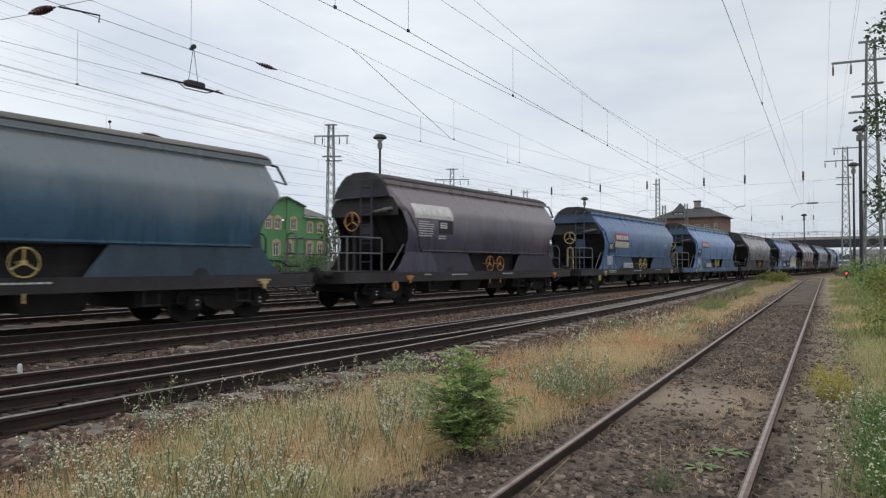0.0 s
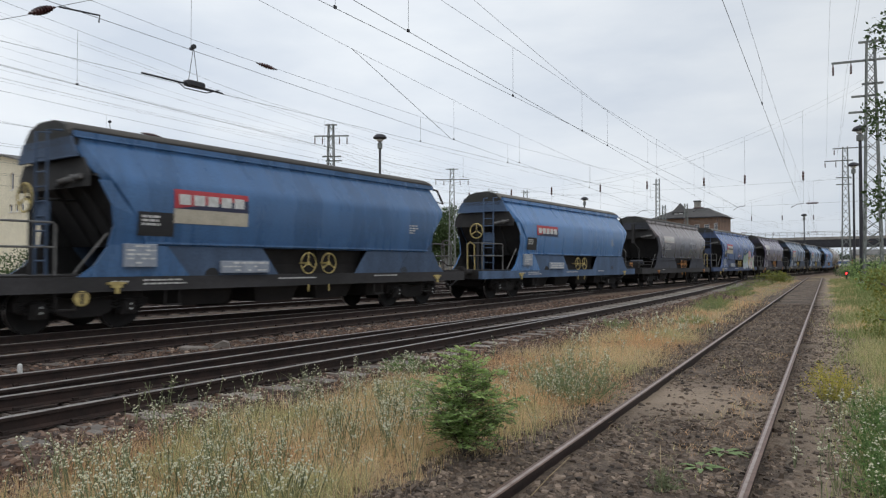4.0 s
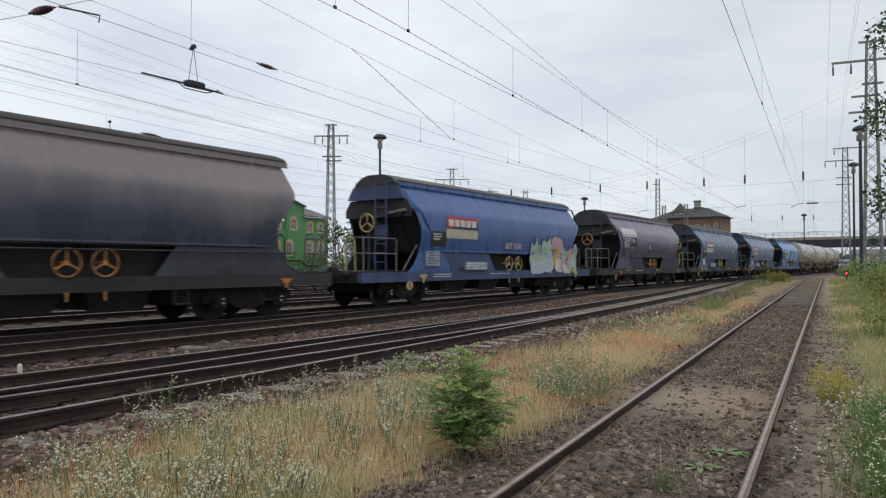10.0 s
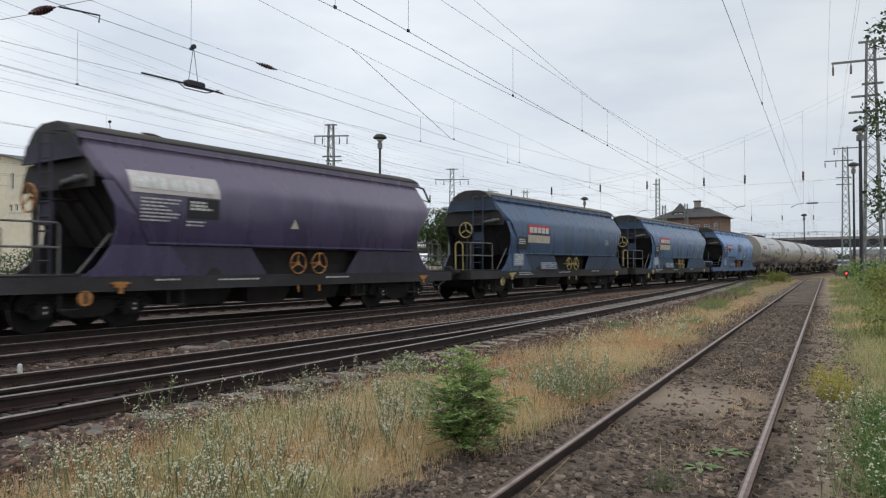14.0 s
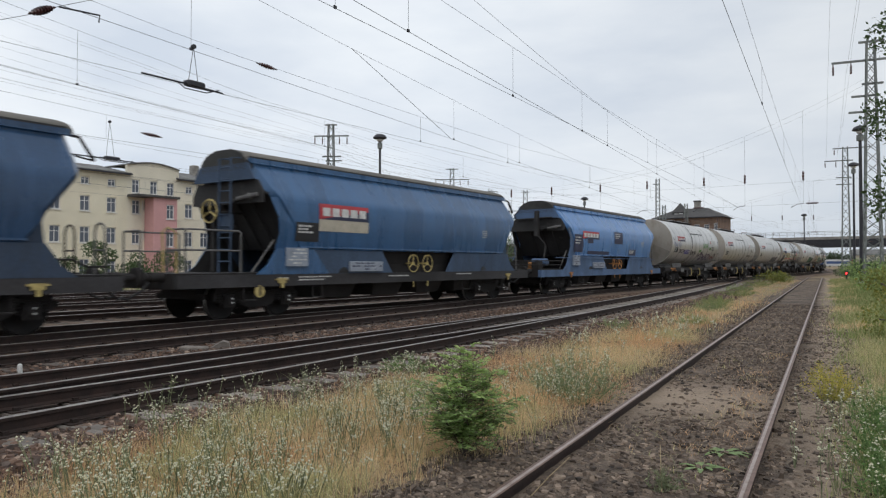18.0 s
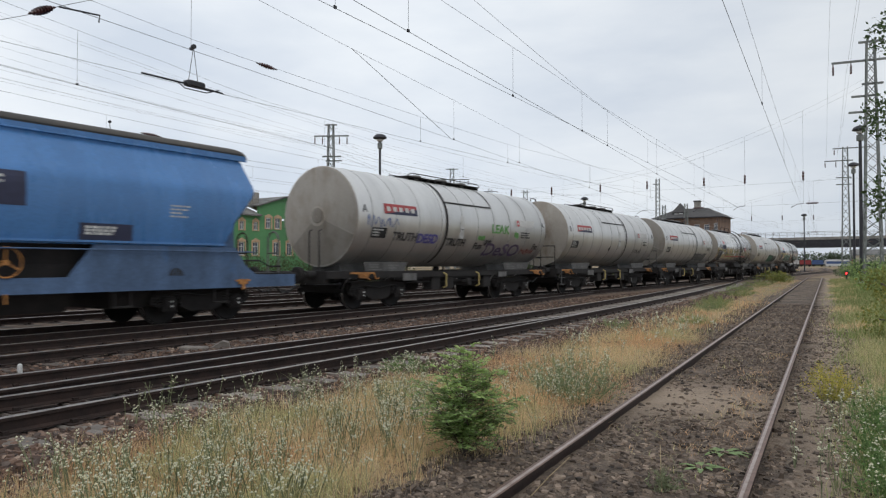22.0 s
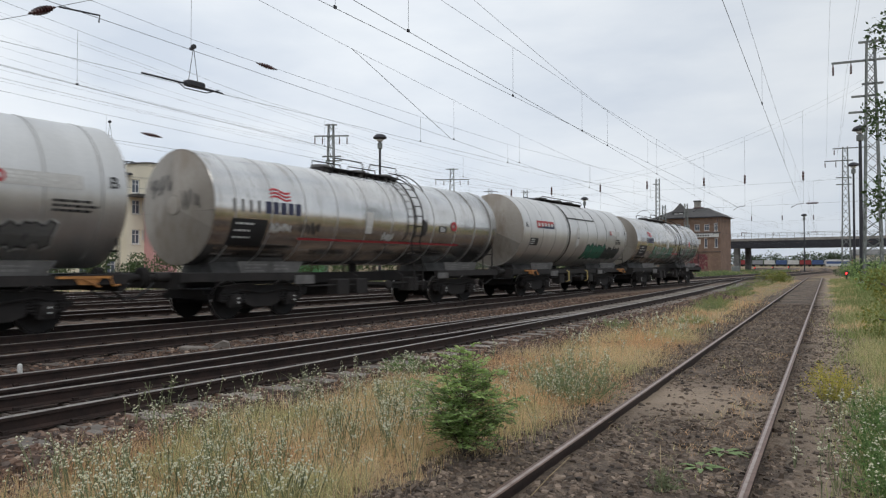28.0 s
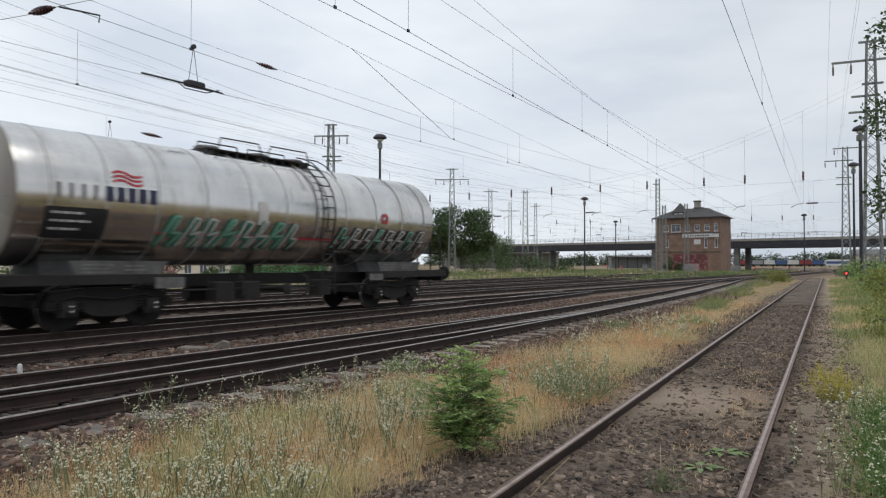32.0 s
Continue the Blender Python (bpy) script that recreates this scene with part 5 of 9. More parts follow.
    for sx in (-1, 1):
        part("solebar", Shape().box(sx * 1.27 - 0.07, yf + 0.62, 0.93, sx * 1.27 + 0.07, yf + 4.6, 1.12), M_FRAME, t)
        part("solebar", Shape().box(sx * 1.27 - 0.07, yr - 4.6, 0.93, sx * 1.27 + 0.07, yr - 0.62, 1.12), M_FRAME, t)
        if style == "panel":
            part("side_rail", Shape().box(sx * 1.24 - 0.05, yf + 4.6, 0.92, sx * 1.24 + 0.05, yr - 4.6, 1.1), M_FRAME, t)
    s = Shape().box(-0.22, yf + 0.78, 0.8, 0.22, yr - 0.78, 1.1).box(-1.27, yf + 0.62, 1.1, 1.27, yf + 1.9, 1.13).box(-1.27, yr - 1.5, 1.1, 1.27, yr - 0.62, 1.13)
    part("centre_sill", s, M_FRAME, t)
    for y0, y1 in ((yf + 0.62, yf + 0.78), (yr - 0.78, yr - 0.62)):
        part("headstock", Shape().box(-1.26, y0, 0.78, 1.26, y1, 1.14), M_FRAME, t)
    # pipework and outlet under the belly
    s = Shape().tube([(-1.4, c, 0.72), (1.4, c, 0.72)], 0.09, 10).tube([(0, c, 1.4), (0, c, 0.7)], 0.12, 10)
    s.disc((1.4, c, 0.72), (1, 0, 0), [(0.14, 0), (0.14, 0.06), (0.08, 0.08)], 14).disc((-1.4, c, 0.72), (-1, 0, 0), [(0.14, 0), (0.14, 0.06), (0.08, 0.08)], 14)
    s.tube([(1.15, yf + 4.4, 0.75), (1.15, yr - 4.4, 0.75)], 0.025, 6)
    part("outlet_pipe", s, M_FRAME, t)
    for dy in (-2.0, -1.2, 1.3):
        part("equipment_box", Shape().chamfer(0.85, c + dy, 0.5, 1.25, c + dy + 0.5, 0.92, 0.03), M_FRAME, t)
    part("air_tank", Shape().disc((-0.5, c - 1.6, 0.62), (0, 1, 0), [(0.18, 0), (0.22, 0.06), (0.22, 0.9), (0.18, 0.96)], 14), M_FRAME, t, smooth=True)
    if style == "panel":
        for y in (yf + (1.6 if turned else 2.15), yr - 1.45):
            s = Shape().prism([(y - 0.3, 1.1), (y - 0.18, 0.93), (y + 0.15, 0.92), (y + 0.3, 1.1)], 1.345, 1.37, "x").box(1.36, y - 0.6, 1.05, 1.39, y + 0.45, 1.1).tube([(1.38, y - 0.15, 1.07), (1.42, y + 0.2, 0.88)], 0.018, 5).tube([(1.38, y + 0.42, 1.07), (1.40, y + 0.5, 0.9), (1.40, y + 0.62, 0.92)], 0.022, 5)
            part("brake_plate", s, M_ORANGE, t, "orange-yellow brake changeover plate")
    for y0, y1 in ((yf + 2.3, yf + 4.15), (yr - 4.05, yr - 2.2)):
        pl = part("saddle_plate", Shape().prism([(y0, 1.125), (y1, 1.125), (y1 + 0.2, 1.40), (y0 - 0.1, 1.40)], 1.255, 1.285, "x"), M_SADDLE, t, "grimy grey plate of the tank saddle")
        s = Shape()
        flat = lambda u, v, lift: (1.285 + lift, u, v)
        stencil(s, flat, y0 + 0.15, 1.34, 0.7, 3, 0.075, random.Random(int(y0 * 10)), 0.04, 0.004)
        stencil(s, flat, y0 + 1.05, 1.32, 0.6, 2, 0.08, random.Random(int(y0 * 10) + 1), 0.045, 0.004)
        part("lettering", s, M_GRIME, pl)
    for y in (c - 1.4, c + 0.7):
        part("valve_handle", Shape().tube([(1.3, y, 1.05), (1.42, y, 1.0), (1.42, y, 0.6), (1.3, y, 0.55)], 0.03, 6), M_YELLOW if style == "panel" else M_FRAME, t)
    part("data_board", Shape().box(1.345, yf + 4.0, 0.82, 1.36, yf + 4.7, 1.05), M_GRIME, t, "pale board with small data")
    part("data_board", Shape().box(1.345, yr - 4.6, 0.86, 1.36, yr - 4.0, 1.05), M_GRIME, t, "pale board with small data")
    for y, ch in ((a0 + 0.28, end_letters[0]), (a1 - 0.28, end_letters[1])):
        ob = part("end_letter", letter_mesh(ch, 0.34, M_BLACK), None, t, "black letter marking the wagon end")
        x, yy, z = tank_side(y, 2.83, 0.014)
        a = math.degrees(math.asin((z + 0.14 - TANK_Z) / TANK_R))
        ob.matrix_local = pose(x, yy, z, 90 - a, 0, 90)
    buffers(t, yf, 1)
    buffers(t, yr, -1)
    bogie(t, yf + 3.2)
    bogie(t, yr - 3.0)
    rng = random.Random(int(L * 100) + len(label))
    for kind, *a in tags:
        tank_marking(t, yf, yr, kind, a, rng)
    return t


def tank_marking(t, yf, yr, kind, a, rng):
    on = tank_side
    if kind == "logo":
        y, z, w, h = a
        y += yf
        s = Shape()
        plate(s, on, y, z - h, y + w, z, 0.012, 6)
        sign = part("company_sign", s, M_DULLRED, t, "faded red and navy company panel")
        part("lower_field", slant(on, y, z, w, h, 0.015), M_NAVY, sign)
        for k in range(5):
            q = y + w * (0.055 + 0.183 * k)
            b = Shape()
            plate(b, on, q + w * 0.015, z - h * 0.72, q + w * 0.13, z - h * 0.28, 0.018, 2)
            part("block", b, M_DULLWHITE, sign)
    elif kind == "panel":
        y, z, w, h, mat = a
        s = Shape()
        plate(s, on, yf + y, z - h, yf + y + w, z, 0.014)
        pn = part("data_panel", s, mat, t)
        if mat is not M_WHITE:
            s = Shape()
            stencil(s, on, yf + y + 0.1 * w, z - 0.14 * h, w * 0.7, 3, h * 0.26, rng, 0.045, 0.018)
            part("lettering", s, M_WHITE, pn)
    elif kind == "stencil":
        y, z, w, rows = a
        s = Shape()
        stencil(s, on, yf + y, z, w, rows, 0.09, rng, 0.05, 0.012)
        part("lettering", s, M_BLACK, t, "small black stencilled data")
    elif kind == "words":
        y, z, text, size, nm, col, wide = a
        words(t, on, yf + y, z, text, size, spray(nm, col), wide)
    elif kind == "tag":
        y, z, w, h, nm, col, width = a
        tag(t, on, yf + y, z, w, h, rng, spray(nm, col), width)
    elif kind == "piece":
        y, z, w, h, nm, col, n = a
        for k in range(n):
            cy = yf + y + w * (k + 0.5) / n
            s = Shape()
            seed = rng.random()
            glyph(s, on, cy, z, w / n * 1.02, h, random.Random(seed), 0.020 + 0.0006 * (k % 2))
            ob = part("sprayed_letter", s, spray(nm, col), t, "sprayed block letter")
            for grow, lift, mat in ((0.035, 0.0165, M_BLACK), (0.075, 0.012, M_DULLWHITE)):
                s = Shape()
                glyph(s, on, cy, z, w / n * 1.02, h, random.Random(seed), lift + 0.0006 * (k % 2), grow)
                part("outline", s, mat, ob)
    elif kind == "wordmark":   # large company word drawn as plain bars: light then bold
        y, z, w, h = a
        sign = None
        for k in range(3):
            s = Shape()
            ribbon(s, on, [(yf + y + w * 0.52 + d * w * 0.3, z + h * (0.35 + 0.3 * k) + 0.05 * math.sin(6 * d)) for d in (0, 0.2, 0.4, 0.6, 0.8, 1)], h * 0.16, 0.012)
            if sign is None:
                sign = part("company_word", s, M_RED, t, "large navy and grey company marking with red waves")
            else:
                part("wave", s, M_RED, sign)
        for k in range(9):
            q = yf + y + w * k / 9
            s = Shape()
            plate(s, on, q, z - h, q + w / 9 * (0.30 if k < 4 else 0.72), z, 0.012, 2)
            part("bar", s, M_GRIME if k < 4 else M_NAVY, sign)
    elif kind == "spot":       # small round company mark
        y, z, r = a
        s = Shape()
        ribbon(s, on, [(yf + y + r * math.cos(q), z + r * math.sin(q)) for q in [2 * math.pi * k / 14 for k in range(15)]], r * 0.7, 0.019)
        part("round_mark", s, M_RED, t, "small round red mark")
    elif kind == "strokes":    # slanting outlined letters, mostly bare metal inside
        y, z, w, h, nm, col, n = a
        for k in range(n):
            u = yf + y + w * k / n
            g = w / n
            line = [(u, z), (u + g * rng.uniform(0.45, 0.7), z + h), (u + g * rng.uniform(0.8, 1.0), z + h * rng.uniform(0.9, 1.05)), (u + g * rng.uniform(0.35, 0.6), z + h * rng.uniform(0.35, 0.5)), (u + g * 1.05, z + h * rng.uniform(0.4, 0.6)), (u + g * rng.uniform(0.55, 0.8), z)]
            fine = [(p[0] + (q[0] - p[0]) * f, p[1] + (q[1] - p[1]) * f) for p, q in zip(line, line[1:]) for f in (0, 0.34, 0.67)] + [line[-1]]
            s = Shape()
            ribbon(s, on, fine, 0.13, 0.0165)
            ob = part("sprayed_letter", s, spray(nm, col), t, "sprayed slanting letter")
            s = Shape()
            ribbon(s, on, [(p + 0.05, q + 0.03) for p, q in fine], 0.05, 0.021)
            part("highlight", s, M_DULLWHITE if k % 3 else spray("spray_mint_line", (0.25, 0.5, 0.38)), ob)
    elif kind == "stripe":
        y0, y1, z = a
        s = Shape()
        ribbon(s, on, [(yf + y0, z), (yr - y1, z)], 0.05, 0.014)
        part("stripe", s, M_RED, t, "thin red stripe")


M_TANKEND = surface("dull_tank_end", (0.375, 0.345, 0.305), (0.27, 0.24, 0.205), rough=0.42, metal=0.5, vary=0.3, grain=(0.94, 1.04), scale=0.7, fine=14, bump=0.05, stain=(0.20, 0.16, 0.12), stain_at=(0.5, 0.76), stretch=(1, 1, 0.5))
M_SADDLE = surface("grimy_grey_saddle", (0.13, 0.127, 0.125), (0.05, 0.048, 0.046), rough=0.8, scale=1.5, fine=20, bump=0.1)
M_BAND = surface("cladding_band", (0.46, 0.455, 0.44), (0.30, 0.29, 0.28), rough=0.5, metal=0.35, scale=2, fine=30, bump=0.05)
M_SHELL = surface("grey_tank_cladding", (0.72, 0.71, 0.69), (0.58, 0.57, 0.55), grain=(0.95, 1.03), rough=0.38, metal=0.85, scale=0.5, fine=16, bump=0.05, patch=(0.3, 0.7), stain=(0.46, 0.435, 0.40), stain_at=(0.58, 0.88), stretch=(0.6, 2.4, 0.5))
M_SHINY = surface("bright_tank_cladding", (0.75, 0.735, 0.71), (0.60, 0.58, 0.55), grain=(0.95, 1.03), rough=0.2, metal=1.0, scale=0.5, fine=16, bump=0.03, patch=(0.3, 0.7), stain=(0.35, 0.31, 0.265), stain_at=(0.56, 0.86), stretch=(0.6, 2.4, 0.7))

COUPLINGS = [-3.9, 14.08, 30.40, 47.50, 65.05, 81.40, 99.22, 115.45, 132.65, 150.15, 167.45, 182.0, 196.30, 210.1, 225.15, 239.0, 254.55]

P_TEAL = paint("teal_wagon_paint", (0.040, 0.105, 0.175), dust_sheen=(0.165, 0.185, 0.19))
P_PLUM = paint("plum_grey_wagon_paint", (0.062, 0.056, 0.095), dust_sheen=(0.20, 0.165, 0.17))
P_BLUE = paint("blue_wagon_paint", (0.055, 0.14, 0.30))
P_SKY = paint("light_blue_wagon_paint", (0.075, 0.195, 0.42), dirt=0.75)
P_BROWN = paint("brown_grey_wagon_paint", (0.06, 0.068, 0.105), dust_sheen=(0.20, 0.165, 0.158))
P_ROYAL = paint("royal_blue_wagon_paint", (0.046, 0.108, 0.30), dirt=0.66)
P_VIOLET = paint("violet_wagon_paint", (0.055, 0.044, 0.105), dust_sheen=(0.155, 0.13, 0.185))
P_SLATE = paint("slate_blue_wagon_paint", (0.031, 0.080, 0.172))
P_PETROL = paint("petrol_blue_wagon_paint", (0.039, 0.115, 0.25))
P_BRIGHT = paint("bright_blue_wagon_paint", (0.075, 0.21, 0.47), dirt=0.72)
C_GREY = surface("grey_hood", (0.21, 0.195, 0.17), (0.10, 0.094, 0.083), rough=0.8, scale=1, fine=20, bump=0.2, stretch=(1, 0.3, 1))
C_DARK = surface("dark_hood", (0.085, 0.076, 0.066), (0.04, 0.036, 0.032), rough=0.8, scale=1, fine=20, bump=0.2, stretch=(1, 0.3, 1))

INFO = [("panel", 4.02, 2.42, 0.85, 0.5, M_BLACK), ("box", 3.72, 1.75, 0.74, 0.47), ("box", 6.1, 1.41, 1.42, 0.28), ("stencil", 4.75, 1.6, 0.5, 1), ("stencil", 7.9, 1.0, 1.6, 1), ("stencil", 4.2, 1.02, 1.3, 2), ("stencil", 13.2, 2.55, 0.45, 4), ("stencil", 3.5, 1.0, 0.5, 1), ("stencil", 11.6, 1.02, 1.2, 1)]
LOGO = ("logo", 4.85, 2.95, 2.0, 0.42, True, False)
DULL = [("logo", 3.77, 3.27, 2.2, 0.46, False, True), ("panel", 5.1, 2.78, 0.85, 0.45, M_BLACK), ("stencil", 4.0, 2.72, 0.95, 7), ("stencil", 5.1, 2.28, 0.7, 2), ("stencil", 6.0, 1.0, 1.4, 1), ("stencil", 9.5, 1.0, 1.2, 1), ("stencil", 4.4, 1.02, 0.6, 1), ("stencil", 12.4, 1.3, 0.7, 3)]


def length(i):
    return COUPLINGS[i + 1] - COUPLINGS[i]


TRAIN = [
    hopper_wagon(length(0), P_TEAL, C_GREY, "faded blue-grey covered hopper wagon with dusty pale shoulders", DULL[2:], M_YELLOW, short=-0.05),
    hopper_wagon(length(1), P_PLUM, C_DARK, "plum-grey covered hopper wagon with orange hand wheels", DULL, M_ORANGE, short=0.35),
    hopper_wagon(length(2), P_BLUE, C_DARK, "faded blue covered hopper wagon with a red company panel", INFO + [LOGO], M_YELLOW),
    hopper_wagon(length(3), P_SKY, C_GREY, "light blue covered hopper wagon with a red company panel", INFO + [LOGO[:5] + (False, False)], M_YELLOW, pale_frame=True),
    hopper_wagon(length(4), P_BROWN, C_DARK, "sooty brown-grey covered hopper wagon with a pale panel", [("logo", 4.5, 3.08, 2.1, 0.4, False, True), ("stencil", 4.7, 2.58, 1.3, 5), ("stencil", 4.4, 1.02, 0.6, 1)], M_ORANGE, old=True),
    hopper_wagon(length(5), P_ROYAL, C_GREY, "blue covered hopper wagon with a sprayed pastel mural", INFO + [LOGO, ("mural", 11.1, 15.6, 0.93, 2.5), ("words", 8.9, 1.93, "SET IKM", 0.3, "spray_pale_pink", (0.50, 0.38, 0.44), 1.25), ("tag", 5.05, 1.1, 0.95, 0.75, "spray_moss", (0.10, 0.24, 0.09), 0.06), ("tag", 5.15, 1.2, 0.7, 0.5, "spray_moss", (0.10, 0.24, 0.09), 0.05), ("tag", 6.1, 1.42, 1.5, 0.2, "spray_moss", (0.10, 0.24, 0.09), 0.04)], M_YELLOW, pale_frame=True),
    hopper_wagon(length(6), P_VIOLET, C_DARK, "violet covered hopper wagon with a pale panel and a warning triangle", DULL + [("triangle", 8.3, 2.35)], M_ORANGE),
    hopper_wagon(length(7), P_SLATE, C_GREY, "slate-blue covered hopper wagon with a red company panel", INFO + [LOGO], M_YELLOW, short=-0.22),
    hopper_wagon(length(8), P_PETROL, C_GREY, "petrol-blue covered hopper wagon with a red company panel", INFO + [LOGO], M_YELLOW, short=-0.05),
    hopper_wagon(length(9), P_BRIGHT, C_DARK, "bright blue covered hopper wagon with dark repainted patches", [("logo", 4.8, 2.9, 2.0, 0.36, False, False), ("panel", 3.85, 2.72, 1.0, 0.82, M_NAVY), ("panel", 5.38, 2.54, 0.7, 0.2, M_NAVY), ("panel", 8.87, 3.0, 1.2, 0.62, M_NAVY), ("panel", 5.43, 1.97, 2.8, 0.22, M_NAVY), ("panel", 11.06, 2.13, 1.1, 0.38, M_NAVY), ("box", 3.75, 1.75, 0.73, 0.47), ("box", 6.12, 1.43, 1.4, 0.28), ("stencil", 13.0, 2.6, 0.5, 4)], M_ORANGE, pale_frame=True, old=True),
    tank_wagon(length(10), M_SHELL, "grey clad tank wagon with graffiti and a company panel", "panel", [("logo", 2.91, 3.15, 1.64, 0.31), ("panel", 2.38, 2.42, 0.7, 0.3, M_BLACK), ("panel", 11.05, 3.07, 1.55, 0.27, M_DULLWHITE), ("spot", 11.25, 2.93, 0.09), ("stencil", 11.5, 2.6, 0.9, 3), ("tag", 2.05, 2.4, 1.5, 0.4, "spray_blue", (0.16, 0.22, 0.42), 0.03), ("words", 3.4, 2.08, "TRUTH", 0.34, "spray_black", (0.045, 0.043, 0.045), 1.15), ("words", 4.68, 2.03, "DESD", 0.4, "spray_blue_violet", (0.10, 0.09, 0.36), 1.15), ("words", 6.35, 1.98, "TRUTH", 0.34, "spray_black", (0.045, 0.043, 0.045), 1.1), ("words", 9.2, 2.5, "LEAK", 0.44, "spray_green", (0.14, 0.34, 0.10), 1.3), ("words", 8.2, 1.9, "Fun", 0.3, "spray_black", (0.045, 0.043, 0.045), 1.3), ("tag", 8.85, 2.0, 0.5, 0.25, "spray_black", (0.045, 0.043, 0.045), 0.035), ("tag", 8.35, 2.2, 0.45, 0.16, "spray_green", (0.14, 0.34, 0.10), 0.07), ("tag", 11.0, 2.36, 0.3, 0.22, "spray_green", (0.14, 0.34, 0.10), 0.08), ("words", 9.0, 1.68, "DeSO", 0.62, "spray_dark_violet", (0.15, 0.11, 0.19), 1.75), ("tag", 11.9, 1.72, 1.15, 0.26, "spray_dull_red", (0.33, 0.12, 0.10), 0.045), ("words", 12.75, 1.95, "Fun", 0.32, "spray_black", (0.045, 0.043, 0.045), 0.9)], ("A", "A")),
    tank_wagon(length(11), M_SHELL, "grey clad tank wagon with a dark middle panel frame", "panel", [("logo", 2.5, 3.15, 1.66, 0.31), ("panel", 1.98, 2.42, 0.7, 0.32, M_BLACK), ("panel", 10.66, 3.06, 1.55, 0.27, M_DULLWHITE), ("spot", 10.85, 2.92, 0.08), ("tag", 6.6, 1.95, 0.2, 0.3, "spray_black", (0.045, 0.043, 0.045), 0.025), ("tag", 10.4, 1.9, 1.15, 0.3, "spray_black", (0.045, 0.043, 0.045), 0.03), ("stencil", 11.6, 2.6, 0.7, 3)], ("B", "B"), True),
    tank_wagon(length(12), M_SHELL, "grey clad tank wagon with a company panel", "panel", [("logo", 2.5, 3.15, 1.66, 0.31), ("panel", 1.98, 2.42, 0.7, 0.32, M_BLACK), ("panel", 10.45, 3.02, 1.7, 0.27, M_DULLWHITE), ("spot", 10.65, 2.89, 0.09), ("stencil", 11.6, 2.55, 0.9, 3), ("piece", 8.7, 1.66, 3.0, 0.42, "spray_dark_grey", (0.16, 0.16, 0.155), 6)], ("B", "B"), True, gaps=(1.45, 0.73)),
    tank_wagon(length(13), M_SHINY, "bright metal-clad tank wagon with a large company marking", "ladder", [("wordmark", 1.98, 2.88, 2.24, 0.3), ("panel", 1.98, 2.42, 1.08, 0.62, M_BLACK), ("stripe", 4.2, 3.2, 2.0), ("panel", 10.5, 2.6, 0.4, 0.2, M_BLACK), ("tag", 3.2, 2.1, 0.7, 0.3, "spray_white", (0.62, 0.62, 0.60), 0.03), ("tag", 4.2, 2.1, 0.7, 0.35, "spray_black", (0.045, 0.043, 0.045), 0.025), ("tag", 7.6, 2.0, 0.5, 0.3, "spray_white", (0.62, 0.62, 0.60), 0.03), ("panel", 6.75, 2.85, 0.3, 0.62, M_DULLWHITE), ("spot", 11.35, 2.62, 0.12), ("tag", 9.5, 2.2, 0.3, 0.6, "spray_black", (0.045, 0.043, 0.045), 0.035)], (" ", " "), gaps=(1.48, 0.8)),
    tank_wagon(length(14), M_SHELL, "grey clad tank wagon with green graffiti letters", "panel", [("logo", 2.41, 3.15, 1.64, 0.31), ("panel", 1.88, 2.42, 0.7, 0.3, M_BLACK), ("panel", 10.5, 3.02, 1.4, 0.25, M_DULLWHITE), ("spot", 10.65, 2.9, 0.08), ("piece", 7.65, 1.62, 2.45, 0.66, "spray_teal", (0.035, 0.17, 0.11), 3), ("piece", 10.0, 1.62, 2.1, 0.55, "spray_black_fill", (0.03, 0.04, 0.04), 3), ("stencil", 11.4, 2.6, 0.7, 3)], ("A", "A"), gaps=(1.25, 0.87)),
    tank_wagon(length(15), M_SHINY, "bright metal-clad tank wagon with green and black graffiti", "ladder", [("wordmark", 1.9, 2.88, 2.15, 0.3), ("panel", 1.7, 2.42, 1.22, 0.58, M_BLACK), ("strokes", 4.1, 1.72, 4.0, 0.62, "spray_teal", (0.06, 0.22, 0.16), 8), ("strokes", 9.5, 1.76, 4.1, 0.56, "spray_black_fill", (0.03, 0.04, 0.04), 8), ("stripe", 4.1, 4.4, 2.0), ("panel", 6.75, 2.85, 0.3, 0.55, M_DULLWHITE), ("spot", 11.6, 2.68, 0.12)], (" ", " ")),
]

# ---- buildings across the yard ----
M_PLASTER = surface("cream_plaster", (0.80, 0.74, 0.58), (0.69, 0.635, 0.495), rough=0.9, scale=0.35, fine=12, bump=0.1, stain=(0.50, 0.46, 0.37), stain_at=(0.62, 0.85))
M_PLASTER2 = surface("pale_grey_plaster", (0.80, 0.74, 0.60), (0.68, 0.63, 0.51), rough=0.9, scale=0.35, fine=12, bump=0.1, stain=(0.48, 0.45, 0.38), stain_at=(0.6, 0.85))
M_PINK = surface("pink_plaster", (0.66, 0.37, 0.36), (0.56, 0.31, 0.305), rough=0.9, scale=0.4, fine=12, bump=0.1)
M_GREEN = surface("green_plaster", (0.12, 0.31, 0.13), (0.09, 0.24, 0.105), rough=0.9, scale=0.4, fine=12, bump=0.1)
M_TRIM = surface("pale_orange_trim", (0.58, 0.40, 0.26), (0.45, 0.31, 0.2), rough=0.8, scale=2, fine=20, bump=0.05)
M_ROOF = surface("grey_roofing", (0.22, 0.215, 0.205), (0.09, 0.088, 0.085), rough=0.85, scale=0.8, fine=14, bump=0.2)
M_SLATE = surface("dark_slate_roof", (0.085, 0.08, 0.078), (0.05, 0.048, 0.047), rough=0.8, scale=0.8, fine=14, bump=0.3)
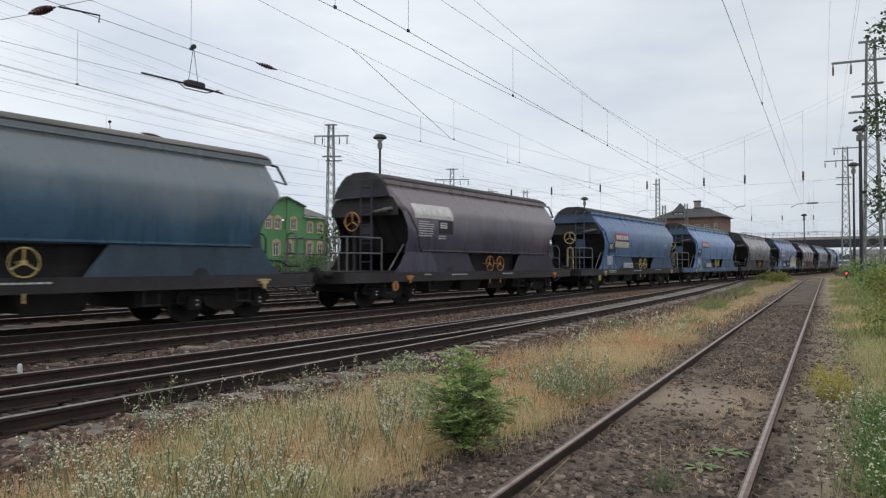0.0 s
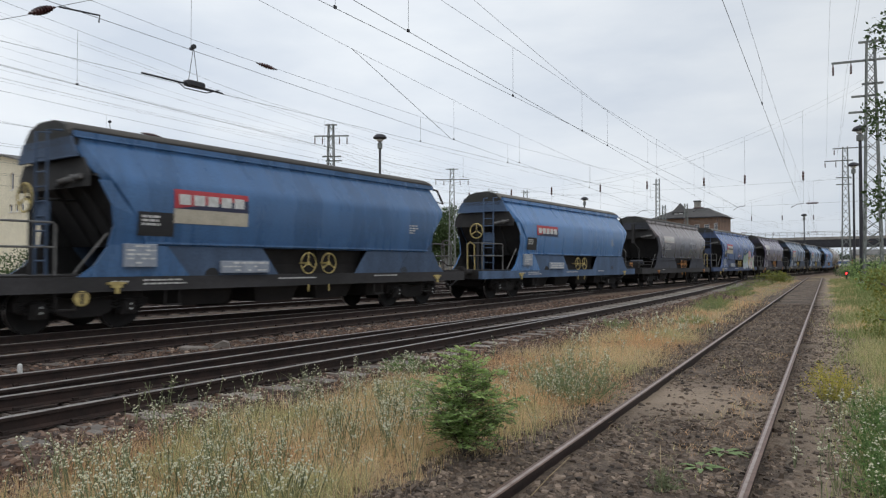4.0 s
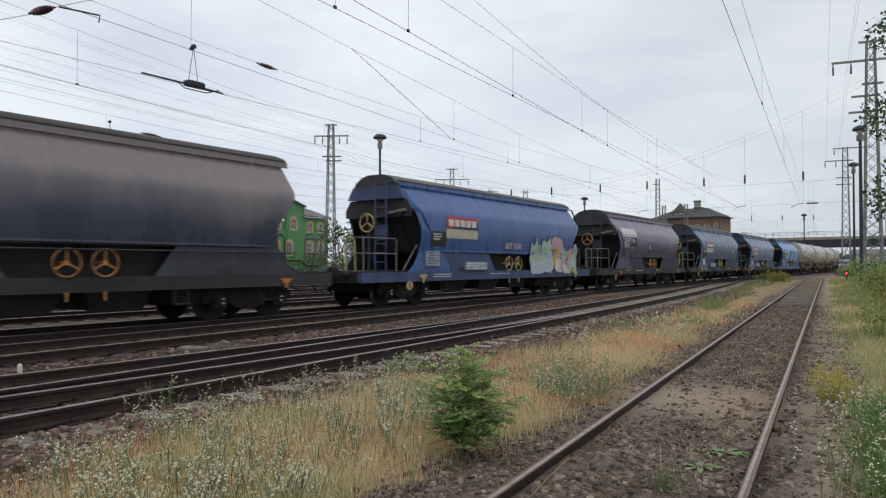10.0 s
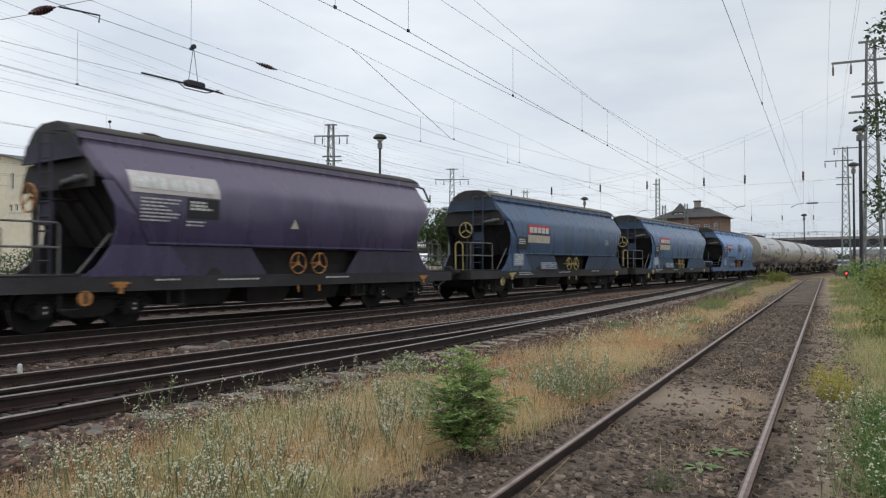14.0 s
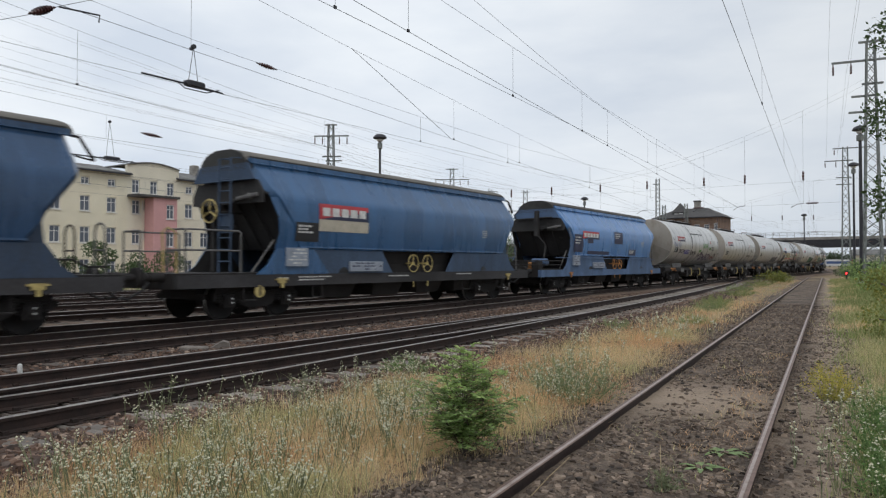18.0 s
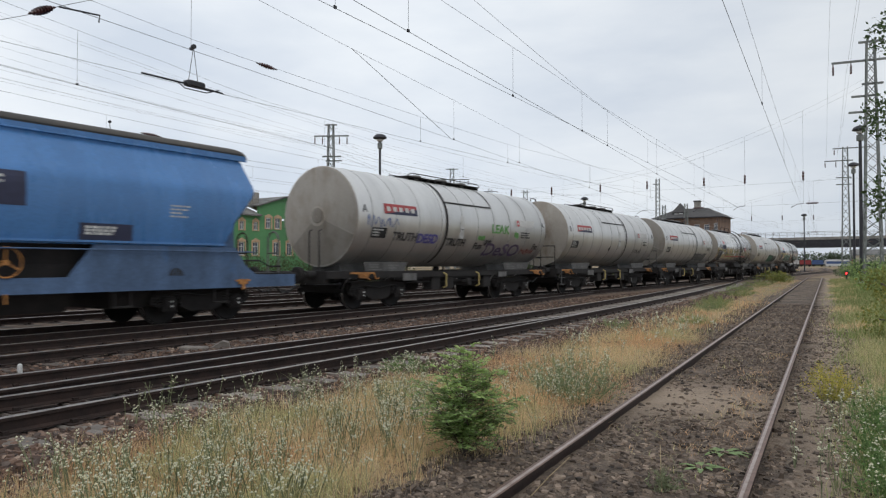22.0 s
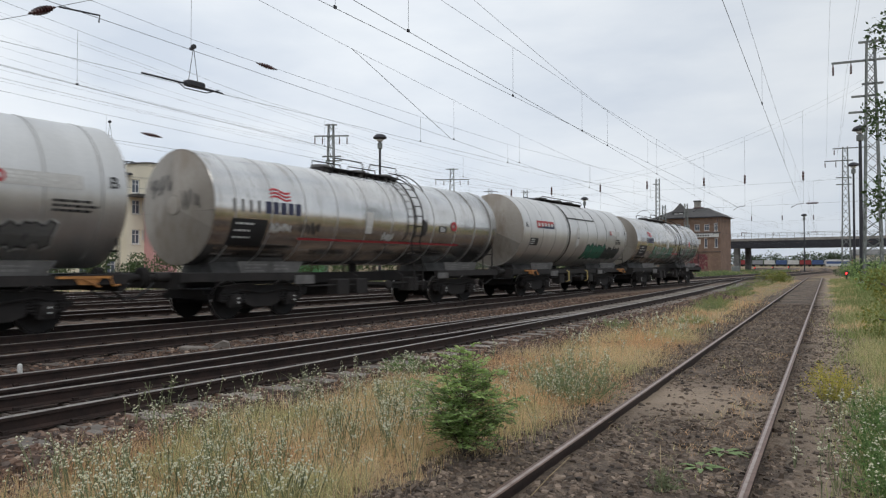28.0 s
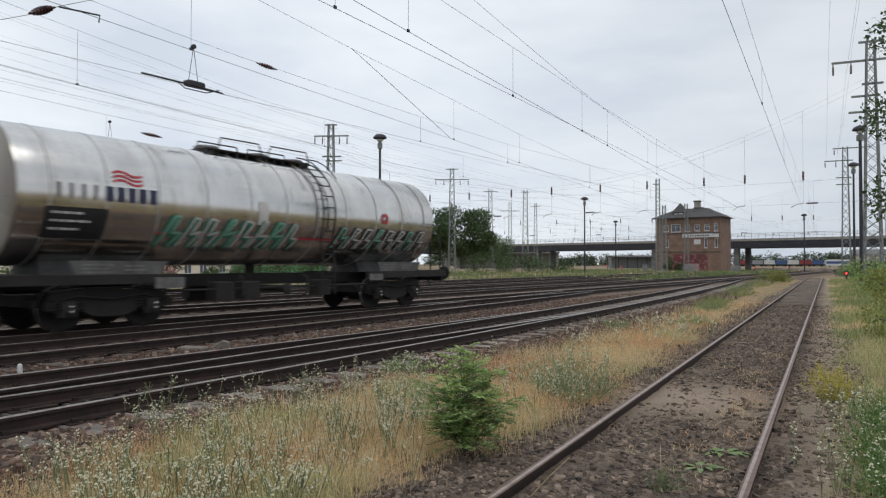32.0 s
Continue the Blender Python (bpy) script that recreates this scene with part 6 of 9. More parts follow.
M_WINFRAME = surface("white_window_frame", (0.75, 0.74, 0.72), (0.6, 0.59, 0.57), rough=0.6, scale=4, fine=30, bump=0.0)
# blue-grey pane colour stands in for sky reflection and curtains
M_GLASS = glass("window_glass", (0.10, 0.115, 0.145))
M_BRICK = surface("brown_brick", (0.25, 0.165, 0.12), (0.165, 0.105, 0.078), rough=0.9, scale=0.7, fine=9, bump=0.3, stain=(0.33, 0.22, 0.15), stain_at=(0.55, 0.75))
M_REDSPRAY = surface("red_sprayed_wall", (0.20, 0.03, 0.045), (0.10, 0.035, 0.035), rough=0.7, scale=0.8, fine=14, bump=0.05, stain=(0.24, 0.155, 0.12), stain_at=(0.52, 0.6))
M_STEEL = surface("weathered_mast_steel", (0.27, 0.29, 0.275), (0.17, 0.18, 0.175), rough=0.75, metal=0.3, scale=2, fine=20, bump=0.1)
M_DARKSTEEL = surface("dark_painted_steel", (0.045, 0.045, 0.055), (0.025, 0.025, 0.03), rough=0.6, metal=0.2, scale=2, fine=20, bump=0.1)
M_WIRE = surface("oxidised_wire", (0.11, 0.115, 0.115), (0.06, 0.065, 0.065), rough=0.6, metal=0.4, scale=2, fine=20, bump=0.0)
M_INSULATOR = surface("brown_porcelain", (0.085, 0.03, 0.028), (0.05, 0.02, 0.02), rough=0.3, scale=5, fine=30, bump=0.0)
M_REDLAMP = lamp_glow("red_signal_lamp", (1.0, 0.03, 0.03), 6.0)


def wall_piece(a0, a1, z0, z1, holes, thick, place, mat, parent, name="wall", label="", top=None):
    """Wall from a0 to a1 with rectangular openings through it; place(a, depth, z) gives the spot. top(a): height of an uneven rim."""
    As = sorted({a0, a1, *[h[0] for h in holes], *[h[1] for h in holes]})
    Zs = sorted({z0, z1, *[h[2] for h in holes], *[h[3] for h in holes]})
    s = Shape()
    for p, q in zip(As, As[1:]):
        for u, v in zip(Zs, Zs[1:]):
            if any(h[0] - 1e-6 <= p and q <= h[1] + 1e-6 and h[2] - 1e-6 <= u and v <= h[3] + 1e-6 for h in holes):
                continue
            vp, vq = (v, v) if v < z1 or top is None else (top(p), top(q))
            vs = [place(a, d, z) for d in (0, thick) for a, z in ((p, u), (q, u), (q, vq), (p, vp))]
            s.add(vs, [(0, 1, 2, 3), (7, 6, 5, 4), (0, 4, 5, 1), (1, 5, 6, 2), (2, 6, 7, 3), (3, 7, 4, 0)])
    return part(name, s, mat, parent, label)


def window_unit(a0, a1, z0, z1, place, parent, trim=None, bars=True, arched=False):
    """Window in an opening: frame with a mullion and a transom, glass behind, a sill, and a painted surround."""
    f = 0.09
    def bx(s, p, q, u, v, d0, d1):
        vs = [place(a, d, z) for d in (d0, d1) for a, z in ((p, u), (q, u), (q, v), (p, v))]
        s.add(vs, [(0, 1, 2, 3), (7, 6, 5, 4), (0, 4, 5, 1), (1, 5, 6, 2), (2, 6, 7, 3), (3, 7, 4, 0)])
    s = Shape()
    for p, q, u, v in ((a0, a0 + f, z0, z1), (a1 - f, a1, z0, z1), (a0 + f, a1 - f, z0, z0 + f), (a0 + f, a1 - f, z1 - f, z1)):
        bx(s, p, q, u, v, 0.10, 0.16)
    if bars:
        m = (a0 + a1) / 2
        bx(s, m - 0.035, m + 0.035, z0 + f, z1 - f, 0.10, 0.16)
        t = z0 + (z1 - z0) * 0.66
        bx(s, a0 + f, m - 0.035, t - 0.03, t + 0.03, 0.105, 0.155)
        bx(s, m + 0.035, a1 - f, t - 0.03, t + 0.03, 0.105, 0.155)
    w = part("window", s, M_WINFRAME, parent, "white-framed window")
    s = Shape()
    bx(s, a0 + f * 0.5, a1 - f * 0.5, z0 + f * 0.5, z1 - f * 0.5, 0.125, 0.135)
    part("pane", s, M_GLASS, w)
    s = Shape()
    bx(s, a0 - 0.08, a1 + 0.08, z0 - 0.08, z0 - 0.01, -0.08, 0.02)
    part("sill", s, M_WINFRAME if trim is None else trim, w)
    if trim is not None:
        s = Shape()
        for p, q, u, v in ((a0 - 0.22, a0 - 0.01, z0 - 0.1, z1 + 0.02), (a1 + 0.01, a1 + 0.22, z0 - 0.1, z1 + 0.02), (a0 - 0.22, a1 + 0.22, z1 + 0.02, z1 + 0.22)):
            bx(s, p, q, u, v, -0.035, 0.0)
        m = (a0 + a1) / 2
        vs = [place(a, d, z) for d in (-0.035, 0.0) for a, z in ((a0 - 0.22, z1 + 0.22), (a1 + 0.22, z1 + 0.22), (m, z1 + 0.5))]
        s.add(vs, [(0, 1, 2), (5, 4, 3), (0, 3, 4, 1), (1, 4, 5, 2), (2, 5, 3, 0)])
        part("surround", s, trim, w, "pale orange window surround")


def box_walls(parent, X, Y0, Y1, depth, z0, z1, mat, thick=0.35):
    """Back and end walls that close a block whose front lies at x = X."""
    s = Shape().box(X - depth, Y0, z0, X - depth + thick, Y1, z1)
    part("back_wall", s, mat, parent)


def gable_roof(parent, X, Y0, Y1, depth, ze, zr, mat, over=0.35, name="roof"):
    """Two slopes with the ridge along y."""
    s = Shape()
    xm = X - depth / 2
    for xe in (X + over, X - depth - over):
        vs = [(xe, Y0 - over, ze), (xe, Y1 + over, ze), (xm, Y1 + over, zr), (xm, Y0 - over, zr)]
        s.add(vs + [(x, y, z + 0.18) for x, y, z in vs], [(0, 1, 2, 3), (7, 6, 5, 4), (0, 4, 5, 1), (1, 5, 6, 2), (2, 6, 7, 3), (3, 7, 4, 0)])
    return part(name, s, mat, parent)


def gutter(parent, X, Y0, Y1, z):
    part("gutter", Shape().box(X + 0.35, Y0 - 0.3, z - 0.02, X + 0.48, Y1 + 0.3, z + 0.12), M_DARKSTEEL, parent)


FX = -67.0


def front(a, d, z):
    return (FX - d, a, z)


def holes_of(centres, rows):
    return [(a - w / 2, a + w / 2, z - h / 2, z + h / 2) for z, w, h in rows for a in centres]


def tenement():
    t = thing("apartment_house", "cream plastered three-storey apartment house with a grey roof", "house", "houses beyond the railway yard")
    rows = [(9.72, 0.85, 0.7), (7.50, 1.0, 1.5), (4.45, 1.0, 1.6), (1.35, 1.0, 1.5)]
    hs = holes_of((33.8, 36.65, 39.35), rows)
    wall_piece(31.8, 41.0, -0.1, 10.75, hs, 0.4, front, M_PLASTER, t, "front_wall")
    for h in hs:
        window_unit(*h, front, t)
    wall_piece(32.2, 41.0, -0.1, 10.75, [], 0.4, lambda a, d, z: (FX - 12.2 + d, a, z), M_PLASTER, t, "back_wall")
    gable = lambda a: 10.7 + 1.25 * (1 - abs(a - 6.1) / 6.1)
    side = lambda a, d, z: (FX - a, 31.8 + d, z)
    hs2 = [(3.6, 4.2, 8.6, 10.2), (1.6, 2.2, 6.5, 7.2), (2.7, 3.3, 6.5, 7.2), (3.8, 4.4, 6.5, 7.2)]
    wall_piece(0.4, 6.1, -0.1, 10.7, hs2, 0.4, side, M_PLASTER, t, "gable_wall", top=gable)
    wall_piece(6.1, 12.2, -0.1, 10.7, [], 0.4, side, M_PLASTER, t, "gable_wall", top=gable)
    for h in hs2:
        window_unit(*h, side, t, bars=False)
    gable_roof(t, FX, 31.8, 41.0, 12.2, 10.68, 12.0, M_ROOF)
    gutter(t, FX, 31.8, 41.0, 10.65)
    part("downpipe", Shape().tube([(FX + 0.1, 31.95, 0), (FX + 0.1, 31.95, 10.6)], 0.07, 6), M_STEEL, t)


def tenement_middle():
    t = thing("apartment_house", "cream apartment house with a curved gable and a pink stair bay", "house", "houses beyond the railway yard")
    hs = [(a - 0.42, a + 0.42, 8.9, 10.3) for a in (41.95, 44.0, 46.0)] + [(41.55, 42.45, 6.75, 8.2), (41.55, 42.45, 3.65, 5.15)]
    hs += [(a - 0.1, a + 0.1, z, z + 0.95) for z in (4.2, 7.25) for a in (42.75, 42.97)]
    peak = lambda a: 11.72 + 0.42 * math.cos((a - 44.0) / 3.0 * math.pi / 2) if abs(a - 44.0) < 2.99 else 11.72
    cells = [41.0 + 0.4 * k for k in range(16)]
    s = Shape()
    for p, q in zip(cells, cells[1:]):
        vs = [front(a, d, z) for d in (0, 0.4) for a, z in ((p, 11.65), (q, 11.65), (q, peak(q)), (p, peak(p)))]
        s.add(vs, [(0, 1, 2, 3), (7, 6, 5, 4), (1, 5, 6, 2), (2, 6, 7, 3), (3, 7, 4, 0)])
    part("gable", s, M_PLASTER2, t, "curved gable")
    s = Shape()
    for p, q in zip(cells, cells[1:]):
        vs = [front(a, d, z) for d in (-0.15, 6.0) for a, z in ((p, peak(p) + 0.003), (q, peak(q) + 0.003), (q, peak(q) + 0.13), (p, peak(p) + 0.13))]
        s.add(vs, [(0, 1, 2, 3), (7, 6, 5, 4), (0, 4, 5, 1), (1, 5, 6, 2), (2, 6, 7, 3), (3, 7, 4, 0)])
    part("roof", s, M_ROOF, t)
    wall_piece(41.0, 47.0, -0.1, 11.65, hs, 0.4, front, M_PLASTER2, t, "front_wall")
    for h in hs:
        window_unit(*h, front, t, bars=h[1] - h[0] > 0.5)
    wall_piece(41.0, 47.0, -0.1, 11.65, [], 0.4, lambda a, d, z: (FX - 12.2 + d, a, z), M_PLASTER2, t, "back_wall")
    bay = lambda a, d, z: (FX + 1.6 - d, a, z)
    hb = [(44.45, 45.35, 6.3, 7.8), (44.45, 45.35, 3.4, 4.95)]
    wall_piece(42.95, 45.7, -0.1, 8.45, hb, 0.3, bay, M_PINK, t, "pink_bay", "pink plastered stair bay")
    for h in hb:
        window_unit(*h, bay, t)
    part("bay_side", Shape().box(FX, 42.95, -0.1, FX + 1.3, 43.25, 8.45).box(FX, 45.4, -0.1, FX + 1.3, 45.7, 8.45), M_PINK, t)
    part("bay_roof", Shape().box(FX - 0.02, 41.0, 8.45, FX + 1.85, 45.9, 8.68), M_SLATE, t)


def tenement_end():
    t = thing("apartment_house", "pale cream plastered apartment house with a grey roof and chimney", "house", "houses beyond the railway yard")
    rows = [(9.72, 0.85, 0.75), (7.4, 1.0, 1.55), (4.3, 1.0, 1.65), (1.3, 1.0, 1.5)]
    hs = holes_of((48.3, 50.3, 52.9), rows)
    wall_piece(47.0, 54.2, -0.1, 10.75, hs, 0.4, front, M_PLASTER2, t, "front_wall")
    for h in hs:
        window_unit(*h, front, t)
    wall_piece(47.0, 54.2, -0.1, 10.75, [], 0.4, lambda a, d, z: (FX - 10 + d, a, z), M_PLASTER2, t, "back_wall")
    part("end_wall", Shape().box(FX - 9.6, 53.8, -0.1, FX - 0.4, 54.2, 10.75), M_PLASTER2, t)
    gable_roof(t, FX, 47.0, 54.2, 10, 10.7, 12.1, M_ROOF)
    gutter(t, FX, 47.0, 54.2, 10.68)
    part("chimney", Shape().chamfer(FX - 4.6, 51.6, 11.5, FX - 3.8, 52.4, 13.2, 0.04), M_CONCRETE, t, "pale plastered chimney")
    part("downpipe", Shape().tube([(FX + 0.1, 54.1, 0), (FX + 0.1, 54.1, 10.6)], 0.07, 6), M_STEEL, t)


def green_house():
    t = thing("green_house", "green plastered house with pale orange window surrounds", "house", "houses beyond the railway yard")
    ha = holes_of((55.6, 57.7), [(6.2, 0.65, 1.0), (3.45, 0.85, 1.6)])
    wall_piece(54.3, 58.2, -0.1, 7.45, ha, 0.35, front, M_GREEN, t, "annexe_wall")
    hm = [(a - 0.4, a + 0.4, 6.0, 7.3) for a in (59.7, 61.2, 62.3, 63.9)] + [(a - 0.45, a + 0.45, 2.7, 4.3) for a in (61.0, 63.2)]
    top = lambda a: 8.7 + 1.35 * (1 - abs(a - 62.6) / 4.4)
    wall_piece(58.2, 62.6, -0.1, 8.7, [h for h in hm if h[1] < 62.7 and h[0] < 62], 0.35, front, M_GREEN, t, "front_wall", top=top)
    wall_piece(62.6, 65.8, -0.1, 8.7, [h for h in hm if h[0] > 62.6], 0.35, front, M_GREEN, t, "front_wall", top=top)
    hw = holes_of((66.8, 68.7), [(6.3, 0.75, 1.1), (3.45, 0.85, 1.6)])
    wall_piece(65.8, 70.2, -0.1, 7.75, hw, 0.35, front, M_GREEN, t, "wing_wall")
    for h in ha + [h for h in hm if not (h[0] < 62.6 < h[1] or 61.95 < h[0] < 62.6)] + hw:
        window_unit(*h, front, t, trim=M_TRIM)
    part("end_wall", Shape().box(FX - 9.6, 69.85, -0.1, FX - 0.35, 70.2, 7.75).box(FX - 9.6, 54.3, -0.1, FX - 0.35, 54.65, 7.45), M_GREEN, t)
    s = Shape()
    for p, q, ze, zr in ((54.3, 58.2, 7.42, 9.3), (65.8, 70.2, 7.75, 9.4)):
        vs = [(FX + 0.4, p - 0.1, ze), (FX + 0.4, q + 0.2, ze), (FX - 5, q + 0.2, zr), (FX - 5, p - 0.1, zr)]
        s.add(vs + [(x, y, z + 0.16) for x, y, z in vs], [(0, 1, 2, 3), (7, 6, 5, 4), (0, 4, 5, 1), (1, 5, 6, 2), (2, 6, 7, 3), (3, 7, 4, 0)])
    part("roof", s, M_ROOF, t, "grey lean-to roof")
    s = Shape()
    for p, q in ((58.0, 62.6), (62.6, 66.0)):
        vs = [(FX + 0.25, p, top(p) + 0.01), (FX + 0.25, q, top(q) + 0.01), (FX - 9.5, q, top(q) + 0.01), (FX - 9.5, p, top(p) + 0.01)]
        s.add(vs + [(x, y, z + 0.16) for x, y, z in vs], [(0, 1, 2, 3), (7, 6, 5, 4), (0, 4, 5, 1), (1, 5, 6, 2), (2, 6, 7, 3), (3, 7, 4, 0)])
    part("roof", s, M_ROOF, t)
    part("chimney", Shape().box(FX - 2.2, 58.6, 8.6, FX - 1.5, 59.5, 10.5), M_CONCRETE, t)
    part("chimney", Shape().disc((FX - 12, 56.0, 0), (0, 0, 1), [(1.7, 0), (1.7, 10.9), (1.5, 11.1)], 16), M_SLATE, t, "round dark tank behind the roof")


tenement()
tenement_middle()
tenement_end()
green_house()


# ---- signal box ----
def oriented(ox, oy, ang):
    m = pose(ox, oy, 0, 0, 0, ang)
    return lambda a, d, z: tuple(m @ Vector((a, d, z)))


def signal_box():
    """Brick signal box of three storeys, with a hipped slate roof, a spired dormer and a lantern."""
    t = thing("signal_box", "brown brick signal box with a hipped slate roof", "signal box")
    # its front faces the camera; a runs along it to the right, d away from the camera
    at = oriented(-46.4, 146.6, 0.0)
    w, dp, ze = 12.7, 9.0, 11.1
    up = [(a - 0.5, a + 0.5, 8.3, 9.6) for a in (2.0, 6.3, 8.2, 10.1)] + [(3.0, 4.9, 8.2, 9.8), (11.5, 12.2, 8.2, 9.8)]
    mid = [(9.6, 10.2, 4.9, 6.8), (11.6, 12.2, 4.9, 6.8), (1.9, 2.5, 5.0, 6.6)]
    wall_piece(0, w, -0.1, ze, up + mid, 0.5, at, M_BRICK, t, "front_wall")
    for h in up:
        window_unit(*h, at, t, bars=True)
    for h in mid:
        window_unit(*h, at, t, bars=False)
    s = Shape()
    for a0, a1, d0, d1 in ((0, 0.5, 0.5, dp), (w - 0.5, w, 0.5, dp), (0.5, w - 0.5, dp - 0.5, dp)):
        vs = [at(a, d, z) for z in (-0.1, ze) for a, d in ((a0, d0), (a1, d0), (a1, d1), (a0, d1))]
        s.add(vs, [(3, 2, 1, 0), (4, 5, 6, 7), (0, 1, 5, 4), (1, 2, 6, 5), (2, 3, 7, 6), (3, 0, 4, 7)])
    part("side_wall", s, M_BRICK, t)
    def bx(name, a0, a1, d0, d1, z0, z1, mat, label=""):
        vs = [at(a, d, z) for z in (z0, z1) for a, d in ((a0, d0), (a1, d0), (a1, d1), (a0, d1))]
        return part(name, Shape().add(vs, [(3, 2, 1, 0), (4, 5, 6, 7), (0, 1, 5, 4), (1, 2, 6, 5), (2, 3, 7, 6), (3, 0, 4, 7)]), mat, t, label)
    o = 0.7
    ring = [at(a, d, ze) for a, d in ((-o, -o), (w + o, -o), (w + o, dp + o), (-o, dp + o))]
    top = [at(a, d, 13.2) for a, d in ((3.2, dp * 0.45), (w - 3.4, dp * 0.45), (w - 3.4, dp * 0.6), (3.2, dp * 0.6))]
    part("roof", Shape().add(ring + top, [(3, 2, 1, 0), (4, 5, 6, 7), (0, 1, 5, 4), (1, 2, 6, 5), (2, 3, 7, 6), (3, 0, 4, 7)]), M_SLATE, t, "hipped dark slate roof")
    bx("eaves_board", -o, w + o, -o, 0.0, ze - 0.18, ze, M_DARKSTEEL)
    bx("cornice", -0.06, w + 0.06, -0.08, 0.0, 7.75, 7.95, M_SLATE)
    bx("cornice", -0.06, w + 0.06, -0.08, 0.0, 4.0, 4.12, M_SLATE)
    sign = bx("name_board", 5.3, 12.4, -0.1, -0.003, 7.0, 7.75, M_WHITE, "long white name board")
    bars = Shape()
    for k in range(8):
        a = 6.8 + 0.5 * k
        vs = [at(a + da, d, z) for d in (-0.115, -0.102) for da, z in ((0, 7.2), (0.3, 7.2), (0.3, 7.5), (0, 7.5))]
        bars.add(vs, [(0, 1, 2, 3), (7, 6, 5, 4), (0, 4, 5, 1), (1, 5, 6, 2), (2, 6, 7, 3), (3, 7, 4, 0)])
    part("lettering", bars, M_BLACK, sign)
    bx("number_board", 7.6, 8.9, -0.1, -0.003, 5.6, 6.6, M_WHITE, "pale square board")
    # dormer with a spire, and a lantern
    bx("dormer", 3.0, 5.4, 1.2, 4.2, ze, 12.3, M_SLATE)
    ring = [at(a, d, 12.3) for a, d in ((2.8, 1.0), (5.6, 1.0), (5.6, 4.4), (2.8, 4.4))] + [at(4.2, 2.6, 14.4)]
    part("spire", Shape().add(ring, [(3, 2, 1, 0), (0, 1, 4), (1, 2, 4), (2, 3, 4), (3, 0, 4)]), M_SLATE, t)
    for a in (3.35, 4.3):
        bx("dormer_window", a, a + 0.75, 1.15, 1.2, 11.3, 12.1, M_WINFRAME)
    bx("chimney", 6.6, 7.7, 4.0, 5.1, 12.5, 14.6, M_CONCRETE, "pale square chimney")
    bx("chimney_cap", 6.45, 7.85, 3.85, 5.25, 14.6, 14.8, M_SLATE)
    bx("sprayed_field", 3.4, 10.2, -0.02, -0.004, 0.6, 3.6, M_REDSPRAY, "dark red graffiti on the ground-floor wall")
    bx("sprayed_field", 4.6, 8.6, -0.03, -0.022, 0.2, 1.7, spray("spray_grey_pink", (0.36, 0.25, 0.25)), "pinkish sprayed patch")
    return t


signal_box()


# ---- road bridge ----
def road_bridge():
    t = thing("road_bridge", "long grey road bridge on piers across the yard", "bridge")
    ang = math.degrees(math.atan2(30.0, -220.0))
    at = oriented(70.0, 168.0, ang)
    def bx(name, a0, a1, d0, d1, z0, z1, mat, label=""):
        vs = [at(a, d, z) for z in (z0, z1) for a, d in ((a0, d0), (a1, d0), (a1, d1), (a0, d1))]
        return part(name, Shape().add(vs, [(3, 2, 1, 0), (4, 5, 6, 7), (0, 1, 5, 4), (1, 2, 6, 5), (2, 3, 7, 6), (3, 0, 4, 7)]), mat, t, label)
    L = 250.0
    bx("deck", 0, L, -11, 0.4, 7.15, 7.5, M_CONCRETE, "pale concrete deck edge")
    for d in (0.0, -2.6, -5.2, -7.8, -10.4):
        bx("girder", 0, L, d - 0.35, d + (0.3 if d == 0.0 else 0), 5.55, 7.15, M_DARKSTEEL, "dark steel girder")
    bx("kerb", 0, L, 0.1, 0.4, 7.5, 7.75, M_CONCRETE)
    for z in (8.3, 8.62, 8.95):
        bx("handrail", 0, L, 0.24, 0.29, z, z + 0.05, M_STEEL)
    post = Shape()
    k = 0.0
    while k < L:
        vs = [at(a, d, z) for z in (7.75, 9.0) for a, d in ((k, 0.23), (k + 0.06, 0.23), (k + 0.06, 0.3), (k, 0.3))]
        post.add(vs, [(3, 2, 1, 0), (4, 5, 6, 7), (0, 1, 5, 4), (1, 2, 6, 5), (2, 3, 7, 6), (3, 0, 4, 7)])
        k += 1.6
    tagged(part("railing_post", post, M_STEEL, t), kind="stuff")
    for a in (42, 109.5, 131, 168, 205):
        for d in (-1.6, -9.4):
            bx("pier", a - 0.6, a + 0.6, d, d + 1.2, -0.2, 5.55, M_ROOF, "dark concrete pier")
    for a in (45, 78, 118, 150, 185):
        s = Shape().tube([at(a, -0.5, 7.5), at(a, -0.5, 13.5)], 0.06, 6)
        s.tube([at(a, -0.5, 13.5), at(a, -2.0, 13.8)], 0.05, 5)
        part("street_light", s, M_STEEL, t)


road_bridge()


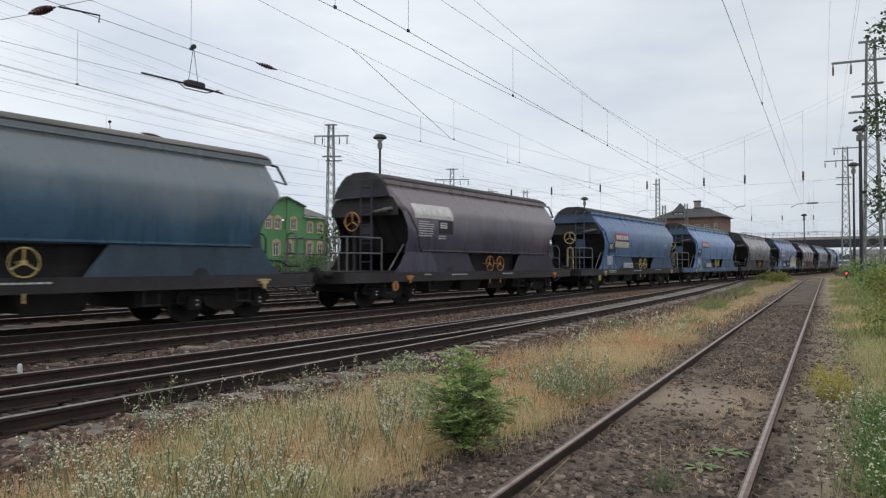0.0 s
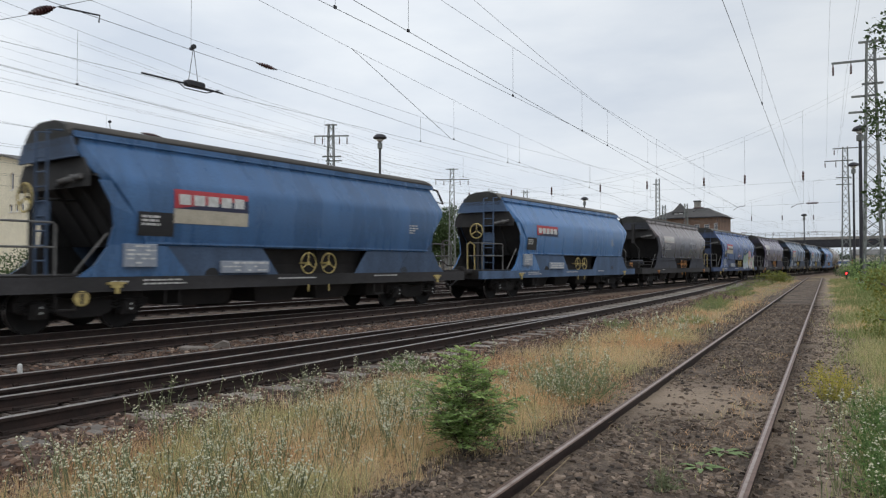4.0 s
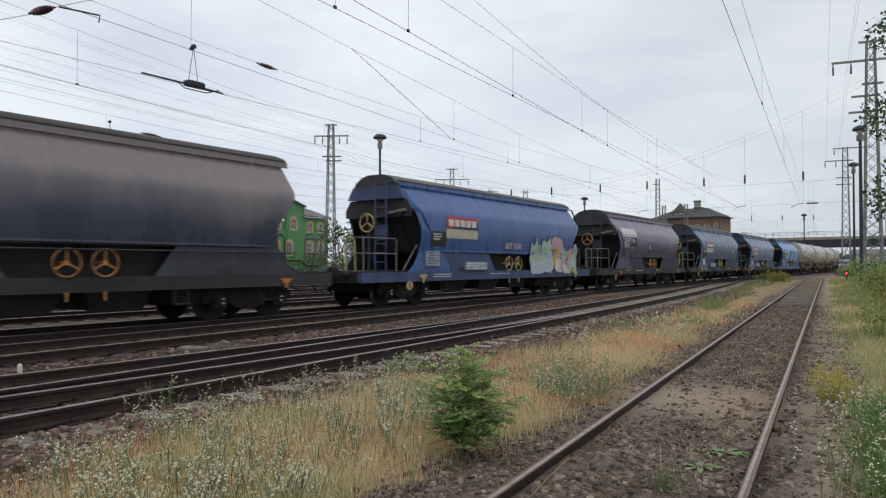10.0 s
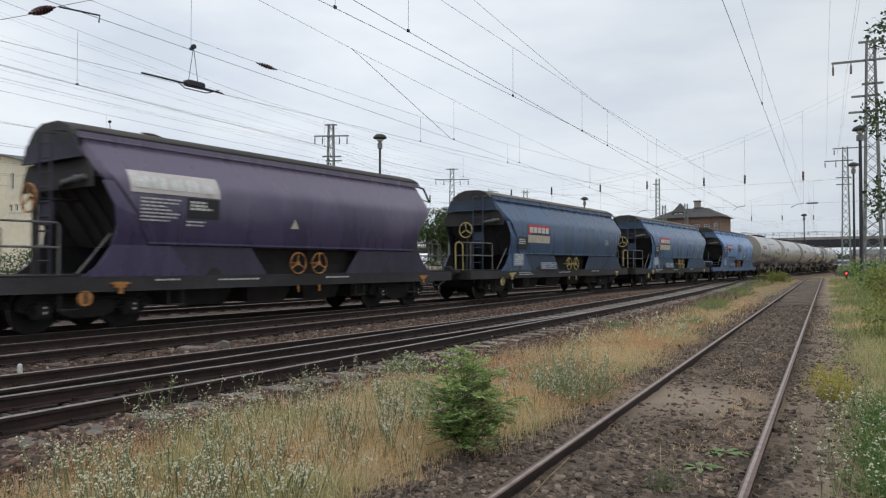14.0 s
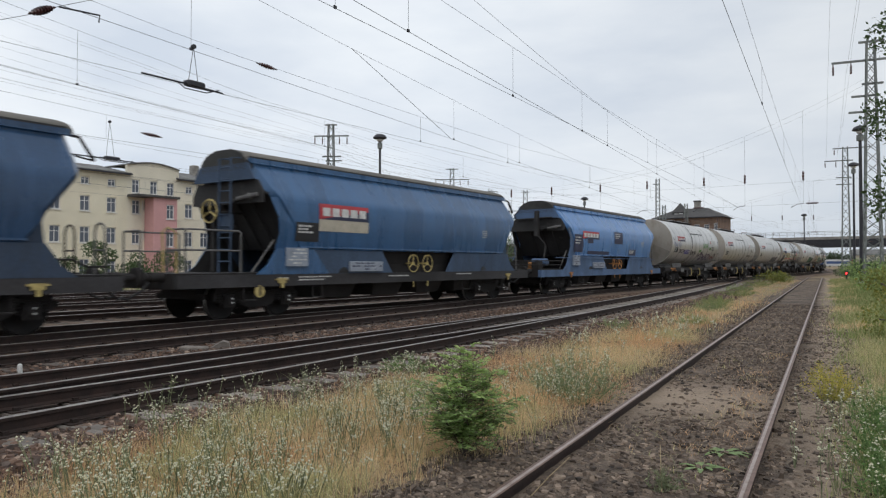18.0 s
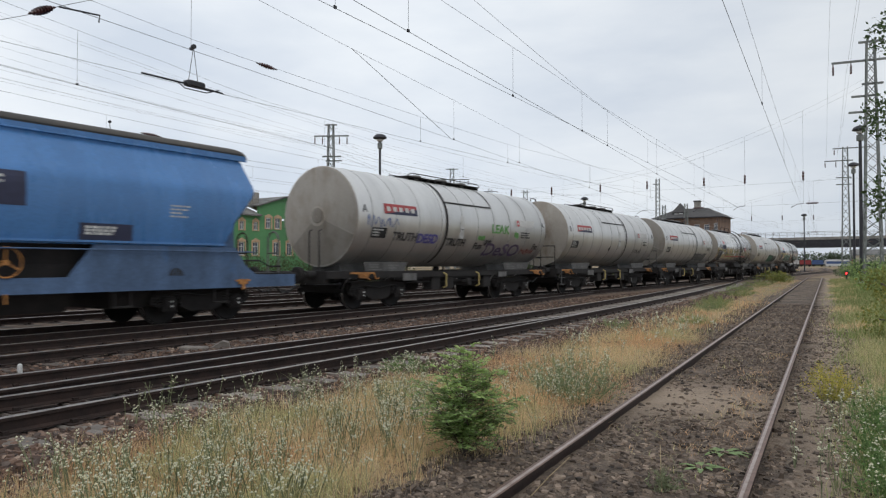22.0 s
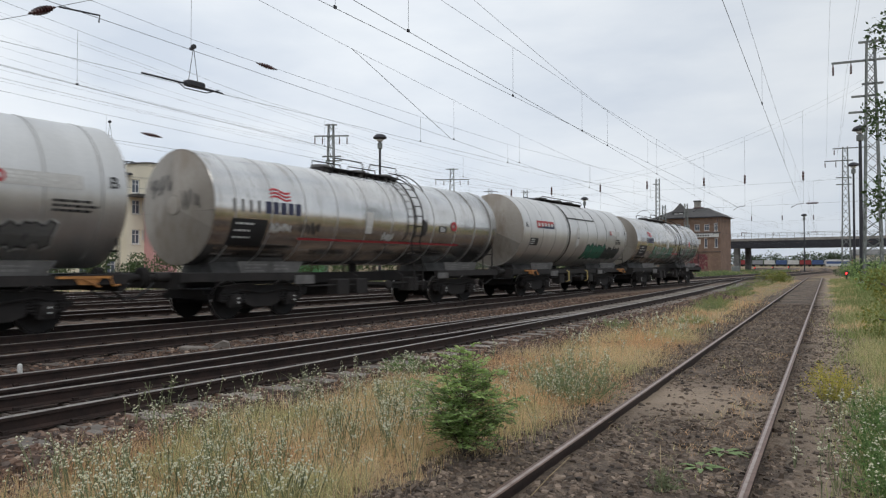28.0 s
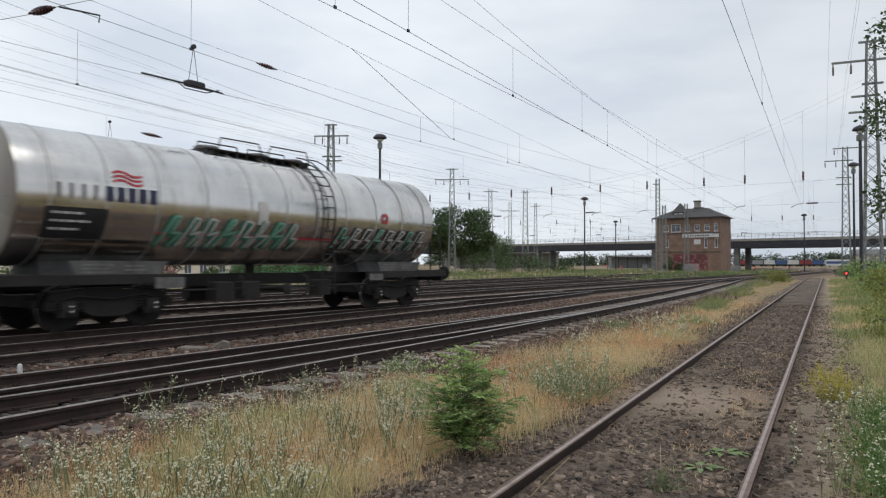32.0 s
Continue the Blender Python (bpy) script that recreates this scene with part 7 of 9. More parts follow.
# ---- masts, lamps, signals ----
def lattice_mast(name, x, y, h, w0, w1, label, arms=(), mat=None, turn=0.0, panels=None):
    """Four corner legs that lean together, cross-braced on each side; arms: (height, half length, insulators)."""
    mat = mat or M_STEEL
    t = thing(name, label, "mast", "overhead line masts", pose(x, y, ground_z(x, y) - 0.05, 0, 0, turn))
    leg = max(0.04, w0 * 0.048)
    corners = ((-1, -1), (1, -1), (1, 1), (-1, 1))
    for cx, cy in corners:
        part("leg", Shape().loft([[(cx * w / 2 + a, cy * w / 2 + b, z) for a, b in ((-leg, -leg), (leg, -leg), (leg, leg), (-leg, leg))] for z, w in ((0, w0), (h, w1))]), mat, t)
    n = panels or int(h / (w0 * 0.95))
    for i, (a, b) in enumerate(zip(corners, corners[1:] + corners[:1])):
        s = Shape()
        near = y < 110 and x > -60
        for k in range(n):
            s = Shape() if near else s
            z0, z1 = h * k / n, h * (k + 1) / n
            w_0, w_1 = w0 + (w1 - w0) * k / n, w0 + (w1 - w0) * (k + 1) / n
            p, q = (a, b) if k % 2 == 0 else (b, a)
            s.tube([(p[0] * w_0 / 2, p[1] * w_0 / 2, z0), (q[0] * w_1 / 2, q[1] * w_1 / 2, z1)], leg * 0.55, 4)
            s.tube([(q[0] * w_0 / 2, q[1] * w_0 / 2, z0), (p[0] * w_1 / 2, p[1] * w_1 / 2, z1)], leg * 0.5, 4)
            if near:
                part("cross_brace", s, mat, t)
        if not near:
            tagged(part("bracing", s, mat, t), kind="stuff")
    for z, r0, r1, drops in arms:
        part("cross_arm", Shape().box(r0, -0.09, z - 0.07, r1, 0.09, z + 0.07), mat, t)
        for dx in drops:
            s = Shape().disc((dx, 0, z - 0.95), (0, 0, 1), [(0.03, 0), (0.09, 0.1), (0.05, 0.2), (0.09, 0.32), (0.05, 0.42), (0.09, 0.55), (0.05, 0.66), (0.03, 0.88)], 8)
            part("insulator", s, M_INSULATOR, t)
    part("footing", Shape().chamfer(-w0 * 0.8, -w0 * 0.8, -0.1, w0 * 0.8, w0 * 0.8, 0.35, 0.05), M_CONCRETE, t)
    return t


# arms run across the tracks
lattice_mast("lattice_mast", -3.3, 61.98, 18.6, 1.2, 0.5, "tall grey-green lattice mast with cross-arms beside the siding", [(17.1, -2.6, 1.6, (-2.5, -1.3)), (18.5, -0.8, 0.9, ()), (15.3, -0.6, 0.8, ()), (14.4, -1.3, 0.6, ()), (13.2, -1.5, 0.4, ())], turn=10, panels=22)
lattice_mast("lattice_mast", -9.65, 118.23, 18.9, 1.15, 0.6, "grey-green lattice mast with cross-arms", [(18.7, -1.6, 3.2, (-1.4,)), (16.9, -2.7, 1.0, (-2.6, -1.2)), (14.4, -1.2, 0.8, ()), (13.4, -1.2, 0.8, ())], turn=10)
lattice_mast("lattice_mast", -57.1, 60.28, 18.0, 1.1, 0.55, "grey lattice mast with hanging insulators", [(16.6, -2.0, 2.1, (-1.9, -1.0, 1.0, 1.9)), (17.9, -0.7, 0.7, ()), (14.2, -1.0, 1.2, ()), (13.7, -0.6, 1.3, ())], turn=30)
lattice_mast("lattice_mast", -67.64, 101.54, 18.2, 1.2, 0.6, "grey lattice mast with a wide cross-arm", [(16.3, -3.0, 3.0, (-2.8, -1.4, 1.4, 2.8)), (18.1, -1.1, 1.1, ())], turn=30)
lattice_mast("lattice_mast", -80.51, 136.36, 18.4, 1.2, 0.7, "slim grey lattice mast across the yard", [(17.9, -1.6, 1.6, ())], turn=30)
lattice_mast("lattice_mast", -90.0, 162.59, 18.0, 1.1, 0.6, "slim grey lattice mast across the yard", [(15.6, -2.6, 2.6, ())], turn=30)
lattice_mast("lattice_mast", -82.01, 155.94, 20.0, 1.5, 0.9, "slim grey lattice mast across the yard", [(19.5, -1.0, 1.0, ())], turn=30)
lattice_mast("lattice_mast", -91.35, 179.84, 19.0, 1.1, 0.6, "slim grey lattice mast across the yard", [(18.0, -1.2, 1.2, ())], turn=30)
lattice_mast("lattice_mast", -41.39, 131.64, 17.6, 0.8, 0.6, "slim grey lattice mast by the signal box", [(16.6, -0.9, 0.3, ())], turn=30)
lattice_mast("lattice_mast", -42.5, 139.0, 13.2, 1.0, 0.55, "grey-green lattice mast before the signal box", [], turn=30)
lattice_mast("lattice_mast", -38.4, 139.5, 13.4, 0.9, 0.5, "grey-green lattice mast before the signal box", [], turn=30)


def yard_lamp(x, y, h, r, label, mat=None):
    t = thing("yard_lamp", label, "lamp post", "yard lamps", pose(x, y, ground_z(x, y) - 0.05))
    mat = mat or M_DARKSTEEL
    part("post", Shape().tube([(0, 0, 0), (0, 0, h * 0.5), (0, 0, h - 0.5)], r, 10, taper=r * 0.7), mat, t)
    part("collar", Shape().disc((0, 0, h - 1.4), (0, 0, 1), [(r * 0.9, 0), (r * 1.7, 0.05), (r * 1.7, 0.5), (r * 0.8, 0.6)], 12), M_STEEL, t)
    part("lamp_hood", Shape().disc((0, 0, h - 0.55), (0, 0, 1), [(0.12, -0.25), (0.2, 0.0), (0.6, 0.08), (0.62, 0.14), (0.5, 0.33), (0.25, 0.46), (0.06, 0.5)], 16), mat, t, "mushroom-shaped lamp hood", smooth=True)
    part("lamp_bowl", Shape().disc((0, 0, h - 0.56), (0, 0, 1), [(0.1, -0.22), (0.26, -0.14), (0.3, 0.0), (0.2, 0.02)], 12), M_WINFRAME, t, smooth=True)


yard_lamp(-39.61, 48.02, 13.2, 0.13, "dark mushroom-headed yard lamp on a slim post")
yard_lamp(-43.93, 103.24, 12.2, 0.13, "dark mushroom-headed yard lamp on a slim post")
yard_lamp(-61.72, 163.78, 12.2, 0.15, "dark yard lamp on a slim post")
yard_lamp(-21.39, 167.16, 12.4, 0.15, "dark yard lamp on a slim post")
yard_lamp(-4.55, 69.6, 13.6, 0.17, "purple-black mushroom-headed yard lamp by the hedge")
yard_lamp(-6.9, 94.65, 13.6, 0.14, "dark mushroom-headed yard lamp by the hedge")


def ground_signal(x, y, z):
    t = thing("ground_signal", "low railway signal showing red", "signal", "red ground signals", pose(x, y, ground_z(x, y)))
    g = z - ground_z(x, y)
    part("post", Shape().box(-0.06, -0.06, -0.05, 0.06, 0.06, g - 0.15), M_DARKSTEEL, t)
    part("head", Shape().chamfer(-0.16, -0.1, g - 0.2, 0.16, 0.12, g + 0.22, 0.03), M_BLACK, t)
    part("lamp", Shape().disc((0.0, -0.1, g), (0.0, -1, 0), [(0.08, 0), (0.08, 0.05), (0.04, 0.08)], 14), M_REDLAMP, t, "glowing red lamp")


for sx, sy, sz in ((-32.11, 171.93, 0.81), (-28.73, 174.25, 0.81), (-25.77, 176.27, 0.81), (-6.56, 80.35, 0.68), (-68.99, 176.97, 1.28), (-65.94, 179.06, 0.84), (-60.69, 182.66, 0.84)):
    ground_signal(sx, sy, sz)


# ---- overhead line ----
SPANS = (-58.0, -2.0, 61.0, 116.0, 176.0)


def wire_between(s, a, b, r=0.009, sag=0.0, n=10):
    a, b = Vector(a), Vector(b)
    pts = []
    for k in range(n + 1):
        q = k / n
        p = a.lerp(b, q)
        p.z -= sag * 4 * q * (1 - q)
        pts.append(p)
    s.tube(pts, r, 4, caps=False)


def catenary(line, rail_z, y1, y0=-58.0, lift=5.75, high=1.75, low=0.55, r=0.006):
    """Contact wire, sagging messenger wire and droppers above a track whose centre line is x = line(y)."""
    t = thing("catenary", "overhead contact wire with messenger wire and droppers", "overhead wire", "overhead lines")
    s, m = Shape(), Shape()
    drops = []
    for a, b in zip(SPANS, SPANS[1:]):
        b = min(b, y1)
        if a < y0:
            continue
        if a >= y1:
            break
        n = 12
        pts = []
        for k in range(n + 1):
            q = k / n
            y = a + (b - a) * q
            z = rail_z + lift + low + (high - low) * (2 * q - 1) ** 2
            pts.append((line(y), y, z))
            if 0 < k < n and k % 2:
                drops.append((line(y), y, z))
        m.tube(pts, r * 0.9, 4, caps=False)
        s.tube([(line(a + (b - a) * k / 6), a + (b - a) * k / 6, rail_z + lift) for k in range(7)], r * 1.15, 4, caps=False)
    part("contact_wire", s, M_WIRE, t)
    part("messenger_wire", m, M_WIRE, t)
    me = None
    for x, y, z in drops:
        part("dropper", Shape().tube([(x, y, rail_z + lift), (x, y, z)], 0.0032, 4), M_WIRE, t)
    return t


def run_x(off):
    def f(y):
        x, yy, a = run_line(max(y, -60))
        return x + off
    return f


def along(points):
    """Value along y between support points (y, value), straight from one to the next."""
    def f(y):
        for (a, u), (b, v) in zip(points, points[1:]):
            if y <= b or (b, v) == points[-1]:
                return u + (v - u) * (y - a) / (b - a)
    return f


def near_catenary(x_at, contact, messenger, drops, y0=-20.0, y1=61.0, r=0.0046):
    """Overhead wires of one track up to the first cross-span."""
    t = thing("catenary", "overhead contact wire with messenger wire and droppers", "overhead wire", "overhead lines")
    xs, zm = along(x_at), along(messenger)
    ys = [y0 + (y1 - y0) * k / 40 for k in range(41)]
    if contact is not None:
        zc = along(contact)
        part("contact_wire", Shape().tube([(xs(y), y, zc(y)) for y in ys], r * 1.15, 4, caps=False), M_WIRE, t)
        for y in drops:
            d = part("dropper", Shape().tube([(xs(y), y, zc(y)), (xs(y), y, zm(y))], 0.0036, 4), M_WIRE, t)
            part("clamp", Shape().box(xs(y) - 0.014, y - 0.03, zc(y) - 0.01, xs(y) + 0.014, y + 0.03, zc(y) + 0.045), M_DARKSTEEL, d)
    part("messenger_wire", Shape().tube([(xs(y), y, zm(y)) for y in ys], r * 0.9, 4, caps=False), M_WIRE, t)
    return t


near_catenary([(11.61, -2.61), (61, -7.88)], [(0, 5.75), (61, 5.75)], [(0, 6.95), (14.6, 6.76), (20, 6.75), (31.3, 6.87), (55.8, 7.61), (61, 7.8)], (8.5, 19.8, 31.3, 44.0, 54.0))
near_catenary([(8.72, -7.77), (61, -13.9)], [(0, 5.95), (61, 5.95)], [(0, 8.1), (13.35, 7.51), (21.65, 7.26), (24.85, 7.27), (34.7, 7.66), (61, 8.4)], (10.5, 21.65, 24.85, 34.0, 46.0))
near_catenary([(8.6, -8.26), (61, -12.17)], [(0, 5.95), (61, 5.95)], [(0, 7.42), (12.4, 7.26), (21, 7.18), (30.4, 6.94), (45, 7.2), (61, 8.2)], (8.83, 16.1, 30.0, 45.0))
CATENARY_C = near_catenary([(5.84, -11.97), (14.42, -12.95), (20.41, -13.62), (31.45, -15.0), (61, -18.9)], [(0, 5.95), (61, 5.95)], [(0, 8.05), (10.8, 7.63), (14.5, 7.5), (20.6, 7.34), (26.9, 7.18), (35.1, 7.17), (61, 8.0)], (8.9, 20.6, 26.9, 38.0, 50.0))
CATENARY_R = near_catenary([(0, -15.08), (61, -14.9)], [(0, 6.0), (61, 6.0)], [(0, 8.1), (8.3, 7.37), (10.9, 7.18), (13, 7.09), (20.6, 6.9), (27.1, 6.79), (37.5, 6.96), (61, 8.0)], (20.5, 26.9, 36.0, 46.0))
near_catenary([(7.6, -17.65), (13.5, -18.65), (18.7, -19.27), (61, -19.4)], [(0, 6.2), (18.7, 6.2), (24.5, 6.0), (61, 6.0)], [(0, 8.0), (7.7, 7.7), (9.6, 7.6), (13.5, 7.52), (15.3, 7.29), (18.2, 7.3), (24.5, 7.1), (40, 7.0), (61, 8.0)], (9.6, 20.0, 30.0, 42.0))
for q in ([(0, 14.1), (14.2, 12.5), (23.2, 11.6), (40, 10.5), (61, 9.8)], [(0, 13.9), (14.2, 12.35), (23.2, 11.45), (40, 10.3), (61, 9.5)], [(0, 12.8), (14.2, 11.5), (23.2, 10.7), (40, 9.8), (61, 9.2)], [(0, 12.0), (14.2, 11.0), (23.2, 10.4), (40, 9.6), (61, 9.0)], [(0, 11.9), (14.2, 10.6), (20.4, 10.0), (40, 9.2), (61, 8.8)], [(0, 11.2), (14.2, 10.25), (40, 9.0), (61, 8.6)], [(0, 10.4), (14.2, 9.65), (18.5, 9.48), (40, 8.6), (61, 8.3)]):
    near_catenary([(0, -33.0), (61, -33.0)], None, q, ())
catenary(line_siding, 0.0, 116, 61)
catenary(run_x(0), 0.25, 176, 61)
catenary(run_x(-4.5), 0.25, 176, 61)
for off in (-9.0, -13.6, -18.2, -23.0, -28.0):
    CATENARY_Y = catenary(run_x(off), 0.25, 176)


def porcelain(t, x, y, z, d, length_m, radius):
    """Brown shed insulator let into a wire of t."""
    prof = [(0.015, 0)]
    n = 9
    for k in range(n):
        q = (k + 0.5) / n
        rr = radius * math.sin(math.pi * q) ** 0.6
        prof += [(rr * 0.55, length_m * (q - 0.02)), (rr, length_m * q), (rr * 0.55, length_m * (q + 0.02))]
    prof.append((0.015, length_m))
    part("rod_insulator", Shape().disc((x, y, z), d, prof, 12), M_INSULATOR, t, "brown porcelain rod insulator")


CROSS = thing("cross_wire", "bare wire with a brown insulator strung across the tracks", "overhead wire", "overhead lines")
part("wire", Shape().tube([(-12.0, 5.13, 5.41), (-12.06, 5.63, 5.66), (-12.1, 6.1, 5.94), (-12.15, 6.68, 6.24), (-12.3, 8.6, 7.2)], 0.006, 4), M_WIRE, CROSS)
part("wire", Shape().tube([(-12.0, 5.13, 5.41), (-11.7, 2.6, 4.7)], 0.006, 4), M_WIRE, CROSS)
part("arm", Shape().tube([(-12.1, 6.13, 5.95), (-12.15, 6.88, 6.03), (-12.15, 6.86, 5.9)], 0.016, 5), M_DARKSTEEL, CROSS)
porcelain(CROSS, -12.05, 5.62, 5.67, (-0.1, 0.87, 0.49), 0.52, 0.075)
porcelain(CATENARY_R, -15.06, 12.95, 7.09, (0, 1, -0.035), 0.75, 0.065)
porcelain(CATENARY_Y, -24.0, 15.2, 6.46, (0, 1, -0.05), 0.9, 0.08)


def section_insulator(x, y, z, k, top):
    t = thing("section_insulator", "dark section insulator with runners hung from the messenger wire", "insulator", "insulators in the overhead line")
    for sx in (-0.12, 0.12):
        part("runner", Shape().tube([(x + sx, y - 0.3 * k, z + 0.06), (x + sx, y - 0.1 * k, z - 0.05), (x + sx, y + 0.55 * k, z - 0.05), (x + sx, y + 0.75 * k, z + 0.03)], 0.014, 5), M_DARKSTEEL, t)
    part("insulating_rod", Shape().tube([(x, y - 1.35 * k, z + 0.03), (x, y, z + 0.03), (x, y + 0.95 * k, z + 0.0)], 0.026, 6), M_DARKSTEEL, t)
    part("clamp", Shape().chamfer(x - 0.12, y - 0.15, z, x + 0.12, y + 0.35 * k, z + 0.13, 0.03), M_DARKSTEEL, t)
    for dy in (-0.08, 0.2 * k):
        part("hanger", Shape().tube([(x, y + dy, z + 0.1), (x, y + 0.06, top)], 0.008, 4), M_WIRE, t)
    part("pulley", Shape().disc((x - 0.04, y + 0.06, top), (1, 0, 0), [(0.06, 0), (0.06, 0.08)], 10), M_DARKSTEEL, t)


section_insulator(-15.07, 10.9, 6.02, 1.0, 7.02)
section_insulator(-28.4, 16.5, 6.0, 1.4, 7.6)


def headspan(a, b, za, zb, mid, tracks, label):
    """Cross-span between two masts: two sagging carrying wires, two straight ones, hangers with insulators."""
    t = thing("headspan", label, "overhead wire", "cross-spans of the overhead line")
    a, b = Vector((*a, 0)), Vector((*b, 0))
    s = Shape()
    for dz in (0.0, -0.45):
        wire_between(s, (a.x, a.y, za + dz), (b.x, b.y, zb + dz), 0.006, (za + zb) / 2 - mid + dz * 0.2, 24)
    part("carrying_wire", s, M_WIRE, t)
    for z in (8.1, 6.35):
        s = Shape()
        wire_between(s, (a.x, a.y, z), (b.x, b.y, z - 0.1), 0.007, 0.05, 6)
        part("span_wire", s, M_WIRE, t)
    for q in tracks:
        p = a.lerp(b, q)
        top = za + (zb - za) * q - ((za + zb) / 2 - mid) * 4 * q * (1 - q)
        hang = part("hanger", Shape().tube([(p.x, p.y, 6.3), (p.x, p.y, top)], 0.008, 4), M_WIRE, t)
        part("insulator", Shape().disc((p.x, p.y, 8.15), (0, 0, 1), [(0.03, 0), (0.1, 0.1), (0.05, 0.25), (0.1, 0.35), (0.05, 0.5), (0.1, 0.6), (0.03, 0.75)], 8), M_INSULATOR, hang)
        part("registration_arm", Shape().tube([(p.x, p.y, 6.35), (p.x - 0.5, p.y, 6.3), (p.x - 0.9, p.y, 6.05)], 0.02, 5), M_DARKSTEEL, hang)
    for q in (0.06, 0.22, 0.4, 0.58, 0.76, 0.94):
        p = a.lerp(b, q)
        d = (b - a).normalized()
        part("span_insulator", Shape().disc((p.x, p.y, 6.35), d, [(0.02, 0), (0.07, 0.15), (0.05, 0.3), (0.07, 0.45), (0.05, 0.6), (0.07, 0.75), (0.02, 0.9)], 8), M_INSULATOR, t)


headspan((-3.64, 61.74), (-57.1, 60.28), 15.6, 15.2, 8.9, (0.08, 0.16, 0.22, 0.31, 0.39, 0.48, 0.56, 0.65, 0.74, 0.84), "sagging cross-span wires between two masts")
headspan((-9.65, 118.23), (-67.64, 101.54), 15.4, 15.4, 9.2, (0.07, 0.14, 0.21, 0.29, 0.37, 0.45, 0.53, 0.61, 0.70, 0.8), "sagging cross-span wires between two masts")
headspan((-4.0, 172.0), (-91.35, 179.84), 15.6, 15.6, 9.4, (0.1, 0.2, 0.28, 0.36, 0.44, 0.52, 0.6, 0.68, 0.76, 0.86), "sagging cross-span wires between two masts")
headspan((-41.39, 131.64), (-80.51, 136.36), 14.6, 15.0, 10.0, (0.15, 0.3, 0.45, 0.6, 0.75, 0.9), "sagging cross-span wires between two masts")


def feeder_lines():
    t = thing("feeder_lines", "bare feeder wires carried on the mast cross-arms", "overhead wire", "overhead lines")
    for dx, z0, z1 in ((-2.5, 15.9, 15.8), (-1.3, 15.9, 15.8), (-0.8, 18.4, 18.6)):
        s = Shape()
        wire_between(s, (-3.64 + dx, 61.7, z0), (-9.65 + dx, 118.2, z1), 0.007, 0.7)
        wire_between(s, (-3.64 + dx, 61.7, z0), (2.4 + dx, 5.0, z0), 0.007, 0.9)
        part("feeder_wire", s, M_WIRE, t)
    for dx in (-1.9, -1.0, 1.0, 1.9):
        s = Shape()
        wire_between(s, (-57.1 + dx, 60.3 + dx * 0.5, 15.5), (-67.6 + dx, 101.5 + dx * 0.5, 15.2), 0.007, 0.6)
        wire_between(s, (-57.1 + dx, 60.3 + dx * 0.5, 15.5), (-50 + dx, 0.0, 15.5), 0.007, 0.8)
        part("feeder_wire", s, M_WIRE, t)
    s = Shape()
    wire_between(s, (-12.96, 14.5, 7.5), (-13.6, 20.3, 5.97), 0.007)
    part("jumper_wire", s, M_WIRE, t)


feeder_lines()


# ---- the distance beyond the bridge ----
def far_freight():
    cols = [("red", (0.30, 0.04, 0.04)), ("white", (0.6, 0.6, 0.58)), ("blue", (0.06, 0.11, 0.26)), ("grey", (0.30, 0.31, 0.33)), ("rust", (0.26, 0.09, 0.05))]
    rng = random.Random(4)
    mats = [surface("container_" + n, c, tuple(v * 0.7 for v in c), rough=0.7, scale=0.5, fine=6, bump=0.1) for n, c in cols]
    for k in range(11):
        i = (0, 3, 1, 2, 1, 0, 2, 3, 1, 4, 1)[k]
        t = thing("container_wagon", "distant flat wagon with a %s container" % cols[i][0], "freight wagon", "standing container wagons", pose(-96 + k * 6.8 * 0.985, 486 + k * 6.8 * 0.17, 0, 0, 0, 10))
        part("container", Shape().box(-3.1, -1.2, 1.5, 3.1, 1.2, 4.1), mats[i], t)
        part("flat_bed", Shape().box(-3.35, -1.3, 1.1, 3.35, 1.3, 1.5), M_FRAME, t)
        for dx in (-2.2, 2.2):
            part("wheel_pair", Shape().disc((dx, -1.0, 0.5), (0, 1, 0), [(0.46, 0), (0.46, 2.0)], 12).box(dx - 0.9, -1.05, 0.5, dx + 0.9, 1.05, 1.1), M_FRAME, t)
    t = thing("road_coach", "distant white and blue coach parked beyond the yard", "bus", "", pose(-43, 470, 0, 0, 0, 10))
    part("body", Shape().chamfer(-6, -1.25, 0.4, 6, 1.25, 4.3, 0.3), mats[1], t)
    part("window_band", Shape().box(-5.7, -1.27, 1.9, 5.7, -1.255, 3.3), mats[2], t)
    for dx in (-4, 4):
        part("wheel", Shape().disc((dx, -1.28, 0.45), (0, 1, 0), [(0.46, 0), (0.46, 0.3)], 14), M_BLACK, t)


far_freight()


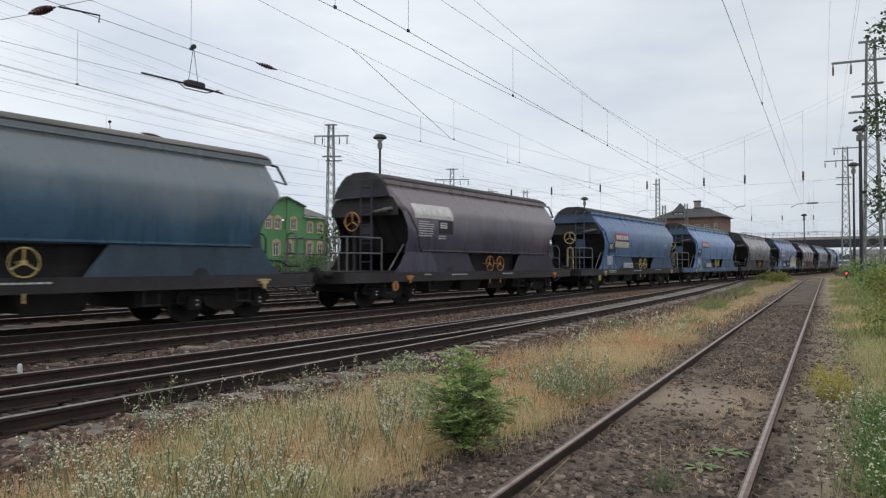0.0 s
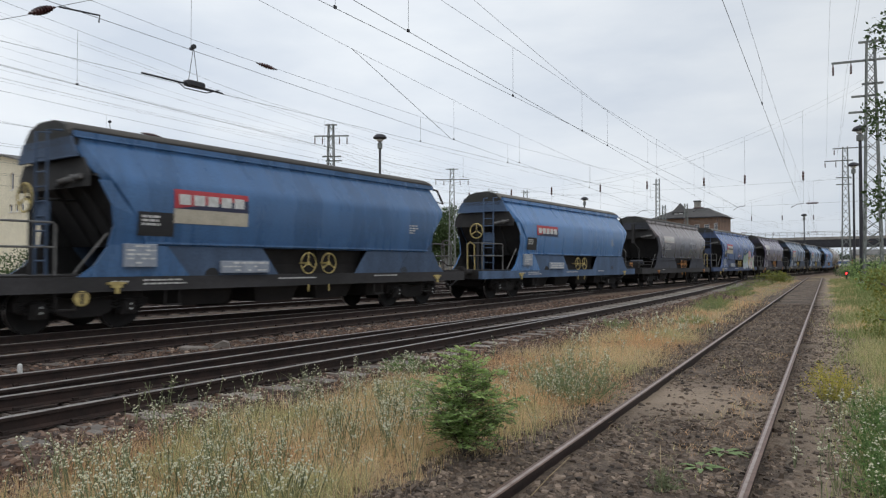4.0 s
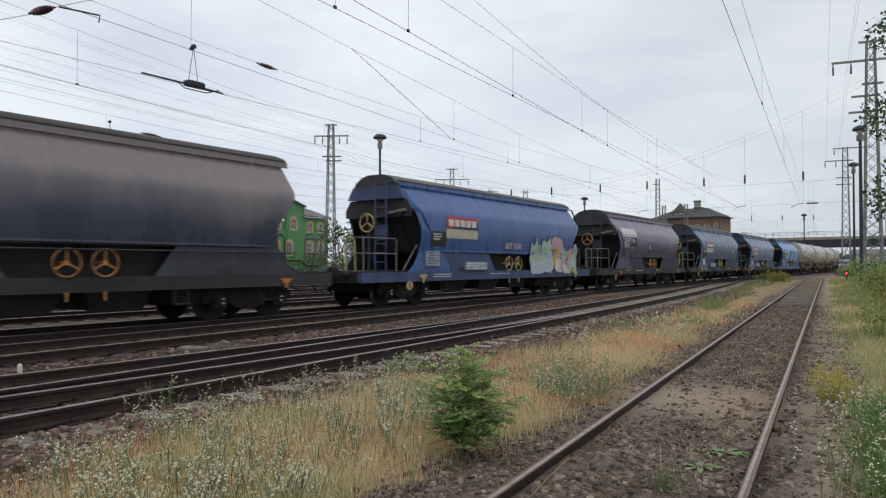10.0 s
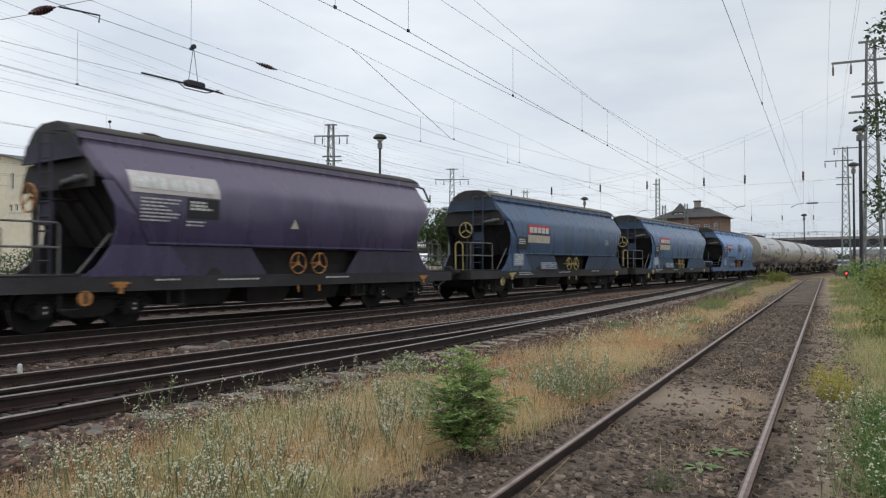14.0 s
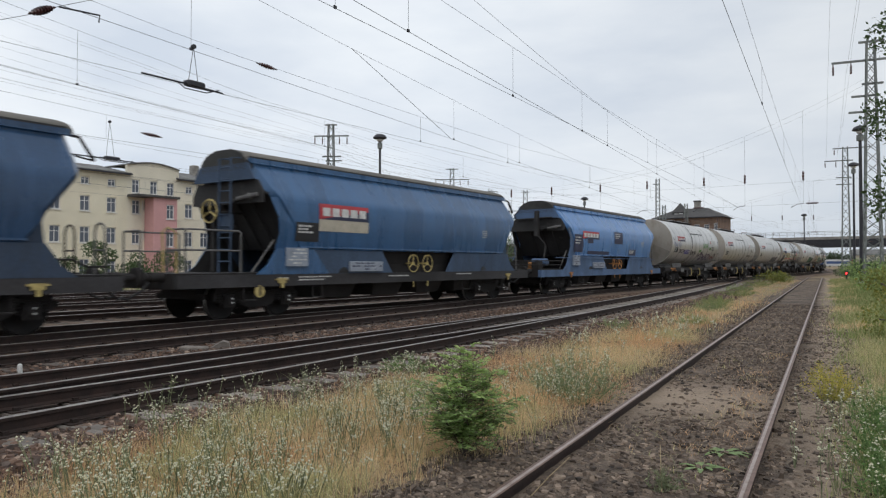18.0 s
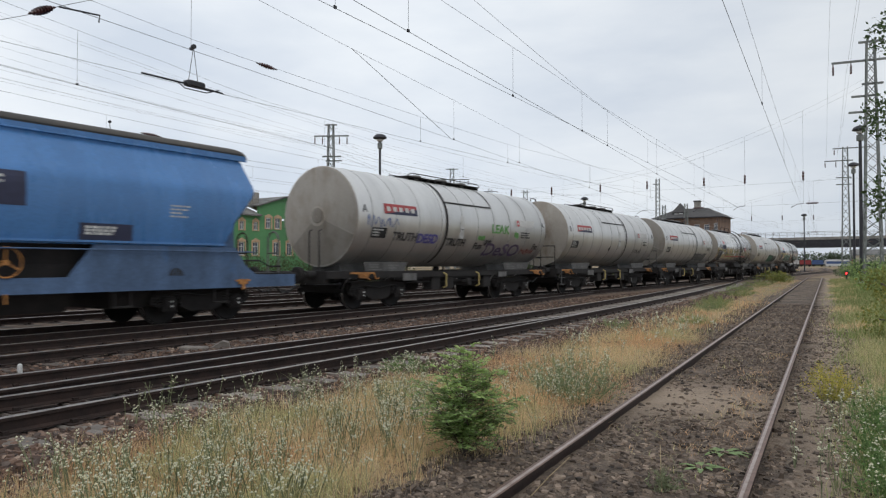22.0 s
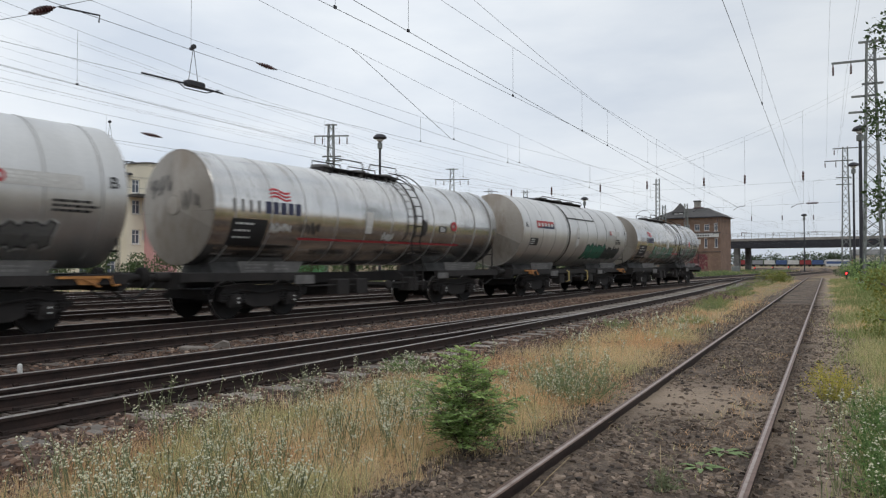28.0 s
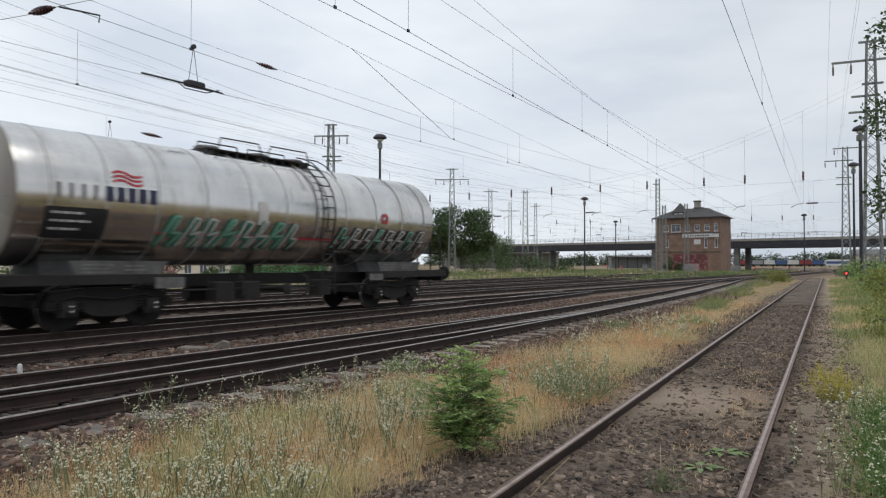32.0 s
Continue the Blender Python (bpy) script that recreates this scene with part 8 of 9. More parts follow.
def far_halls():
    """Low station sheds seen under the bridge."""
    t = thing("station_shed", "long low grey shed with a row of posts", "shed", "sheds beyond the bridge", pose(-132, 235, 0, 0, 0, 30))
    part("roof", Shape().box(-20, -4, 5.6, 20, 4, 6.3), M_ROOF, t)
    part("wall", Shape().box(-20, 3, -0.1, 20, 3.3, 5.6), M_CONCRETE, t)
    for k in range(14):
        x = -19.5 + 3 * k
        part("post", Shape().box(x - 0.15, -3.6, -0.1, x + 0.15, -3.3, 5.6), M_STEEL, t)
    t = thing("station_shed", "open platform roof on dark posts beyond the bridge", "shed", "sheds beyond the bridge", pose(-84, 262, 0, 0, 0, 34))
    part("wall", Shape().box(-16, -1.0, -0.1, 16, 4, 4.2), M_STEEL, t)
    part("roof", Shape().prism([(-4.6, 4.3), (0.0, 4.9), (4.6, 4.3), (4.6, 4.1), (-4.6, 4.1)], -16.5, 16.5, "x"), M_SLATE, t)
    for k in range(9):
        part("post", Shape().box(-14.4 + 3.5 * k, -4.2, -0.1, -14.15 + 3.5 * k, -3.95, 4.1), M_DARKSTEEL, t)
    t = thing("yard_hut", "pale hut with a grey roof by the hedge", "hut", "", pose(-8.6, 150, 0, 0, 0, 10))
    part("wall", Shape().box(-2.4, -2, -0.1, 2.4, 2, 3.2), M_PLASTER2, t)
    part("roof", Shape().prism([(-2.4, 3.2), (2.4, 3.2), (0, 4.3)], -2.8, 2.8, "x"), M_ROOF, t)


far_halls()


def relay_box(x, y, h, w):
    t = thing("relay_cabinet", "grey-green steel relay cabinet beside the tracks", "cabinet", "trackside cabinets", pose(x, y, ground_z(x, y), 0, 0, 20))
    part("body", Shape().chamfer(-w / 2, -0.3, 0.0, w / 2, 0.3, h, 0.03), M_STEEL, t)
    part("door", Shape().box(-w / 2 + 0.06, -0.315, 0.1, w / 2 - 0.06, -0.302, h - 0.1), M_STEEL, t)


relay_box(-36.5, 134.0, 1.3, 1.6)
relay_box(-44.0, 132.0, 1.5, 0.9)
relay_box(-29.5, 140.0, 1.2, 1.4)


# ---- odds and ends between the tracks ----
M_SLAB = surface("stained_concrete", (0.24, 0.21, 0.185), (0.13, 0.11, 0.095), rough=0.95, scale=5, fine=50, bump=0.4)
solid("concrete_slab", Shape().chamfer(-0.24, -0.12, -0.05, 0.24, 0.12, 0.03, 0.02, pose(-10.98, 8.05, 0.06, 0, 2, 34)), M_SLAB, "broken concrete cable-duct cover on the ballast", "slab")
solid("concrete_shard", Shape().add([pose(-10.75, 8.42, 0.04, 0, 12, -50) @ (Vector(p) * 0.7) for p in ((-0.06, -0.25, 0), (-0.06, 0.28, 0), (-0.06, 0.25, 0.16), (-0.06, 0.1, 0.2), (0.06, -0.25, 0), (0.06, 0.28, 0), (0.06, 0.25, 0.16), (0.06, 0.1, 0.2))], [(0, 1, 2, 3), (7, 6, 5, 4), (0, 4, 5, 1), (1, 5, 6, 2), (2, 6, 7, 3), (3, 7, 4, 0)]), M_SLAB, "tilted broken piece of concrete on the ballast", "slab")
solid("marker_stone", Shape().disc((-10.67, 4.92, 0.02), (0, 0, 1), [(0.035, 0), (0.035, 0.11), (0.028, 0.135), (0.01, 0.145)], 12), M_WHITE, "small whitewashed marker stone in the ballast", "marker", smooth=True)

# ---- plants and stones ----
M_DRY = islands("dry_grass", [(0.82, 0.61, 0.36), (0.76, 0.49, 0.26), (0.86, 0.70, 0.46), (0.60, 0.53, 0.26), (0.80, 0.54, 0.31), (0.50, 0.48, 0.23)], 0.9, 0.35)
M_GRASS = islands("green_grass", [(0.36, 0.37, 0.15), (0.60, 0.54, 0.27), (0.50, 0.48, 0.23), (0.74, 0.62, 0.35)], 0.85, 0.25)
M_STEM = islands("grey_green_stems", [(0.17, 0.20, 0.10), (0.22, 0.24, 0.13), (0.14, 0.17, 0.09)], 0.85, 0.1)
M_PETAL = islands("white_petals", [(0.74, 0.71, 0.53), (0.56, 0.56, 0.36), (0.78, 0.76, 0.63), (0.45, 0.47, 0.28)], 0.8, 0.2)
M_LEAF_BRIGHT = islands("bright_leaves", [(0.22, 0.34, 0.09), (0.32, 0.45, 0.15), (0.13, 0.22, 0.06), (0.41, 0.52, 0.22)], 0.6, 0.38)
M_LEAF_LIT = islands("fresh_pale_leaves", [(0.30, 0.42, 0.12), (0.42, 0.54, 0.19), (0.22, 0.34, 0.09), (0.50, 0.60, 0.26)], 0.6, 0.4)
M_LEAF = islands("dark_leaves", [(0.05, 0.085, 0.028), (0.075, 0.125, 0.04), (0.04, 0.07, 0.024), (0.10, 0.15, 0.05)], 0.65, 0.25)
M_LEAF_YELLOW = islands("yellow_green_leaves", [(0.22, 0.24, 0.06), (0.16, 0.20, 0.05), (0.34, 0.30, 0.05)], 0.7, 0.25)
M_GOLD = islands("yellow_blossom", [(0.72, 0.55, 0.06), (0.55, 0.44, 0.08)], 0.8, 0.2)
M_VERGE = islands("rough_verge_green", [(0.13, 0.19, 0.065), (0.20, 0.26, 0.10), (0.11, 0.16, 0.055), (0.26, 0.28, 0.13)], 0.85, 0.2)
M_BANK = islands("bank_green", [(0.19, 0.26, 0.085), (0.30, 0.34, 0.13), (0.23, 0.29, 0.10), (0.38, 0.36, 0.16)], 0.85, 0.25)
M_YELLOWGREEN = islands("yellow_green_stems", [(0.42, 0.40, 0.08), (0.55, 0.48, 0.10), (0.32, 0.34, 0.09)], 0.8, 0.25)
M_RUST = islands("rust_coloured_grass", [(0.74, 0.44, 0.23), (0.82, 0.53, 0.30), (0.62, 0.37, 0.19), (0.78, 0.58, 0.35)], 0.9, 0.35)
M_BARK = surface("grey_bark", (0.16, 0.13, 0.10), (0.08, 0.065, 0.05), rough=0.95, scale=4, fine=30, bump=0.6, stretch=(1, 1, 0.3))


def blade(vs, fs, x, y, z, h, w, lean, turn, rng):
    """A grass blade: two tapering quads that bend over."""
    o = len(vs)
    dx, dy = math.cos(turn), math.sin(turn)
    px, py = -dy * w / 2, dx * w / 2
    for q, k in ((0.0, 1.0), (0.55, 0.7)):
        bx, by, bz = x + dx * lean * q * q, y + dy * lean * q * q, z + h * q
        vs += [(bx - px * k, by - py * k, bz), (bx + px * k, by + py * k, bz)]
    vs.append((x + dx * lean, y + dy * lean, z + h * (1 - 0.25 * min(1, lean / h))))
    fs += [(o, o + 1, o + 3, o + 2), (o + 2, o + 3, o + 4)]


def meadow_kind(x, y):
    """How lush and how dense the growth is at a spot."""
    n = noise.noise((x * 0.5, y * 0.5, 3)) + 0.5 * noise.noise((x * 1.7, y * 1.7, 9))
    return n


def strip_density(x, y):
    """Growth between the siding and the near track, and right of the siding; bare along rails."""
    s = line_siding(y)
    a = line_a(min(y, 60)) + 1.5
    if x > s:
        return smoothstep(1.35, 2.2, x - s) * 0.9
    left = smoothstep(0.0, 1.0, x - a)
    rightw = smoothstep(1.05 + 0.45 * smoothstep(7.5, 4.0, y), 1.6 + 0.5 * smoothstep(7.5, 4.0, y), s - x + 0.25 * noise.noise((x * 2.0, y * 2.0, 51)))
    return left * rightw


def grass():
    rng = random.Random(11)
    dry, green, rust = Shape(), Shape(), Shape()
    zones = [(-8.5, 1.5, 2.2, 8.5, 21000), (-9.0, 2.0, 8.5, 17.0, 11000), (-10.5, 4.0, 17.0, 34.0, 5000), (-13.0, 6.0, 34.0, 80.0, 4200)]
    for x0, x1, y0, y1, count in zones:
        far = y0 > 16
        for _ in range(count):
            x, y = rng.uniform(x0, x1), rng.uniform(y0, y1)
            den = strip_density(x, y)
            if rng.random() > den:
                continue
            k = meadow_kind(x, y)
            if k < -0.55:
                continue
            lush = k + (0.6 if x > line_siding(y) else -0.12) + (0.25 if rng.random() < 0.15 else 0) + 0.16 * smoothstep(6.0, 3.4, y)
            tgt = green if lush > 0.22 else (rust if noise.noise((x * 0.7, y * 0.45, 33)) > 0.1 else dry)
            h0 = 0.15 * (1.0 + 0.6 * k)
            n = 12 if not far else 8
            z = ground_z(x, y) - 0.02
            sp = 0.12 if not far else 0.25
            for _b in range(n):
                h = max(0.06, h0 * rng.uniform(0.6, 1.7))
                blade(tgt.v, tgt.f, x + rng.gauss(0, sp), y + rng.gauss(0, sp), z, h, rng.uniform(0.0018, 0.0048) * (1 if not far else 3.0), rng.uniform(0.05, 1.1) * h, rng.uniform(0, 6.28), rng)
    tagged(solid("dry_grass", dry, M_DRY, "straw-coloured dry grass beside the siding", "grass", kind="stuff", fix=False))
    solid("rust_grass", rust, M_RUST, "rust-coloured dead grass beside the siding", "grass", kind="stuff", fix=False)
    tagged(solid("green_grass", green, M_GRASS, "green grass tufts beside the siding", "grass", kind="stuff", fix=False))


grass()


def flower_head(s, x, y, z, r):
    s.add([(x + r, y, z), (x, y + r, z), (x - r, y, z), (x, y - r, z), (x, y, z + r * 0.8), (x, y, z - r * 0.6)], [(0, 1, 4), (1, 2, 4), (2, 3, 4), (3, 0, 4), (1, 0, 5), (2, 1, 5), (3, 2, 5), (0, 3, 5)])


def white_flowers():
    """Wild white blossom on thin branching stems."""
    rng = random.Random(23)
    stems, heads = Shape(), Shape()
    spots = []
    for _ in range(1400):
        x, y = rng.uniform(-7.6, -1.5), rng.uniform(2.3, 9.0)
        if rng.random() < strip_density(x, y) * (0.4 + 0.9 * smoothstep(-0.2, 0.5, noise.noise((x * 0.8, y * 0.8, 21)) + 0.12 * (5.5 - y))):
            spots.append((x, y))
    for _ in range(130):
        x, y = rng.uniform(-5.6, -3.2), rng.uniform(2.7, 4.3)
        if rng.random() < strip_density(x, y) * smoothstep(-0.35, 0.3, noise.noise((x * 1.1, y * 1.1, 5))):
            spots.append((x, y))
    for _ in range(260):
        x, y = rng.uniform(-9.0, -3.0), rng.uniform(9.0, 20)
        if rng.random() < strip_density(x, y) * 0.6:
            spots.append((x, y))
    for _ in range(90):
        spots.append((rng.gauss(-0.05, 0.4), rng.uniform(4.6, 9.0)))
    for _ in range(26):
        y = rng.uniform(3.6, 7.0)
        spots.append((line_a(y) + 1.35 + rng.uniform(-0.1, 0.8), y))
    for x, y in spots:
        if (x > line_siding(y) - 1.0 and x < line_siding(y) + 0.95) or (-3.9 < x < -2.6 and 4.2 < y < 5.7 and rng.random() < 0.75):
            continue
        z = ground_z(x, y) - 0.02
        for _s in range(rng.randint(2, 4)):
            h = rng.uniform(0.16, 0.42)
            a, lean = rng.uniform(0, 6.28), rng.uniform(0.1, 0.5) * h
            tx, ty = x + math.cos(a) * lean, y + math.sin(a) * lean
            stems.tube([(x, y, z), ((x + tx) / 2, (y + ty) / 2, z + h * 0.55), (tx, ty, z + h)], 0.003, 3, caps=False)
            for _h in range(rng.randint(3, 7)):
                q = rng.uniform(0.72, 1.0)
                hx, hy, hz = x + (tx - x) * q + rng.gauss(0, 0.017), y + (ty - y) * q + rng.gauss(0, 0.017), z + h * q + rng.uniform(0, 0.05)
                flower_head(heads, hx, hy, hz, rng.uniform(0.005, 0.0125) * (1 + 0.07 * max(0, y - 5)))
    solid("flower_stems", stems, M_STEM, "thin grey-green stems of wild flowers", "plant", kind="stuff", fix=False)
    solid("white_blossom", heads, M_PETAL, "small white wild flower heads", "flowers", kind="stuff", fix=False)


white_flowers()


def siding_wisps():
    """Sparse dead wisps and small green shoots on the cinder bed of the siding."""
    rng = random.Random(57)
    straw, shoots = Shape(), Shape()
    for _ in range(190):
        y = rng.uniform(3.0, 15.0)
        x = line_siding(y) + rng.choice((rng.uniform(0.1, 0.62), rng.uniform(0.25, 0.62), rng.uniform(-0.62, 0.6), rng.uniform(-1.25, -0.82)))
        if noise.noise((x * 0.9, y * 0.5, 8)) < -0.05:
            continue
        z = ground_z(x, y) - 0.01
        tgt = shoots if rng.random() < 0.22 else straw
        for _b in range(rng.randint(8, 26)):
            h = rng.uniform(0.025, 0.12)
            blade(tgt.v, tgt.f, x + rng.gauss(0, 0.09), y + rng.gauss(0, 0.12), z, h, rng.uniform(0.002, 0.005) * (1 + 0.06 * y), rng.uniform(0.4, 1.6) * h, rng.uniform(0, 6.28), rng)
    solid("dead_wisps", straw, M_RUST, "sparse dead grass wisps between the siding rails", "grass", kind="stuff", fix=False)
    solid("green_shoots", shoots, M_GRASS, "small green shoots between the siding rails", "grass", kind="stuff", fix=False)


siding_wisps()


def bank_growth():
    """Taller mixed growth on the bank right of the siding."""
    rng = random.Random(71)
    green, dry = Shape(), Shape()
    for _ in range(5200):
        y = 6 + 84 * rng.random() ** 1.7
        x = line_siding(y) + 1.45 + 5.0 * rng.random() ** 1.3 + 0.35 * noise.noise((y * 0.4, 2, 2))
        if x < line_siding(y) + 1.3:
            continue
        k = noise.noise((x * 0.6, y * 0.3, 17))
        tgt = green if k + rng.uniform(-0.3, 0.3) > -0.38 else dry
        far = y > 18
        z = ground_z(x, y) - 0.02
        out = smoothstep(1.3, 3.2, x - line_siding(y))
        for _b in range(9):
            h = rng.uniform(0.1, 0.32) * (0.55 + 1.1 * out)
            blade(tgt.v, tgt.f, x + rng.gauss(0, 0.14), y + rng.gauss(0, 0.2), z, h, rng.uniform(0.004, 0.009) * (2.6 if far else 1), rng.uniform(0.1, 0.9) * h, rng.uniform(0, 6.28), rng)
    solid("bank_grass", green, M_BANK, "green grass and weeds on the bank", "grass", kind="stuff", fix=False)
    solid("bank_straw", dry, M_DRY, "dry grass on the bank", "grass", kind="stuff", fix=False)


bank_growth()


def leaf(vs, fs, p, d, n, l, w):
    """A leaf folded a little along its rib."""
    o = len(vs)
    d = d.normalized()
    side = d.cross(n)
    if side.length < 1e-4:
        side = d.orthogonal()
    side.normalize()
    up = side.cross(d)
    for q in (p, p + d * l * 0.45 + side * w / 2 + up * w * 0.12, p + d * l, p + d * l * 0.45 - side * w / 2 + up * w * 0.12):
        vs.append(tuple(q))
    fs.append((o, o + 1, o + 2, o + 3))


def rand_dir(rng):
    while True:
        v = Vector((rng.uniform(-1, 1), rng.uniform(-1, 1), rng.uniform(-1, 1)))
        if 0.05 < v.length < 1:
            return v.normalized()


def feather_bush(x, y, h, w, label, leafmat, seed):
    """Sapling with feathered leaves: twigs that carry pairs of small leaflets."""
    rng = random.Random(seed)
    t = thing("young_tree_shrub", label, "shrub", "shrubs by the track", pose(x, y, ground_z(x, y) - 0.02))
    wood, lf = Shape(), Shape()
    lit_top = Shape()
    for k in range(17):
        a = 2.4 * k + rng.uniform(-0.3, 0.3)
        f = (k + 0.5) / 17
        r = w * 0.46 * f ** 0.75
        hh = h * (1.0 - 0.5 * f ** 1.25) * rng.uniform(0.93, 1.03)
        pts = [Vector((0, 0, 0)), Vector((math.cos(a) * r * 0.42, math.sin(a) * r * 0.42, hh * 0.5)), Vector((math.cos(a) * r, math.sin(a) * r, hh))]
        wood.tube(pts, 0.006, 5, taper=0.002)
        for j in range(22):
            q = 0.2 + 0.8 * j / 21
            base = pts[0].lerp(pts[1], q * 2) if q < 0.5 else pts[1].lerp(pts[2], q * 2 - 1)
            b = a + rng.uniform(-1.9, 1.9) if r > 0.15 * w else rng.uniform(0, 6.28)
            out = Vector((math.cos(b), math.sin(b), rng.uniform(0.1, 0.9))).normalized()
            ln = w * 0.33 * rng.uniform(0.5, 1.15) * (1.3 - 0.75 * base.z / h)
            tip = base + out * ln + Vector((0, 0, -ln * 0.25))
            wood.tube([base, base.lerp(tip, 0.5) + Vector((0, 0, ln * 0.08)), tip], 0.0025, 3, caps=False)
            # upper leaves take a paler copy: light on the crown put into colour
            tgt = lit_top if base.z > h * rng.uniform(0.45, 0.85) else lf
            for i in range(9):
                p = base.lerp(tip, 0.2 + 0.8 * i / 8) + Vector((0, 0, ln * 0.08 * (1 - abs(i / 4 - 1))))
                for sg in (-1, 1):
                    sd = out.cross(Vector((0, 0, 1))).normalized() * sg
                    leaf(tgt.v, tgt.f, p, (sd + out * 0.35 + rand_dir(rng) * 0.35), Vector((0, 0, 1)) + rand_dir(rng) * 0.6, rng.uniform(0.034, 0.062), rng.uniform(0.016, 0.027))
    tagged(part("fresh_leaves", lit_top.mesh("fresh_leaves", M_LEAF_LIT, False, False), None, t, "pale green young leaves"), kind="stuff")
    part("woody_stem", wood, M_BARK, t)
    tagged(part("leaves", lf.mesh("leaves", leafmat, False, False), None, t), kind="stuff")


feather_bush(-3.38, 5.28, 0.98, 0.88, "bright green feathery sapling in the dry grass", M_LEAF_BRIGHT, 5)


def broom_bush(x, y, h, w, label, blossom, seed, n=90, stemmat=None, leafmat=None, leaves=8, big=1.0):
    """Sprawling clump of thin arching stems with side twigs, narrow leaves and small blossom."""
    rng = random.Random(seed)
    t = thing("weed_clump", label, "weed", "tall weeds by the track", pose(x, y, ground_z(x, y) - 0.02))
    s, lf, b = Shape(), Shape(), Shape()
    for k in range(n):
        a, r = rng.uniform(0, 6.28), w / 2 * math.sqrt(rng.random())
        hh = h * rng.uniform(0.35, 1.0) * (1 - 0.45 * (2 * r / w) ** 2)
        p0 = Vector((math.cos(a) * r * 0.4 + rng.gauss(0, 0.04), math.sin(a) * r * 0.4 + rng.gauss(0, 0.04), 0))
        p1 = Vector((math.cos(a) * r + rng.gauss(0, 0.05), math.sin(a) * r + rng.gauss(0, 0.05), hh))
        pm = p0.lerp(p1, 0.5) + Vector((rng.gauss(0, 0.02), rng.gauss(0, 0.02), hh * 0.1))
        s.tube([p0, pm, p1], 0.0026, 3, caps=False)
        for j in range(leaves):
            q = rng.uniform(0.1, 1.0)
            p = p0.lerp(pm, 2 * q) if q < 0.5 else pm.lerp(p1, 2 * q - 1)
            leaf(lf.v, lf.f, p, rand_dir(rng) + Vector((0, 0, 0.5)), rand_dir(rng), rng.uniform(0.03, 0.065) * big, rng.uniform(0.006, 0.013) * big)
        tips = [p1]
        for j in range(rng.randint(0, 3)):
            p = pm.lerp(p1, rng.uniform(0.1, 0.8))
            q = p + Vector((rng.gauss(0, 0.05), rng.gauss(0, 0.05), rng.uniform(0.05, 0.14)))
            s.tube([p, q], 0.0018, 3, caps=False)
            tips.append(q)
        if blossom and rng.random() < (0.7 if leaves < 12 else 0.4):
            for q in tips:
                for j in range(rng.randint(1, 4)):
                    c = q + rand_dir(rng) * 0.014 + Vector((0, 0, -0.04 * j * (blossom is M_GOLD)))
                    flower_head(b, c.x, c.y, c.z, rng.uniform(0.005, 0.011))
    tagged(part("stalk", s.mesh("stalk", stemmat or M_STEM, False, False), None, t), kind="stuff")
    tagged(part("leaves", lf.mesh("leaves", leafmat or (M_STEM if blossom is not M_GOLD else M_YELLOWGREEN), False, False), None, t), kind="stuff")
    if blossom:
        tagged(part("blossom", b.mesh("blossom", blossom, False, False), None, t), kind="stuff")


M_WEED = islands("grey_green_weed_leaves", [(0.24, 0.30, 0.15), (0.31, 0.36, 0.19), (0.19, 0.25, 0.11), (0.36, 0.38, 0.22)], 0.8, 0.25)
M_LUSH = islands("lush_weed_leaves", [(0.14, 0.25, 0.07), (0.21, 0.33, 0.10), (0.10, 0.19, 0.055), (0.27, 0.36, 0.14)], 0.75, 0.3)
broom_bush(-3.62, 8.25, 0.72, 1.35, "grey-green broom-like weed with white blossom", M_PETAL, 3, 150, M_WEED, M_WEED, 9)
broom_bush(-4.35, 8.9, 0.55, 0.9, "grey-green broom-like weed with white blossom", M_PETAL, 31, 60, M_WEED, M_WEED, 7)
broom_bush(-4.75, 6.6, 0.5, 1.1, "thin white-flowered weed in the dry grass", M_PETAL, 32, 70, M_WEED, M_WEED, 6)
broom_bush(-6.3, 8.3, 0.4, 0.9, "leafy green weed at the edge of the ballast", M_PETAL, 33, 80, M_LUSH, M_LUSH, 9)
broom_bush(-1.0, 10.0, 0.6, 0.62, "yellow-flowered weed beside the rail", M_GOLD, 8, 70, M_YELLOWGREEN)
broom_bush(-0.3, 6.95, 0.55, 0.8, "green weed clump with white blossom", M_PETAL, 9, 70, M_LUSH, M_LUSH, 15, 1.3)
broom_bush(-0.22, 6.05, 0.42, 0.7, "green weed clump with white blossom", M_PETAL, 10, 50, M_LUSH, M_LUSH, 15, 1.3)
broom_bush(-0.35, 8.3, 0.6, 0.8, "green weed clump with white blossom", M_PETAL, 19, 70, M_LUSH, M_LUSH, 15, 1.3)
broom_bush(-1.62, 5.3, 0.22, 0.16, "small green thistle between the rails", None, 12, 26)
broom_bush(-5.0, 6.2, 0.5, 0.4, "slender weed with white blossom", M_PETAL, 14, 16)
broom_bush(-6.2, 4.2, 0.62, 0.5, "slender weed with white blossom", M_PETAL, 15, 16)
broom_bush(-6.0, 5.9, 0.55, 0.5, "slender weed with white blossom", M_PETAL, 16, 14)


M_DOCK = islands("dull_green_leaves", [(0.15, 0.22, 0.085), (0.21, 0.29, 0.12), (0.12, 0.18, 0.07)], 0.75, 0.15)


